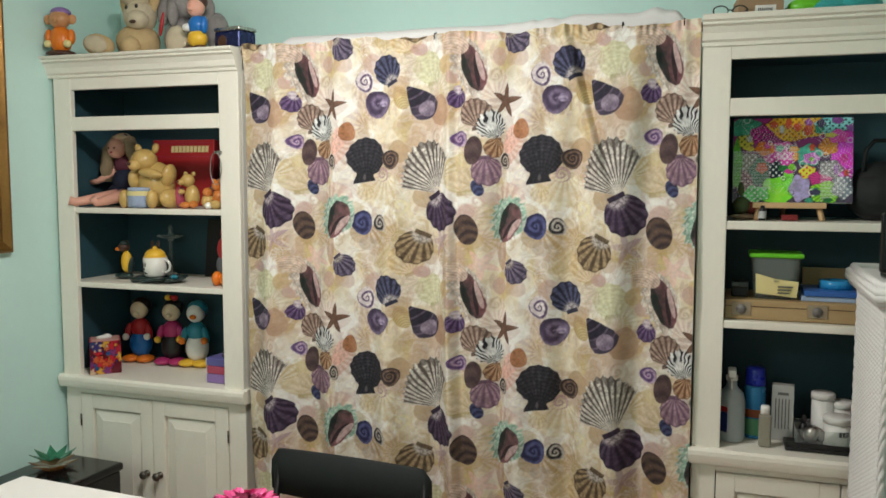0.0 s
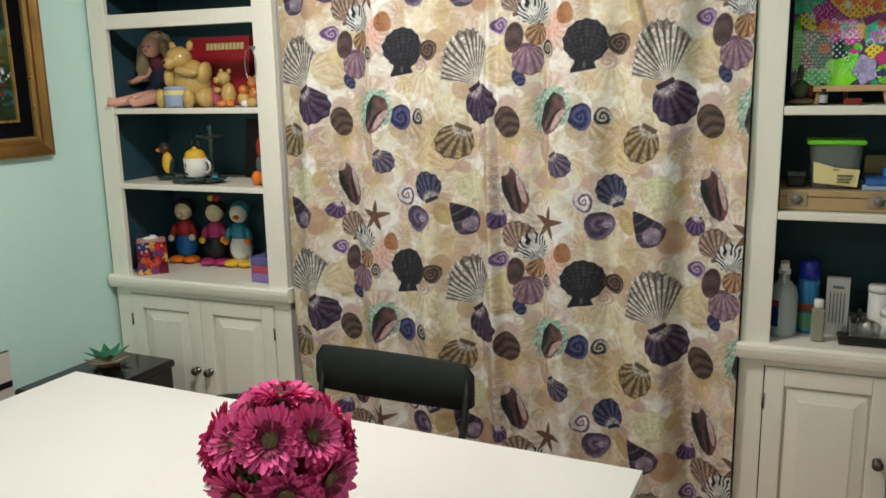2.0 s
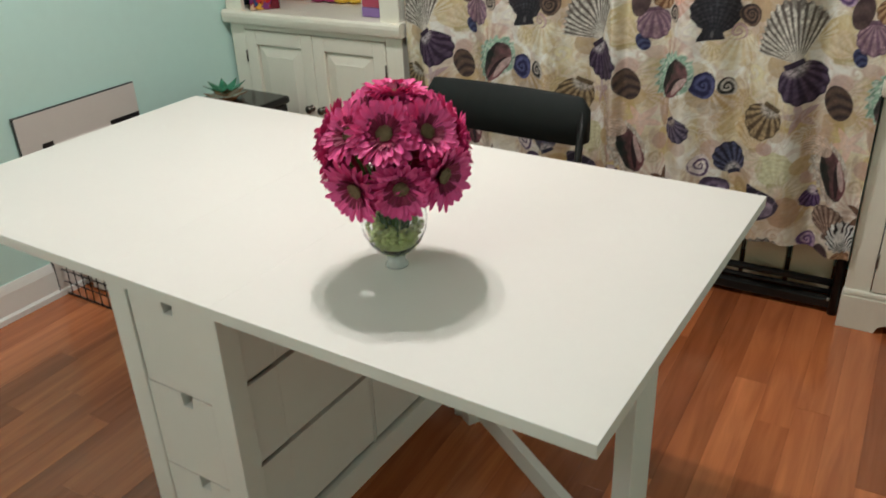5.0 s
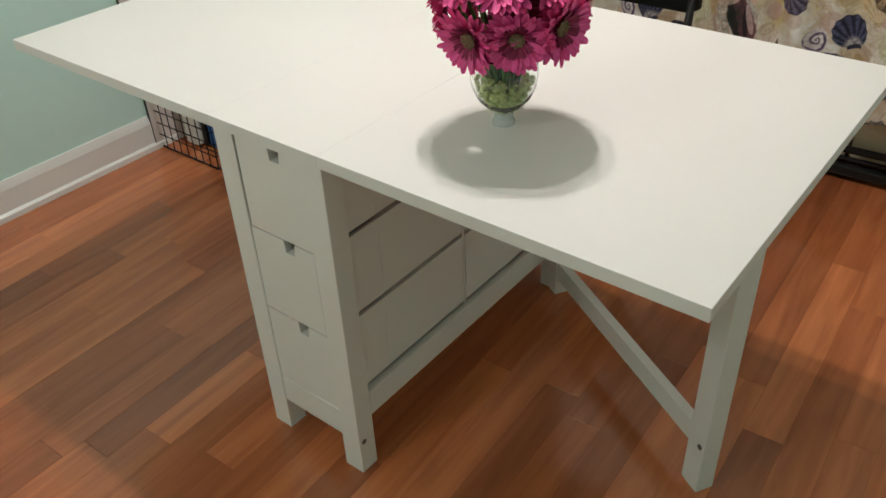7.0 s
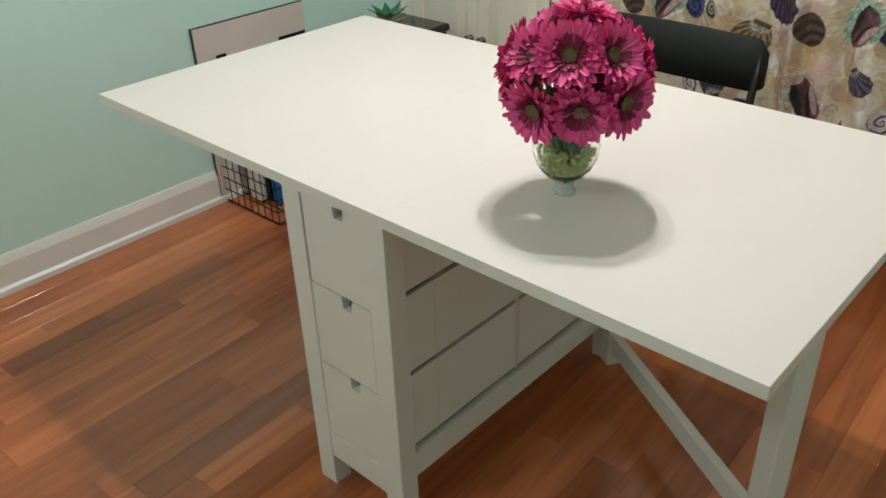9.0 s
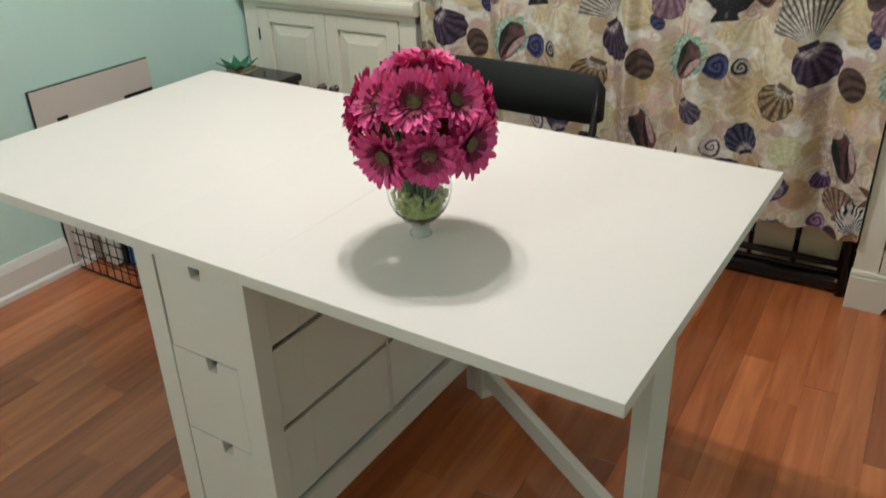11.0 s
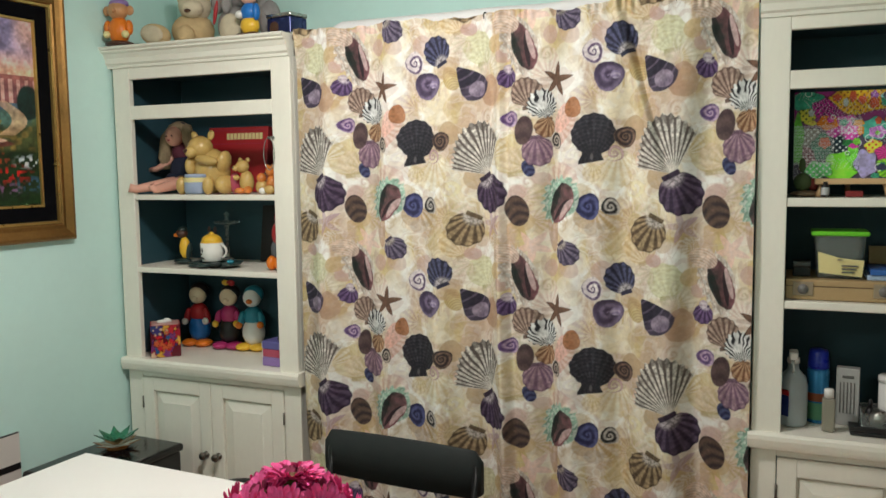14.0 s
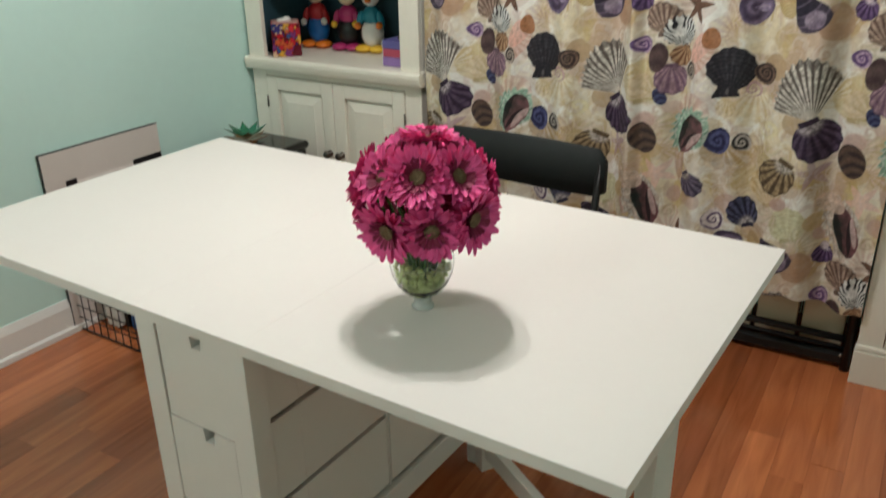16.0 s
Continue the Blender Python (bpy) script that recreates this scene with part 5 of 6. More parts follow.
figure("plush_elephant", pose(-0.335, 0.18, TOP, 0, 0, 0), [(0, 0, 0.07, 0.075, 0.065, 0.075, 0), (0.0, 0, 0.19, 0.060, 0.055, 0.055, 0), (0.085, 0.0, 0.17, 0.050, 0.020, 0.055, 0), (-0.075, -0.01, 0.17, 0.03, 0.020, 0.05, 0), (0.0, -0.06, 0.15, 0.02, 0.02, 0.045, 0), (0.025, -0.075, 0.050, 0.045, 0.025, 0.055, 1), (0.13, 0.02, 0.09, 0.045, 0.04, 0.07, 0), (-0.048, -0.062, 0.115, 0.008, 0.006, 0.045, 2, 12)], [PLUSHGREY, PLUSHCREAM, RED], "fluffy grey plush animal with a red ribbon", "plush toy")
figure("vinyl_figure", pose(-0.195, 0.065, TOP, 0, 0, -10), [(-0.022, -0.008, 0.010, 0.026, 0.034, 0.012, 0), (0.026, -0.008, 0.010, 0.026, 0.034, 0.012, 0), (0, 0, 0.045, 0.038, 0.030, 0.034, 1), (0, 0, 0.092, 0.034, 0.028, 0.034, 2), (-0.032, -0.016, 0.085, 0.018, 0.016, 0.014, 3), (0.036, -0.004, 0.090, 0.012, 0.014, 0.030, 2), (0, -0.004, 0.152, 0.032, 0.030, 0.034, 4), (0, 0.008, 0.172, 0.034, 0.030, 0.028, 0), (0.002, -0.030, 0.145, 0.012, 0.012, 0.010, 4)], [BROWN, YELLOW, BLUE, WHITEV, PEACH], "vinyl figure in blue jacket and yellow trousers")
tin = thing("tin_box", pose(-0.075, 0.115, TOP, 0, 0, -12), "dark blue printed tin box with silver rim", "tin")
part("body", box(-0.058, 0.058, -0.042, 0.042, 0.0, 0.068, 0.006, 3), TIN, tin)
part("lid", box(-0.060, 0.060, -0.044, 0.044, 0.0685, 0.082, 0.004, 3), STEEL, tin, "silver coloured lid")
part("picture", ball(-0.02, -0.0425, 0.034, 0.022, 0.0012, 0.022), BROWN, tin, "round brown printed emblem")
keys = figure("small_chain", pose(-0.03, 0.035, TOP), [(0, 0, 0.004, 0.018, 0.006, 0.004, 0), (0.018, 0.006, 0.004, 0.012, 0.005, 0.004, 0)], [STEEL], "small heap of steel chain", "chain")

S1 = 1.4135


def doll_extra(bm):
    add_tube(bm, [(0.0, 0.02, 0.165), (-0.035, -0.02, 0.115), (-0.075, -0.03, 0.095), (-0.105, -0.03, 0.092)], [0.015, 0.014, 0.011, 0.010], 0)
    add_tube(bm, [(0.03, -0.03, 0.045), (0.0, -0.10, 0.034), (-0.045, -0.180, 0.020), (-0.060, -0.195, 0.026)], [0.025, 0.021, 0.015, 0.018], 0)
    add_tube(bm, [(0.06, -0.04, 0.045), (0.055, -0.10, 0.032), (0.035, -0.165, 0.018), (0.030, -0.178, 0.034)], [0.025, 0.021, 0.015, 0.014], 0)
    add_tube(bm, [(0.0, 0.0, 0.255), (-0.030, -0.015, 0.21), (-0.040, -0.015, 0.14), (-0.040, -0.01, 0.095)], [0.024, 0.026, 0.028, 0.016], 1)
    add_tube(bm, [(0.055, 0.0, 0.255), (0.080, -0.015, 0.21), (0.085, -0.01, 0.16)], [0.024, 0.025, 0.018], 1)


figure("doll", pose(-0.668, 0.205, S1), [(0.03, 0.0, 0.09, 0.048, 0.045, 0.060, 2), (0.02, 0.0, 0.050, 0.066, 0.055, 0.042, 2), (0.025, 0.0, 0.160, 0.036, 0.032, 0.038, 4), (0.02, -0.028, 0.222, 0.036, 0.034, 0.040, 0), (0.022, 0.004, 0.238, 0.047, 0.042, 0.044, 1), (0.022, -0.004, 0.258, 0.040, 0.034, 0.018, 1), (0.008, -0.060, 0.222, 0.004, 0.003, 0.003, 2), (0.034, -0.060, 0.222, 0.004, 0.003, 0.003, 2), (0.02, -0.061, 0.206, 0.006, 0.003, 0.003, 3), (0.02, -0.006, 0.270, 0.036, 0.008, 0.009, 2), (-0.112, -0.030, 0.092, 0.013, 0.009, 0.009, 0)], [PEACH, HAIR, NAVY, PINKGLAZE, paint("wine_cloth", (0.10, 0.02, 0.035), 0.85)], "seated vinyl doll with long blonde hair", "doll", extra=doll_extra)


def pot(bm):
    add_lathe(bm, [(0.0, 0.002), (0.042, 0.002), (0.047, 0.012), (0.047, 0.045)], 1, (-0.02, -0.052, 0))
    add_lathe(bm, [(0.0475, 0.045), (0.0475, 0.062)], 2, (-0.02, -0.052, 0))
    add_lathe(bm, [(0.044, 0.062), (0.046, 0.066), (0.044, 0.074), (0.0, 0.076)], 1, (-0.02, -0.052, 0))


figure("ceramic_bear", pose(-0.435, 0.118, S1), [(0.01, 0, 0.085, 0.072, 0.06, 0.085, 0), (-0.020, -0.026, 0.172, 0.048, 0.046, 0.044, 0), (-0.034, -0.062, 0.156, 0.026, 0.024, 0.022, 0), (-0.042, -0.084, 0.160, 0.010, 0.007, 0.008, 3), (-0.056, -0.012, 0.216, 0.014, 0.010, 0.020, 0, -24), (0.018, -0.010, 0.218, 0.014, 0.010, 0.020, 0, 20), (0.03, -0.058, 0.125, 0.052, 0.020, 0.018, 0, 8), (-0.055, -0.035, 0.105, 0.020, 0.032, 0.040, 0), (0.072, -0.01, 0.115, 0.022, 0.036, 0.046, 0, 15), (-0.078, -0.068, 0.032, 0.020, 0.022, 0.034, 0), (0.045, -0.072, 0.032, 0.020, 0.022, 0.034, 0), (0.085, -0.02, 0.035, 0.032, 0.05, 0.036, 0)], [HONEY, GREYBLUE, LABELY, BROWN], "glazed yellow ceramic bear holding a honey pot", "figurine", extra=pot)
figure("ceramic_bear", pose(-0.272, 0.108, S1, 0, 0, -8), [(0.01, 0, 0.042, 0.028, 0.026, 0.044, 0), (-0.002, -0.008, 0.100, 0.026, 0.024, 0.024, 0), (-0.014, -0.030, 0.094, 0.014, 0.012, 0.011, 0), (-0.018, -0.041, 0.096, 0.005, 0.004, 0.004, 2), (-0.020, 0, 0.124, 0.009, 0.006, 0.009, 0), (0.018, 0, 0.124, 0.009, 0.006, 0.009, 0), (-0.04, -0.008, 0.040, 0.022, 0.020, 0.040, 1), (-0.012, -0.030, 0.060, 0.014, 0.010, 0.010, 0), (0.0, -0.025, 0.012, 0.022, 0.022, 0.012, 3), (0.03, -0.015, 0.015, 0.014, 0.02, 0.014, 3)], [HONEY, PINKGLAZE, BROWN, STRIPED], "small ceramic bear beside a rose coloured jar", "figurine")
figure("ceramic_group", pose(-0.152, 0.092, S1), [(-0.035, 0, 0.026, 0.024, 0.022, 0.026, 1), (-0.032, -0.004, 0.058, 0.018, 0.018, 0.018, 0), (0.006, 0.006, 0.035, 0.022, 0.022, 0.036, 0), (0.004, 0.0, 0.082, 0.019, 0.019, 0.019, 0), (-0.006, 0, 0.100, 0.006, 0.005, 0.007, 0), (0.014, 0, 0.100, 0.006, 0.005, 0.007, 0), (0.036, 0.004, 0.030, 0.016, 0.018, 0.030, 0), (0.034, 0, 0.070, 0.015, 0.016, 0.016, 0), (0.012, -0.022, 0.016, 0.022, 0.014, 0.016, 1), (-0.015, -0.025, 0.012, 0.014, 0.012, 0.012, 2)], [STRIPED, HONEY, WHITEV], "glazed orange and yellow ceramic animal group", "figurine")
gamebox = thing("game_box", pose(-0.465, 0.325, S1, -7, 0, 0), "red cardboard game box standing upright", "game box")
part("box", box(-0.140, 0.145, -0.02, 0.02, 0, 0.258, 0.002), RED, gamebox)
for k in range(10):
    part("title_bar", box(-0.050 + 0.0175 * k, -0.0365 + 0.0175 * k, -0.0225, -0.0205, 0.208, 0.233), LABELY, gamebox, "pale lettering block")
part("rule_line", box(-0.135, 0.14, -0.0222, -0.0205, 0.190, 0.192), PINKGLAZE, gamebox, "thin printed rule")
part("rule_line", box(-0.135, 0.14, -0.0222, -0.0205, 0.244, 0.246), PINKGLAZE, gamebox, "thin printed rule")
plate = figure("glass_saucer", pose(-0.20, 0.20, S1 + 0.062), [(0, 0, 0, 0.055, 0.006, 0.055, 0)], [CLEARPL], "clear glass saucer standing on edge", "saucer")
plate.location.z = S1 + 0.055
hoop = thing("wire_hoop", pose(-0.095, 0.012, 1.556), "thin oval wire hoop hanging at the cabinet stile", "hoop")
part("ring", tube([(0.022 * math.cos(k * math.pi / 14), -0.002, 0.056 * math.sin(k * math.pi / 14)) for k in range(28)], 0.0018, 6, closed=True), STEEL, hoop)
part("hook_pad", box(-0.006, 0.020, 0.0, 0.0075, 0.050, 0.060), STEEL, hoop)

S2 = 1.1375
figure("bird_figurine", pose(-0.612, 0.155, S2), [(0, 0, 0.012, 0.040, 0.026, 0.012, 3), (0.012, 0, 0.065, 0.022, 0.020, 0.042, 0), (0.0, 0, 0.120, 0.024, 0.022, 0.018, 1), (-0.016, -0.012, 0.114, 0.014, 0.010, 0.008, 2), (0.004, 0, 0.135, 0.018, 0.018, 0.012, 3), (0.032, 0, 0.05, 0.010, 0.014, 0.036, 3, 12)], [YELLOW, BROWN, ORANGE, DARKGREEN], "small yellow and dark green bird figurine", "figurine")
mug = thing("mug", pose(-0.442, 0.120, S2 + 0.0195), "white ceramic mug with a printed face", "mug")
part("cup", lathe([(0.0, 0.0), (0.034, 0.0), (0.040, 0.006), (0.043, 0.03), (0.044, 0.072), (0.041, 0.072), (0.039, 0.02), (0.0, 0.012)], 32), paint("white_glaze", (0.80, 0.78, 0.72), 0.12, coat=0.5), mug)
part("handle", tube([(0.042 + 0.024 * math.sin(k * math.pi / 8), 0.0, 0.040 - 0.024 * math.cos(k * math.pi / 8)) for k in range(9)], 0.005, 10), paint("white_glaze", (0.80, 0.78, 0.72), 0.12, coat=0.5), mug)
part("printed_face", soft(bmesh.new(), [(-0.026, -0.0345, 0.046, 0.004, 0.003, 0.009, 0), (-0.012, -0.0405, 0.046, 0.004, 0.003, 0.009, 0), (-0.020, -0.039, 0.030, 0.006, 0.003, 0.004, 0), (-0.014, -0.0405, 0.016, 0.012, 0.003, 0.003, 0, 20)]), INKY, mug, "black printed marks")
figure("fabric_cap", pose(-0.442, 0.120, S2 + 0.0925), [(0, 0, 0.0, 0.042, 0.042, 0.010, 0), (0, 0, 0.006, 0.038, 0.038, 0.026, 0), (0, 0, 0.028, 0.010, 0.010, 0.012, 0)], [YELLOW], "bright yellow domed cap on the mug", "cap")
leafdish = thing("leaf_dish", pose(-0.425, 0.115, S2), "dark green glazed leaf shaped dish", "dish")
bm = bmesh.new()
for k in range(11):
    a = k * 2 * math.pi / 11
    ball(0.062 * math.cos(a) * 1.35, 0.045 * math.sin(a), 0.012 + 0.004 * math.sin(k * 2.3), 0.036, 0.022, 0.007, bm=bm, m=pose(0, 0, 0, 0, -12 * math.cos(a), math.degrees(a)), u=12, v=8)
ball(0, 0, 0.009, 0.07, 0.045, 0.008, bm=bm)
part("leaves", bm, DARKGREEN, leafdish)
part("berry", ball(0.085, -0.02, 0.024, 0.014, 0.010, 0.008), TEALTOY, leafdish, "turquoise glazed berry")
figure("clay_figure", pose(-0.53, 0.235, S2), [(0, 0, 0.04, 0.028, 0.026, 0.042, 0), (0, 0, 0.100, 0.024, 0.022, 0.026, 0), (-0.014, 0, 0.13, 0.007, 0.006, 0.014, 0), (0.014, 0, 0.13, 0.007, 0.006, 0.014, 0)], [paint("dusky_clay", (0.12, 0.075, 0.07), 0.6)], "small dusky clay figure in shadow", "figurine")
cake = thing("glass_stand", pose(-0.50, 0.29, S2), "clear glass pedestal stand at the shelf back", "stand")
part("pedestal", lathe([(0.0, 0.0), (0.035, 0.0), (0.03, 0.006), (0.008, 0.02), (0.007, 0.13), (0.012, 0.145), (0.05, 0.155), (0.052, 0.162), (0.0, 0.160)], 28), CLEARPL, cake)
part("finial", lathe([(0.0, 0.161), (0.014, 0.162), (0.006, 0.175), (0.012, 0.19), (0.0, 0.202)], 20), CLEARPL, cake)
pf = thing("photo_frame", pose(-0.21, 0.315, S2, -8, 0, 0), "black picture frame with dark print", "picture frame")
part("frame", box(-0.15, 0.15, -0.008, 0.008, 0, 0.225, 0.003), INKY, pf)
part("print", box(-0.125, 0.125, -0.0105, -0.0085, 0.025, 0.20), paint("dark_grey_print", (0.012, 0.013, 0.016), 0.4), pf)
part("pale_mark", soft(bmesh.new(), [(0.02, -0.011, 0.165, 0.016, 0.0015, 0.012, 0), (-0.06, -0.011, 0.09, 0.03, 0.0015, 0.05, 0)]), paint("faint_grey", (0.035, 0.038, 0.045), 0.5), pf)
figure("hand_puppet", pose(-0.135, 0.125, S2), [(0, 0, 0.13, 0.035, 0.03, 0.05, 1), (0.005, 0, 0.19, 0.026, 0.026, 0.03, 1), (-0.022, -0.03, 0.026, 0.018, 0.022, 0.026, 0), (0.010, -0.03, 0.026, 0.018, 0.022, 0.026, 0), (-0.01, 0, 0.07, 0.03, 0.026, 0.045, 2), (0.02, -0.012, 0.17, 0.022, 0.016, 0.010, 0), (0.042, -0.03, 0.022, 0.018, 0.018, 0.024, 3)], [ORANGE, RED, paint("grey_felt", (0.11, 0.12, 0.13), 0.9), CREAMV], "orange and red felt puppet with big feet", "puppet")

S3 = 0.7865
for at, hues, txt in (((-0.655, 0.290), (ORANGE, BLUE, RED, CREAMV, INKY, WHITEV), "vinyl toy bank in red and blue"), ((-0.498, 0.285), (MAGENTA, INKY, MAGENTA, CREAMV, INKY, YELLOW), "vinyl toy bank in a magenta dress"), ((-0.388, 0.290), (YELLOW, WHITEV, TEALTOY, WHITEV, TEALTOY, ORANGE), "vinyl toy bank in teal and white")):
    figure("toy_bank", pose(*at, S3, 0, 0, 8), [(-0.030, -0.022, 0.014, 0.036, 0.040, 0.015, 0), (0.030, -0.022, 0.014, 0.036, 0.040, 0.015, 0), (0, 0, 0.070, 0.046, 0.040, 0.058, 1), (0, 0, 0.135, 0.040, 0.034, 0.040, 2), (-0.044, -0.014, 0.125, 0.014, 0.016, 0.032, 2, 15), (0.044, -0.014, 0.125, 0.014, 0.016, 0.032, 2, -15), (-0.050, -0.028, 0.100, 0.014, 0.013, 0.014, 5), (0.046, -0.032, 0.105, 0.014, 0.013, 0.014, 5), (0, -0.006, 0.208, 0.036, 0.034, 0.036, 3), (0, 0.010, 0.222, 0.041, 0.034, 0.036, 4), (0.004, -0.038, 0.198, 0.013, 0.013, 0.010, 3 if hues[5] != ORANGE else 5)], list(hues), txt, "toy", "toy banks")
bow = figure("hair_bow", pose(-0.493, 0.275, S3 + 0.2575), [(-0.014, 0, 0.008, 0.016, 0.010, 0.012, 0), (0.014, 0, 0.008, 0.016, 0.010, 0.012, 1), (0, 0, 0.010, 0.007, 0.008, 0.008, 1)], [YELLOW, RED], "yellow and red bow on a toy bank", "bow")


def confetti(X, Z, seed, hues, n=26, ground=(60, 30, 80)):
    C = np.ones(X.shape + (3,)) * srgb(*ground)
    r = np.random.RandomState(seed)
    for k in range(n):
        cx, cz, rr = r.rand(), r.rand(), 0.04 + 0.11 * r.rand()
        d = np.hypot(X - cx, Z - cz) * (1 + 0.25 * np.sin(5 * np.arctan2(Z - cz, X - cx) + k))
        f = np.clip((rr - d) / 0.03, 0, 1)[..., None]
        C = C * (1 - f) + srgb(*hues[k % len(hues)]) * f
        C = C * (1 - 0.8 * np.clip(1 - np.abs(d - rr) / 0.012, 0, 1)[..., None])
    return np.clip(C, 0.005, 0.85)


HUES = [(200, 36, 46), (214, 160, 60), (56, 50, 110), (190, 40, 50), (120, 50, 110), (200, 90, 50), (40, 80, 130), (170, 30, 50), (210, 180, 150)]
tb = thing("tissue_box", pose(-0.664, 0.096, S3, 0, 0, 42), "colourful cartoon printed cube tissue box", "tissue box")
part("carton", box(-0.0545, 0.0545, -0.0545, 0.0545, 0, 0.124, 0.001), RED, tb)
for k in range(4):
    a = k * math.pi / 2
    me = sheet_mesh("printed_side", np.linspace(-0.0545, 0.0545, 60), np.linspace(0.0, 0.124, 66), (lambda a: lambda X, Z: (X * math.cos(a) + 0.0553 * math.sin(a), X * math.sin(a) - 0.0553 * math.cos(a), Z))(a), lambda X, Z: confetti(X / 0.109 + 0.5, Z / 0.124, 3 + k, HUES, 70, (96, 20, 34)), GLOSSPRINT)
    ob = new("printed_side", me)
    ob.parent = tb
part("top_print", box(-0.05, 0.05, -0.05, 0.05, 0.1242, 0.1255), paint("pale_pink_card", (0.62, 0.35, 0.32), 0.4), tb)
part("tissue", soft(bmesh.new(), [(-0.005, 0, 0.130, 0.026, 0.012, 0.008, 0), (0.012, 0.004, 0.134, 0.016, 0.010, 0.008, 0, 20)]), WHITEV, tb, "white paper tissue")
for z0, z1, dx, hue, txt in ((0.0, 0.033, 0.0, PURPLE, "lavender"), (0.0335, 0.062, 0.002, PINKGLAZE, "rose pink"), (0.0625, 0.092, 0.0, NAVY, "purple blue")):
    bx = tagged(part("small_box", box(-0.055, 0.055, -0.05, 0.05, z0, z1, 0.003), hue if hue is not NAVY else paint("violet_blue_card", (0.12, 0.11, 0.32), 0.5)), "small " + txt + " keepsake box in a stack", "box", "stacked boxes")
    bx.matrix_world = pose(-0.135 + dx, 0.115, S3, 0, 0, -4)
    ls = part("white_corner", box(-0.0563, -0.0548, -0.0508, -0.044, z0 + 0.002, z1 - 0.001), WHITEV, bx, "white corner edge")
car = thing("toy_car", pose(-0.118, 0.105, S3 + 0.0925), "tiny silver toy car on the boxes", "toy car")
part("body", soft(bmesh.new(), [(0, 0, 0.013, 0.030, 0.014, 0.008, 0), (0.002, 0, 0.021, 0.017, 0.012, 0.009, 0)]), STEEL, car)
for sx in (-0.016, 0.016):
    for sy in (-0.012, 0.012):
        part("wheel", tube([(sx, sy - 0.002, 0.0065), (sx, sy + 0.002, 0.0065)], 0.0065, 12), INKY, car)

# ---- craft supplies in the right cabinet ----
R1 = 1.4065


def doodle(X, Z):
    """Bright ink doodles: overlapping coral-like blobs with dots and outlines."""
    C = np.ones(X.shape + (3,)) * srgb(70, 60, 80)
    C[:] = C * (1 - 0.8 * np.clip((Z - 0.5) * 3, 0, 1)[..., None]) + srgb(170, 40, 130) * 0.8 * np.clip((Z - 0.5) * 3, 0, 1)[..., None]
    def blob(cx, cz, a, b, col, dots=None, k=0, rays=0):
        nonlocal C
        dx, dz = (X - cx) / a, (Z - cz) / b
        th = np.arctan2(dz, dx)
        d = np.hypot(dx, dz) * (1 + 0.10 * np.sin(th * 5 + k))
        f = np.clip((1 - d) * 14, 0, 1)[..., None]
        shade = 0.75 + 0.5 * vnoise(X * 20 + k, Z * 20, 40 + k)
        base = srgb(*col) * shade[..., None]
        if rays:
            base = base * (0.55 + 0.45 * (np.sin(th * rays) > -0.2))[..., None]
        if dots is not None:
            g = (np.sin(X * 120 + k) * np.sin(Z * 90 + k)) > 0.45
            base = np.where(g[..., None], srgb(*dots), base)
        C = C * (1 - f) + base * f
        C = C * (1 - 0.60 * np.clip(1 - np.abs(d - 1) * 16, 0, 1)[..., None])
    blob(0.52, 0.90, 0.26, 0.17, (236, 160, 40), (150, 90, 30), 1)
    blob(0.85, 0.92, 0.16, 0.12, (120, 200, 200), (30, 60, 70), 2)
    blob(0.10, 0.90, 0.14, 0.12, (60, 150, 120), None, 3)
    blob(0.24, 0.80, 0.10, 0.12, (150, 30, 110), (60, 10, 60), 4)
    blob(0.93, 0.55, 0.12, 0.30, (220, 60, 190), None, 5)
    blob(0.40, 0.56, 0.14, 0.17, (190, 60, 150), (240, 190, 220), 6)
    blob(0.27, 0.64, 0.085, 0.085, (236, 120, 30), None, 7, 18)
    blob(0.80, 0.66, 0.08, 0.10, (240, 140, 50), None, 8, 12)
    blob(0.88, 0.78, 0.09, 0.08, (230, 70, 170), None, 9)
    blob(0.64, 0.56, 0.11, 0.13, (70, 160, 140), None, 10)
    blob(0.66, 0.52, 0.07, 0.07, (190, 110, 190), None, 11)
    blob(0.10, 0.72, 0.07, 0.09, (190, 180, 60), (60, 80, 30), 12)
    blob(0.12, 0.48, 0.11, 0.11, (120, 110, 100), (230, 220, 220), 13)
    blob(0.10, 0.25, 0.10, 0.13, (110, 40, 60), (220, 170, 180), 14)
    blob(0.24, 0.36, 0.10, 0.16, (40, 120, 90), None, 15, 14)
    blob(0.03, 0.45, 0.05, 0.30, (90, 170, 50), None, 16)
    blob(0.36, 0.38, 0.07, 0.11, (20, 40, 50), (210, 220, 220), 17)
    blob(0.38, 0.13, 0.14, 0.18, (120, 220, 50), None, 18)
    blob(0.47, 0.27, 0.05, 0.12, (110, 210, 60), None, 19)
    blob(0.57, 0.17, 0.09, 0.16, (150, 140, 180), None, 20)
    blob(0.63, 0.36, 0.07, 0.08, (220, 190, 60), (200, 60, 50), 21)
    blob(0.74, 0.28, 0.10, 0.10, (210, 60, 140), None, 22, 16)
    blob(0.78, 0.12, 0.13, 0.13, (130, 200, 50), None, 23, 20)
    blob(0.82, 0.40, 0.10, 0.10, (120, 120, 120), (240, 240, 240), 24)
    blob(0.92, 0.18, 0.09, 0.14, (110, 120, 130), (220, 220, 220), 25)
    blob(0.20, 0.10, 0.11, 0.10, (100, 190, 110), (230, 240, 230), 26)
    r = np.random.RandomState(8)
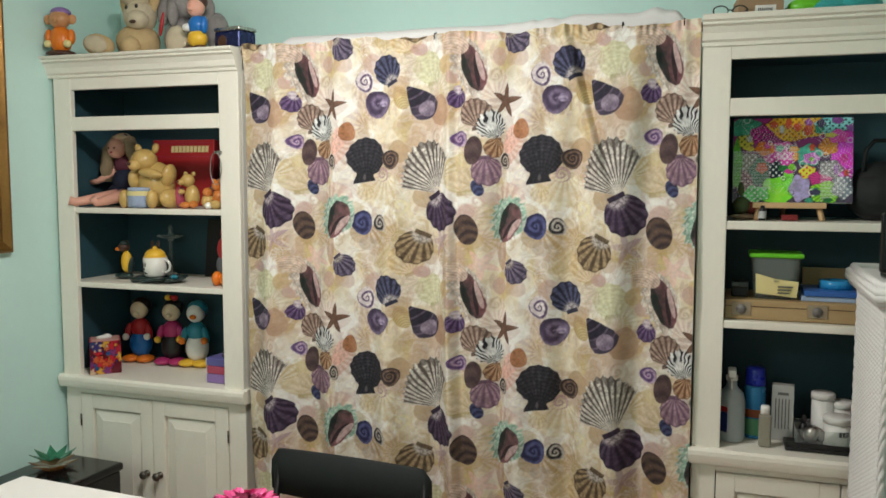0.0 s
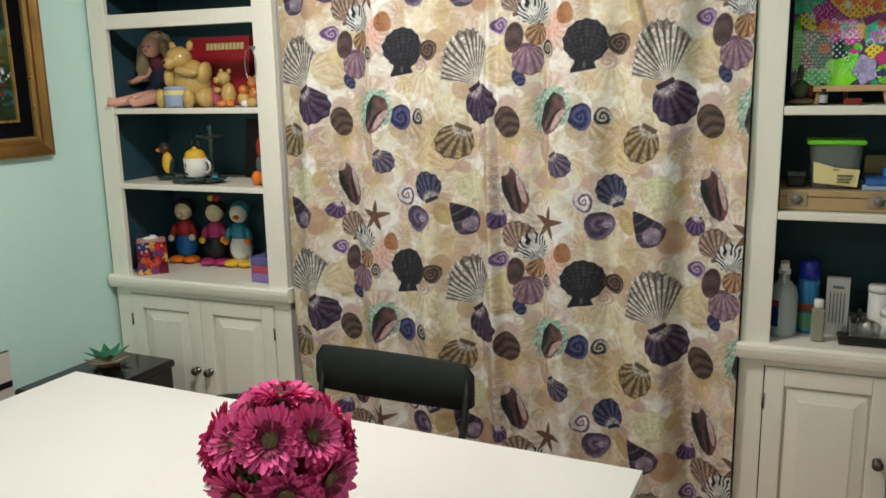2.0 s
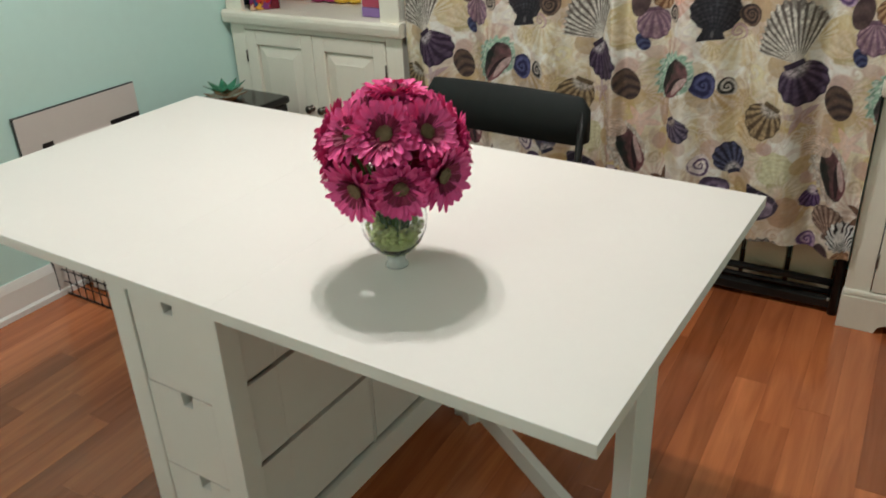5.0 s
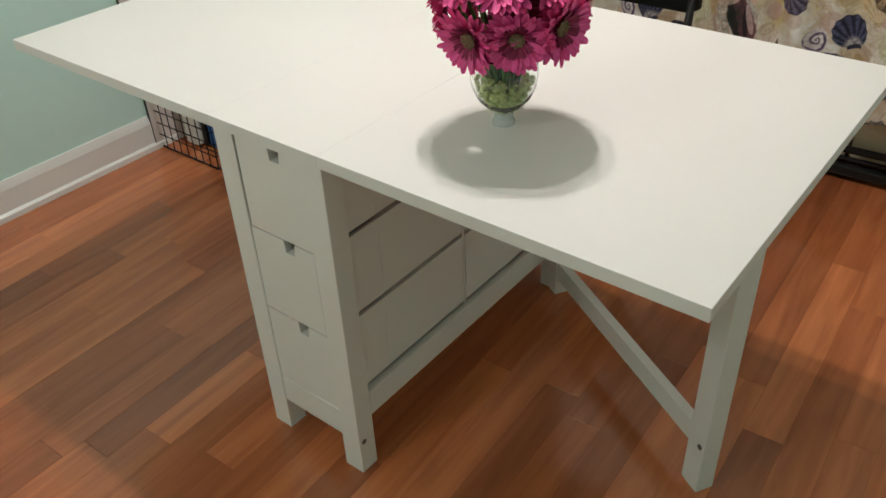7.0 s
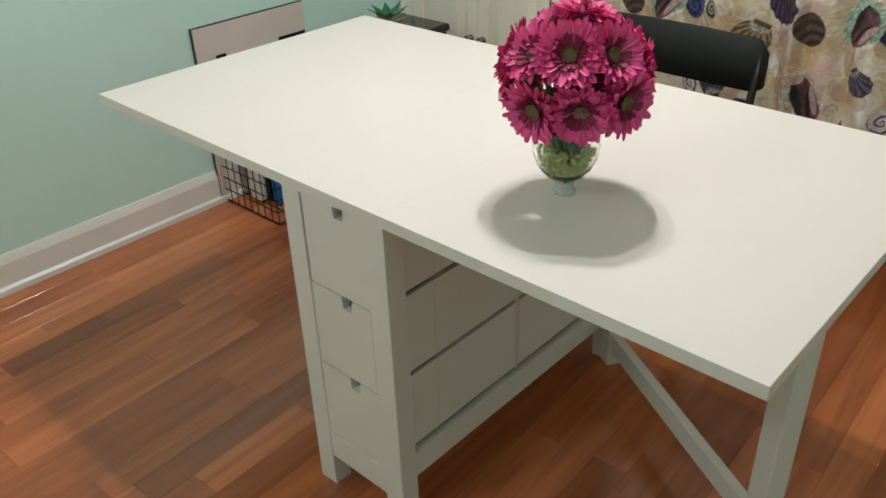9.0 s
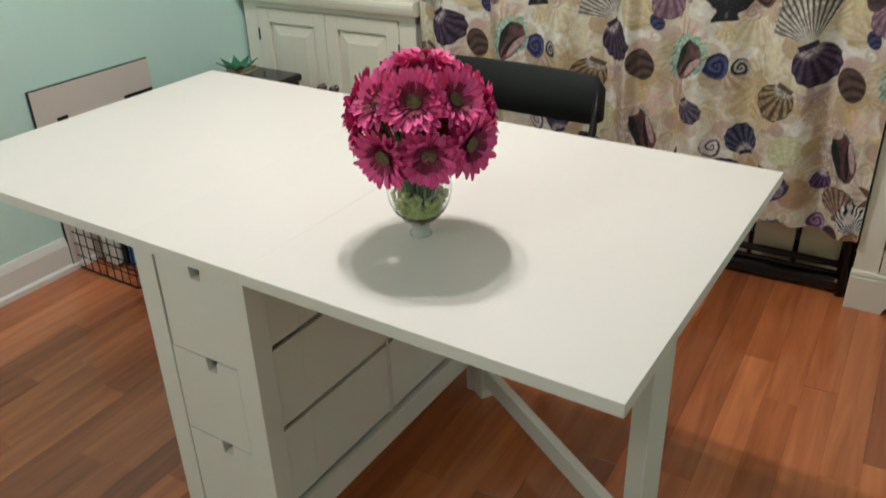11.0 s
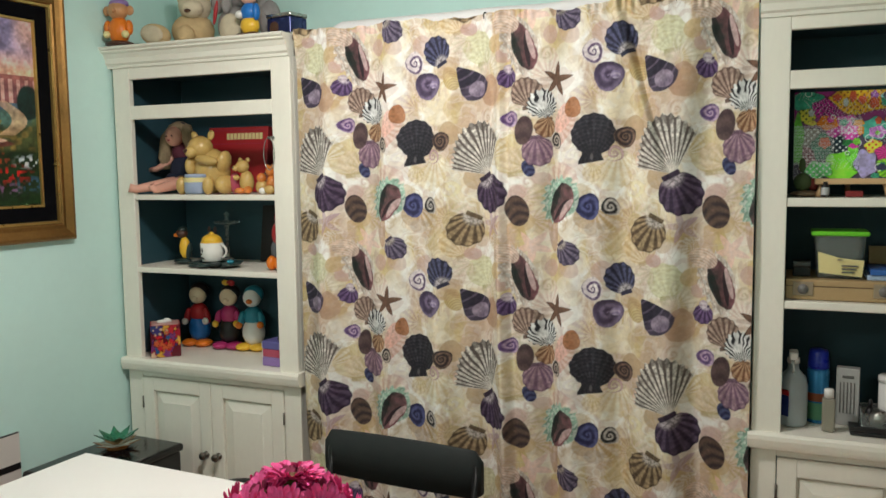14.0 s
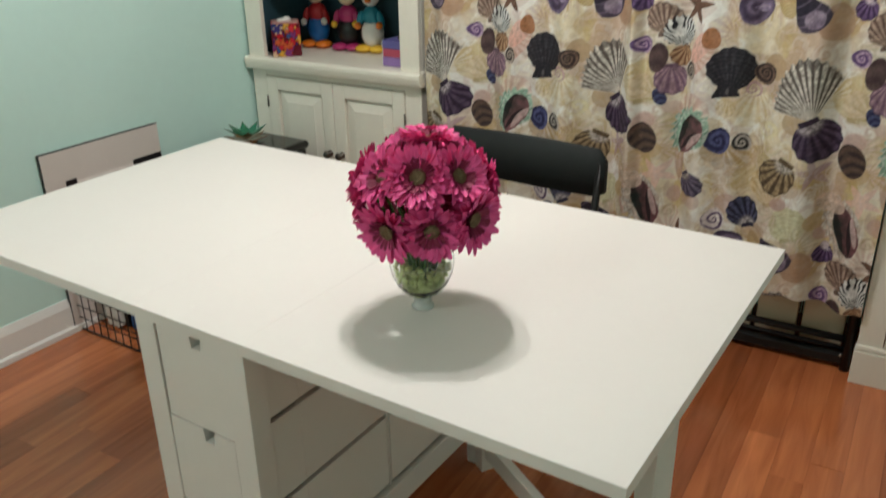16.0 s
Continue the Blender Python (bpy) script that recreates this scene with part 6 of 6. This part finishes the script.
    hues = [(236, 150, 50), (210, 50, 150), (60, 150, 120), (120, 200, 60), (230, 90, 60), (150, 90, 170), (60, 60, 90), (190, 190, 190), (230, 200, 80), (40, 120, 60)]
    for k in range(70):
        cx, cz = r.rand(), r.rand()
        base = hues[r.randint(len(hues))]
        if r.rand() < 0.5:
            blob(cx, cz, 0.02 + 0.035 * r.rand(), 0.025 + 0.04 * r.rand(), base, None, 30 + k, r.randint(6, 12))
        else:
            d = np.hypot((X - cx) * 1.3, Z - cz)
            ring = np.clip(1 - np.abs(d - 0.02 - 0.02 * r.rand()) / 0.006, 0, 1)[..., None]
            C = C * (1 - ring) + srgb(*((235, 235, 240) if r.rand() < 0.6 else (20, 20, 30))) * ring
    dots = (np.sin(X * 210 + 3 * np.sin(Z * 40)) * np.sin(Z * 160 + 3 * np.sin(X * 30)) > 0.80)[..., None]
    C = np.where(dots & (vnoise(X * 6, Z * 6, 70) > 0.45)[..., None], srgb(236, 232, 236), C)
    cell = np.hypot((X * 34 + 0.5 * (np.floor(Z * 26) % 2)) % 1 - 0.5, (Z * 26) % 1 - 0.5)
    zone = ((X < 0.32) & (Z < 0.62) & (Z > 0.15)) | ((X > 0.74) & (Z < 0.46)) | ((X > 0.36) & (X < 0.54) & (Z > 0.5) & (Z < 0.7))
    ring = np.clip(1 - np.abs(cell - 0.30) / 0.12, 0, 1) * zone * (vnoise(X * 5 + 2, Z * 5, 72) > 0.42)
    C = C * (1 - 0.85 * ring[..., None]) + srgb(240, 232, 238) * 0.85 * ring[..., None]
    return np.clip(C * 1.45 * (0.8 + 0.4 * vnoise(X * 60, Z * 50, 71))[..., None], 0.005, 0.88)


art = thing("art_canvas", pose(1.742, 0.135, R1 + 0.050, -9, 0, 3), "small canvas painted with bright coral doodles", "painting")
part("stretcher", box(-0.160, 0.160, 0.0, 0.016, 0, 0.245, 0.001), WHITEV, art)
me = sheet_mesh("painted_face", np.linspace(-0.160, 0.160, 260), np.linspace(0, 0.245, 200), lambda X, Z: (X, -0.001 + 0 * X, Z), lambda X, Z: doodle(X / 0.32 + 0.5, Z / 0.245), PRINT)
ob = new("painted_face", me)
ob.parent = art
es = thing("tabletop_easel", pose(1.735, 0.115, R1, 0, 0, 3), "small pine tabletop easel holding a canvas", "easel")
part("ledge", box(-0.097, 0.097, -0.012, 0.030, 0.034, 0.050, 0.002), PINE, es)
for s in (-1, 1):
    part("front_leg", tube([(s * 0.088, -0.006, 0.0), (s * 0.080, 0.008, 0.0345)], 0.0085, 4), PINE, es)
part("rear_leg", tube([(0, 0.15, 0.0), (0, 0.065, 0.20)], 0.007, 4), PINE, es)
figure("ornament", pose(1.615, 0.13, R1), [(0, 0, 0.008, 0.04, 0.034, 0.009, 0), (-0.008, 0, 0.04, 0.024, 0.022, 0.026, 1), (0.020, 0.01, 0.036, 0.018, 0.018, 0.020, 2), (-0.01, 0.01, 0.08, 0.012, 0.012, 0.03, 1)], [paint("tan_resin", (0.30, 0.20, 0.13), 0.5), paint("moss_resin", (0.08, 0.11, 0.04), 0.7), paint("dull_red_resin", (0.25, 0.04, 0.03), 0.6)], "small mossy resin ornament on a base", "ornament")
sb = thing("paint_tube", pose(1.664, 0.085, R1), "small black and white striped paint bottle", "bottle")
part("bottle", lathe([(0.0, 0.0), (0.010, 0.0), (0.0105, 0.004), (0.0105, 0.030), (0.006, 0.034), (0.006, 0.042), (0.0, 0.042)], 18), INKY, sb)
part("label", lathe([(0.0107, 0.006), (0.0107, 0.026)], 18), paint("grey_print", (0.45, 0.45, 0.45), 0.4), sb)
tagged(part("eraser", box(1.715, 1.758, 0.085, 0.115, R1, R1 + 0.016, 0.003), paint("red_rubber", (0.22, 0.02, 0.02), 0.7)), "dull red rubber block on the shelf", "eraser")
bagb = thing("handbag", pose(1.985, 0.20, R1), "black handbag with a curved handle", "bag")
part("pouch", soft(bmesh.new(), [(0, 0, 0.075, 0.10, 0.06, 0.08, 0), (0, 0, 0.10, 0.085, 0.05, 0.07, 0)]), BLACKPL, bagb)
part("handle", tube([(-0.055 + 0.0, -0.03, 0.14), (-0.05, -0.03, 0.20), (-0.03, -0.03, 0.225), (0.02, -0.03, 0.225), (0.04, -0.03, 0.20), (0.045, -0.03, 0.14)], 0.006, 10), BLACKPL, bagb)

R2 = 1.1235
case = thing("art_case", pose(1.765, 0.150, R2), "long flat tan case with grey latches", "case")
part("body", box(-0.195, 0.265, -0.09, 0.15, 0, 0.056, 0.003), KRAFT, case)
part("seam", box(-0.1955, 0.2655, -0.0908, -0.0895, 0.037, 0.039), BROWN, case)
for x in (-0.150, 0.050, 0.22):
    part("latch", box(x - 0.026, x + 0.026, -0.0935, -0.0905, 0.012, 0.050, 0.004), paint("tan_plastic", (0.30, 0.24, 0.16), 0.4), case)
    part("latch_button", tube([(x, -0.0936, 0.030), (x, -0.096, 0.030)], 0.014, 20), paint("grey_plastic", (0.16, 0.15, 0.14), 0.4), case, "round grey latch button")
tub = thing("plastic_tub", pose(1.706, 0.150, R2 + 0.0565), "clear plastic tub with a lime green lid", "tub")
bm = bmesh.new()
rings = []
for z, hx, hy in ((0.0, 0.055, 0.048), (0.004, 0.057, 0.05), (0.118, 0.068, 0.06), (0.118, 0.066, 0.058), (0.004, 0.0555, 0.0485)):
    ring = []
    for k in range(32):
        a = 2 * math.pi * k / 32
        c, s = math.cos(a), math.sin(a)
        ring.append(bm.verts.new((hx * math.copysign(abs(c) ** 0.45, c), hy * math.copysign(abs(s) ** 0.45, s), z)))
    rings.append(ring)
for r0, r1 in zip(rings, rings[1:]):
    for k in range(32):
        bm.faces.new((r0[k], r0[(k + 1) % 32], r1[(k + 1) % 32], r1[k]))
bm.faces.new(rings[0][::-1])
bm.faces.new(rings[-1])
part("tub_body", bm, CLEARPL, tub)
part("lid", box(-0.073, 0.073, -0.065, 0.065, 0.119, 0.132, 0.005, 3), LIME, tub, "lime green lid")
lab = extrude_profile([(-0.052, 0.022), (0.056, 0.012), (0.060, 0.058), (0.0, 0.064), (-0.055, 0.080)], -0.0625, -0.0610, "y")
lb = part("paper_label", lab, LABELY, tub, "pale yellow paper label")
lb.matrix_local = pose(0, -0.001, 0, 4, 0, 0)
for k in range(3):
    part("text_line", box(0.005, 0.045 - 0.004 * k, -0.0665, -0.0650, 0.041 - 0.009 * k, 0.045 - 0.009 * k), GREYTEXT, lb)
part("hang_slot", box(-0.006, 0.008, -0.0668, -0.0650, 0.058, 0.0605), GREYTEXT, lb)
part("contents", soft(bmesh.new(), [(-0.02, 0, 0.015, 0.03, 0.035, 0.012, 0), (0.02, 0.005, 0.014, 0.03, 0.035, 0.010, 0)]), paint("pale_scraps", (0.40, 0.34, 0.30), 0.7), tub)
pads = [("paper_pad", (1.775, 1.965, 0.09, 0.24, 0.0565, 0.070), paint("pale_blue_cover", (0.40, 0.52, 0.72), 0.35), "pale blue covered paper pad"), ("paper_pad", (1.782, 1.965, 0.085, 0.24, 0.0705, 0.086), paint("bright_blue_cover", (0.04, 0.14, 0.45), 0.3), "glossy blue covered paper pad"), ("tape_roll", None, BLUE, "bright blue tape roll on the pads")]
for nm, q, mtl, txt in pads:
    if q:
        tagged(part(nm, box(q[0], q[1], q[2], q[3], R2 + q[4], R2 + q[5], 0.002), mtl), txt, "paper pad")
    else:
        ob = tagged(part(nm, lathe([(0.022, 0.0), (0.045, 0.0), (0.045, 0.024), (0.022, 0.024), (0.022, 0.0)], 28), paint("sky_blue_plastic", (0.03, 0.30, 0.62), 0.3)), txt, "tape")
        ob.matrix_world = pose(1.872, 0.17, R2 + 0.0865)
dk = thing("storage_case", pose(1.600, 0.16, R2 + 0.0565), "small black case with a clear lid", "case")
part("base", box(-0.012, 0.034, -0.04, 0.04, 0.0, 0.028, 0.003), INKY, dk)
part("lid", box(-0.012, 0.035, -0.041, 0.041, 0.0285, 0.042, 0.003), paint("smoky_plastic", (0.10, 0.11, 0.11), 0.25), dk, "smoky clear lid")
tagged(part("cardboard_sheet", box(1.79, 2.05, 0.26, 0.275, R2 + 0.057, R2 + 0.135, 0.001), KRAFT), "tan cardboard sheet standing on the case", "cardboard")

R3 = 0.7535
spray = thing("spray_bottle", pose(1.597, 0.115, R3), "milky spray bottle with red and blue label", "bottle")
part("bottle", lathe([(0.0, 0.0), (0.036, 0.0), (0.040, 0.006), (0.040, 0.115), (0.034, 0.140), (0.016, 0.160), (0.014, 0.178), (0.0, 0.178)], 28), BOTTLE, spray)
lb = part("label", box(-0.018, 0.018, -0.0412, -0.0385, 0.030, 0.090, 0.001), paint("navy_label", (0.02, 0.04, 0.18), 0.35), spray)
lb.matrix_local = pose(0, 0, 0, 0, 0, -38)
lb = part("label_band", box(-0.018, 0.018, -0.0414, -0.0385, 0.0905, 0.106, 0.001), RED, spray, "red label band")
lb.matrix_local = pose(0, 0, 0, 0, 0, -38)
hd = box(-0.012, 0.012, -0.034, 0.020, 0.192, 0.214, 0.004)
part("trigger_head", hd, WHITEV, spray)
part("collar", lathe([(0.0, 0.1785), (0.017, 0.1785), (0.017, 0.192), (0.0, 0.192)], 20), WHITEV, spray)
part("trigger", tube([(0, -0.022, 0.192), (0, -0.032, 0.172), (0, -0.028, 0.155)], 0.004, 8), WHITEV, spray)
aer = thing("aerosol_can", pose(1.664, 0.165, R3), "blue aerosol can with a blue cap", "can")
part("can", lathe([(0.0, 0.0), (0.029, 0.0), (0.030, 0.004), (0.030, 0.150), (0.026, 0.158), (0.0, 0.158)], 28), paint("sky_blue_tin", (0.04, 0.24, 0.50), 0.25, metal=0.3), aer)
part("lower_print", lathe([(0.0304, 0.010), (0.0304, 0.060)], 28), paint("green_print", (0.10, 0.30, 0.16), 0.3), aer, "green printed band")
part("middle_print", lathe([(0.0304, 0.064), (0.0304, 0.088)], 28), paint("rust_print", (0.25, 0.07, 0.03), 0.3), aer, "rust printed band")
part("cap", lathe([(0.0, 0.1585), (0.029, 0.1585), (0.029, 0.168), (0.026, 0.205), (0.022, 0.212), (0.0, 0.212)], 28), paint("deep_blue_plastic", (0.015, 0.03, 0.38), 0.3), aer, "deep blue cap")
sm = thing("small_bottle", pose(1.690, 0.075, R3), "small clear bottle with a white cap", "bottle")
part("bottle", box(-0.017, 0.017, -0.013, 0.013, 0, 0.095, 0.006, 3), mat("cloudy_bottle", (0.40, 0.38, 0.30), 0.2, vary=0.05, transmission=0.3), sm)
part("cap", lathe([(0.0, 0.0955), (0.013, 0.0955), (0.013, 0.117), (0.011, 0.120), (0.0, 0.120)], 20), WHITEV, sm, "white screw cap")
cb = thing("carton", pose(1.742, 0.165, R3, 0, 0, -6), "tall pale grey printed carton", "carton")
part("box", box(-0.030, 0.030, -0.016, 0.016, 0, 0.165, 0.001), GREYBOX, cb)
for k in range(5):
    part("text_line", box(-0.020 + 0.009 * k, -0.017 + 0.009 * k, -0.0178, -0.0162, 0.035, 0.125), GREYTEXT, cb)
part("title_bar", box(-0.014, 0.016, -0.0178, -0.0162, 0.136, 0.144), GREYTEXT, cb)
tray = thing("supply_tray", pose(1.842, 0.120, R3), "black tray with clear plastic bins", "tray")
part("base", box(-0.098, 0.098, -0.065, 0.075, 0.0, 0.012, 0.004), INKY, tray)
for q in ((-0.098, 0.098, -0.065, -0.060), (-0.098, 0.098, 0.070, 0.075)):
    part("rim", box(q[0], q[1], q[2], q[3], 0.0125, 0.026, 0.002), INKY, tray)
for q in ((-0.070, 0.092, -0.055, -0.052), (-0.070, 0.092, 0.060, 0.063), (-0.070, -0.067, -0.0515, 0.0595), (0.089, 0.092, -0.0515, 0.0595)):
    part("bin_wall", box(q[0], q[1], q[2], q[3], 0.0125, 0.062, 0.001), CLEARPL, tray)
jar = thing("paint_jar", pose(1.885, 0.105, R3 + 0.0125), "white plastic paint jar with lettering", "jar")
part("jar", lathe([(0.0, 0.0), (0.036, 0.0), (0.037, 0.004), (0.037, 0.068), (0.0, 0.068)], 32), WHITEV, jar)
part("lid", lathe([(0.0, 0.0685), (0.040, 0.0685), (0.040, 0.084), (0.038, 0.087), (0.0, 0.087)], 32), WHITEV, jar)
for k in range(3):
    ob = part("letter_bar", box(-0.004, 0.004, -0.0385, -0.0372, 0.036, 0.050), INKY, jar)
    ob.matrix_local = pose(0, 0, 0, 0, 0, 4 + 15 * k)
for q, h, txt in (((1.852, 0.180), 0.135, "tall white plastic jar"), ((1.905, 0.185), 0.112, "white plastic jar behind the tray")):
    j2 = thing("paint_jar", pose(*q, R3 + 0.0125), txt, "jar")
    part("jar", lathe([(0.0, 0.0), (0.030, 0.0), (0.031, 0.004), (0.031, h - 0.02), (0.0, h - 0.02)], 28), WHITEV, j2)
    part("lid", lathe([(0.0, h - 0.0195), (0.033, h - 0.0195), (0.033, h - 0.003), (0.030, h), (0.0, h)], 28), WHITEV, j2)
cup = tagged(part("measuring_cup", tube([(0, 0, 0), (0, 0.03, 0.0)], 0.026, 24), STEEL), "steel measuring cup lying in the bin", "cup")
cup.matrix_world = pose(1.828, 0.085, R3 + 0.0395, 0, 0, 20)
vial = figure("ink_bottle", pose(1.800, 0.155, R3 + 0.0125), [(0, 0, 0.022, 0.014, 0.014, 0.024, 0), (0, 0, 0.055, 0.007, 0.007, 0.014, 0)], [INKY], "small black ink bottle in the bin", "bottle")
redj = thing("red_canister", pose(1.975, 0.17, R3), "dark red canister at the shelf end", "canister")
part("can", lathe([(0.0, 0.0), (0.033, 0.0), (0.034, 0.004), (0.034, 0.165), (0.0, 0.168)], 28), paint("dark_red_tin", (0.16, 0.008, 0.012), 0.3), redj)

# ---- on top of the right cabinet ----
RT = 1.9705
pk = thing("parcel", pose(1.640, 0.12, RT, 0, 0, 6), "brown cardboard parcel with a white label", "box")
part("box", box(-0.065, 0.055, -0.05, 0.07, 0, 0.060, 0.002), CARDBOARD, pk)
part("label", box(-0.020, 0.035, -0.0516, -0.0503, 0.008, 0.034), WHITEV, pk)
for k in range(8):
    part("code_bar", box(-0.012 + 0.005 * k, -0.0098 + 0.005 * k, -0.0528, -0.0518, 0.012, 0.026), INKY, pk)
figure("plastic_bag", pose(1.80, 0.14, RT), [(0, 0, 0.025, 0.10, 0.06, 0.028, 0), (0.07, 0.01, 0.03, 0.09, 0.06, 0.034, 0), (-0.04, -0.03, 0.03, 0.05, 0.03, 0.026, 1)], [TEALBAG, LIME], "crumpled teal and green plastic bag", "bag")
gl = thing("spectacles", pose(1.560, 0.045, RT, 0, 0, 10), "folded wire spectacles on the cabinet", "spectacles")
for s in (-1, 1):
    part("rim", tube([(s * 0.026 + 0.020 * math.cos(k * math.pi / 10), -0.004, 0.018 + 0.014 * math.sin(k * math.pi / 10)) for k in range(20)], 0.0018, 6, closed=True), INKY, gl)
    part("temple", tube([(s * 0.046, -0.004, 0.022), (s * 0.03, 0.05, 0.006)], 0.0016, 6), INKY, gl)
part("bridge", tube([(-0.006, -0.004, 0.020), (0.006, -0.004, 0.020)], 0.0016, 6), INKY, gl)

# ---- white wicker chest beside the right cabinet ----
wk = thing("wicker_chest", pose(1.892, -0.46, -0.0, 0, 0, 0), "white painted wicker chest of drawers", "chest")
part("carcass", box(0.012, 0.47, 0.012, 0.42, 0.03, 1.245, 0.004), WICKER, wk)


def weave(X, Z):
    h = np.sin(Z * 2 * np.pi / 0.011) * 0.0016 + 0.0022 * np.sin(X * 2 * np.pi / 0.024 + np.pi * np.floor(Z / 0.0055)) * np.abs(np.sin(Z * np.pi / 0.0055))
    return h


for nm, z0, z1 in (("drawer", 0.08, 0.46), ("drawer", 0.475, 0.855), ("drawer", 0.87, 1.215)):
    me = sheet_mesh(nm, np.arange(0.03, 0.45, 0.0028), np.arange(z0, z1, 0.0022), lambda X, Z: (X, 0.004 - weave(X, Z), Z), lambda X, Z: np.ones(X.shape + (3,)) * 0.8, WICKER)
    dw = new(nm, me)
    dw.parent = wk
    part("knob", ball(0.050, -0.022, (z0 + z1) / 2 + 0.02, 0.024, 0.022, 0.024), WICKER, dw, "round white wooden knob")
me = sheet_mesh("side_weave", np.arange(0.02, 0.41, 0.0035), np.arange(0.05, 1.235, 0.0025), lambda Y, Z: (0.006 - weave(Y, Z), Y, Z), lambda X, Z: np.ones(X.shape + (3,)) * 0.8, WICKER)
ob = new("side_weave", me)
ob.parent = wk
for x, y in ((0.012, 0.006), (0.462, 0.006), (0.012, 0.41), (0.462, 0.41)):
    bm = bmesh.new()
    for ph in (0, 2.09, 4.19):
        tube([(x + 0.0042 * math.cos(k * 0.9 + ph), y + 0.0042 * math.sin(k * 0.9 + ph), 0.0 + 1.245 * k / 90) for k in range(91)], 0.0048, 6, bm)
    part("braided_post", bm, WICKER, wk)
bm = bmesh.new()
for k in range(4):
    zc, off = 1.258 + 0.012 * k, 0.016 * math.sin((k + 0.6) / 4 * math.pi)
    pts = [(-off, -off), (0.47 + off, -off), (0.47 + off, 0.42 + off), (-off, 0.42 + off)]
    tube([(p[0], p[1], zc) for p in pts], 0.011, 8, bm, closed=True)
part("rolled_rim", bm, WICKER, wk)
part("top", box(-0.004, 0.474, -0.004, 0.424, 1.2455, 1.292, 0.008), WICKER, wk)
blk = thing("makeup_mirror", pose(1.980, -0.285, 1.2925, 0, 0, 10), "black framed tabletop mirror on the wicker chest", "mirror")
part("base", box(-0.06, 0.06, -0.04, 0.04, 0, 0.014, 0.006, 3), BLACKGLOSS, blk)
part("frame", box(-0.075, 0.075, -0.008, 0.008, 0.0145, 0.155, 0.007, 3), BLACKGLOSS, blk)
part("glass", box(-0.062, 0.062, -0.0095, -0.0085, 0.028, 0.142), mat("mirror_silver", (0.85, 0.88, 0.90), 0.03, metal=1.0, vary=0), blk)

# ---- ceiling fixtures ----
# emissive material, used only on the added fill light
GLOW = mat("fill_glow", (1.0, 0.90, 0.77), 0.4, vary=0, emit=3.0)
fx = thing("ceiling_light", pose(0.45, -0.86, 0), "three bulb ceiling light over the table", "ceiling light")
part("canopy", lathe([(0.0, 2.449), (0.09, 2.449), (0.085, 2.43), (0.03, 2.415), (0.0, 2.413)], 28), STEEL, fx)
for bx, by in BULBS:
    x, y = bx - 0.45, by + 0.86
    part("arm", tube([(0, 0, 2.42), (x * 0.5, y * 0.5, 2.40), (x, y, 2.385)], 0.008, 10), STEEL, fx)
    part("shade", lathe([(0.018, 2.385), (0.045, 2.37), (0.062, 2.33), (0.066, 2.300), (0.063, 2.300), (0.058, 2.33), (0.040, 2.366), (0.0, 2.372)], 24), WHITEV, fx).location = (x, y, 0)
    part("socket", lathe([(0.0, 2.371), (0.014, 2.370), (0.014, 2.352), (0.0, 2.352)], 16), STEEL, fx).location = (x, y, 0)
# invented body for the added fill lamp, out of view
f2 = thing("ceiling_light", pose(0.20, -3.25, 0), "unseen fill light added in the room's other half", "ceiling light")
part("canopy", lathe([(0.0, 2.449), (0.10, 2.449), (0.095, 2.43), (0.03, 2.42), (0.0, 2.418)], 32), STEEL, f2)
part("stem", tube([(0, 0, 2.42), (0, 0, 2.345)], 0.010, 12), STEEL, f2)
part("shade", lathe([(0.020, 2.350), (0.080, 2.344), (0.105, 2.335), (0.102, 2.331), (0.0, 2.340)], 32), GLOW, f2, "glowing dish of the added fill light")


# ---- floor boards ----
structure("floor", box(-1.2, 2.75, -3.8, 0.5, -0.06, -0.004), DARKGAP, "reddish brown hardwood floor", "floor")
floor_ob = bpy.data.objects["floor"]
PLANK_W = 0.083
PLANKS = {}


def floor_board(length):
    """The mesh of a board of that length, made once."""
    if length not in PLANKS:
        bm = bmesh.new()
        hw, hl, c = PLANK_W / 2 - 0.0001, length / 2 - 0.0002, 0.0004
        lo = [bm.verts.new((x, y, -0.014)) for x, y in ((-hw, -hl), (hw, -hl), (hw, hl), (-hw, hl))]
        md = [bm.verts.new((x, y, -c)) for x, y in ((-hw, -hl), (hw, -hl), (hw, hl), (-hw, hl))]
        hi = [bm.verts.new((x, y, 0)) for x, y in ((-hw + c, -hl + c), (hw - c, -hl + c), (hw - c, hl - c), (-hw + c, hl - c))]
        for a, b in ((lo, md), (md, hi)):
            for k in range(4):
                bm.faces.new((a[k], a[(k + 1) % 4], b[(k + 1) % 4], b[k]))
        bm.faces.new(hi)
        PLANKS[length] = finish(bm, "floor_board", FLOORWOOD)
    return PLANKS[length]


rng = random.Random(4)
x = -1.0
while x < 2.62:
    y = -3.69 - rng.random() * 0.7
    while y < 0.35:
        length = rng.choice((0.30, 0.42, 0.55, 0.70, 0.9, 1.15))
        lo, hi = max(y, -3.69), min(y + length, 0.395)
        if hi - lo > 0.02:
            ob = new("floor_board", floor_board(round(hi - lo, 2)))
            ob.parent = floor_ob
            ob.matrix_local = pose(x, (lo + hi) / 2, -0.0002 - rng.random() * 0.0005)
        y += length
    x += PLANK_W
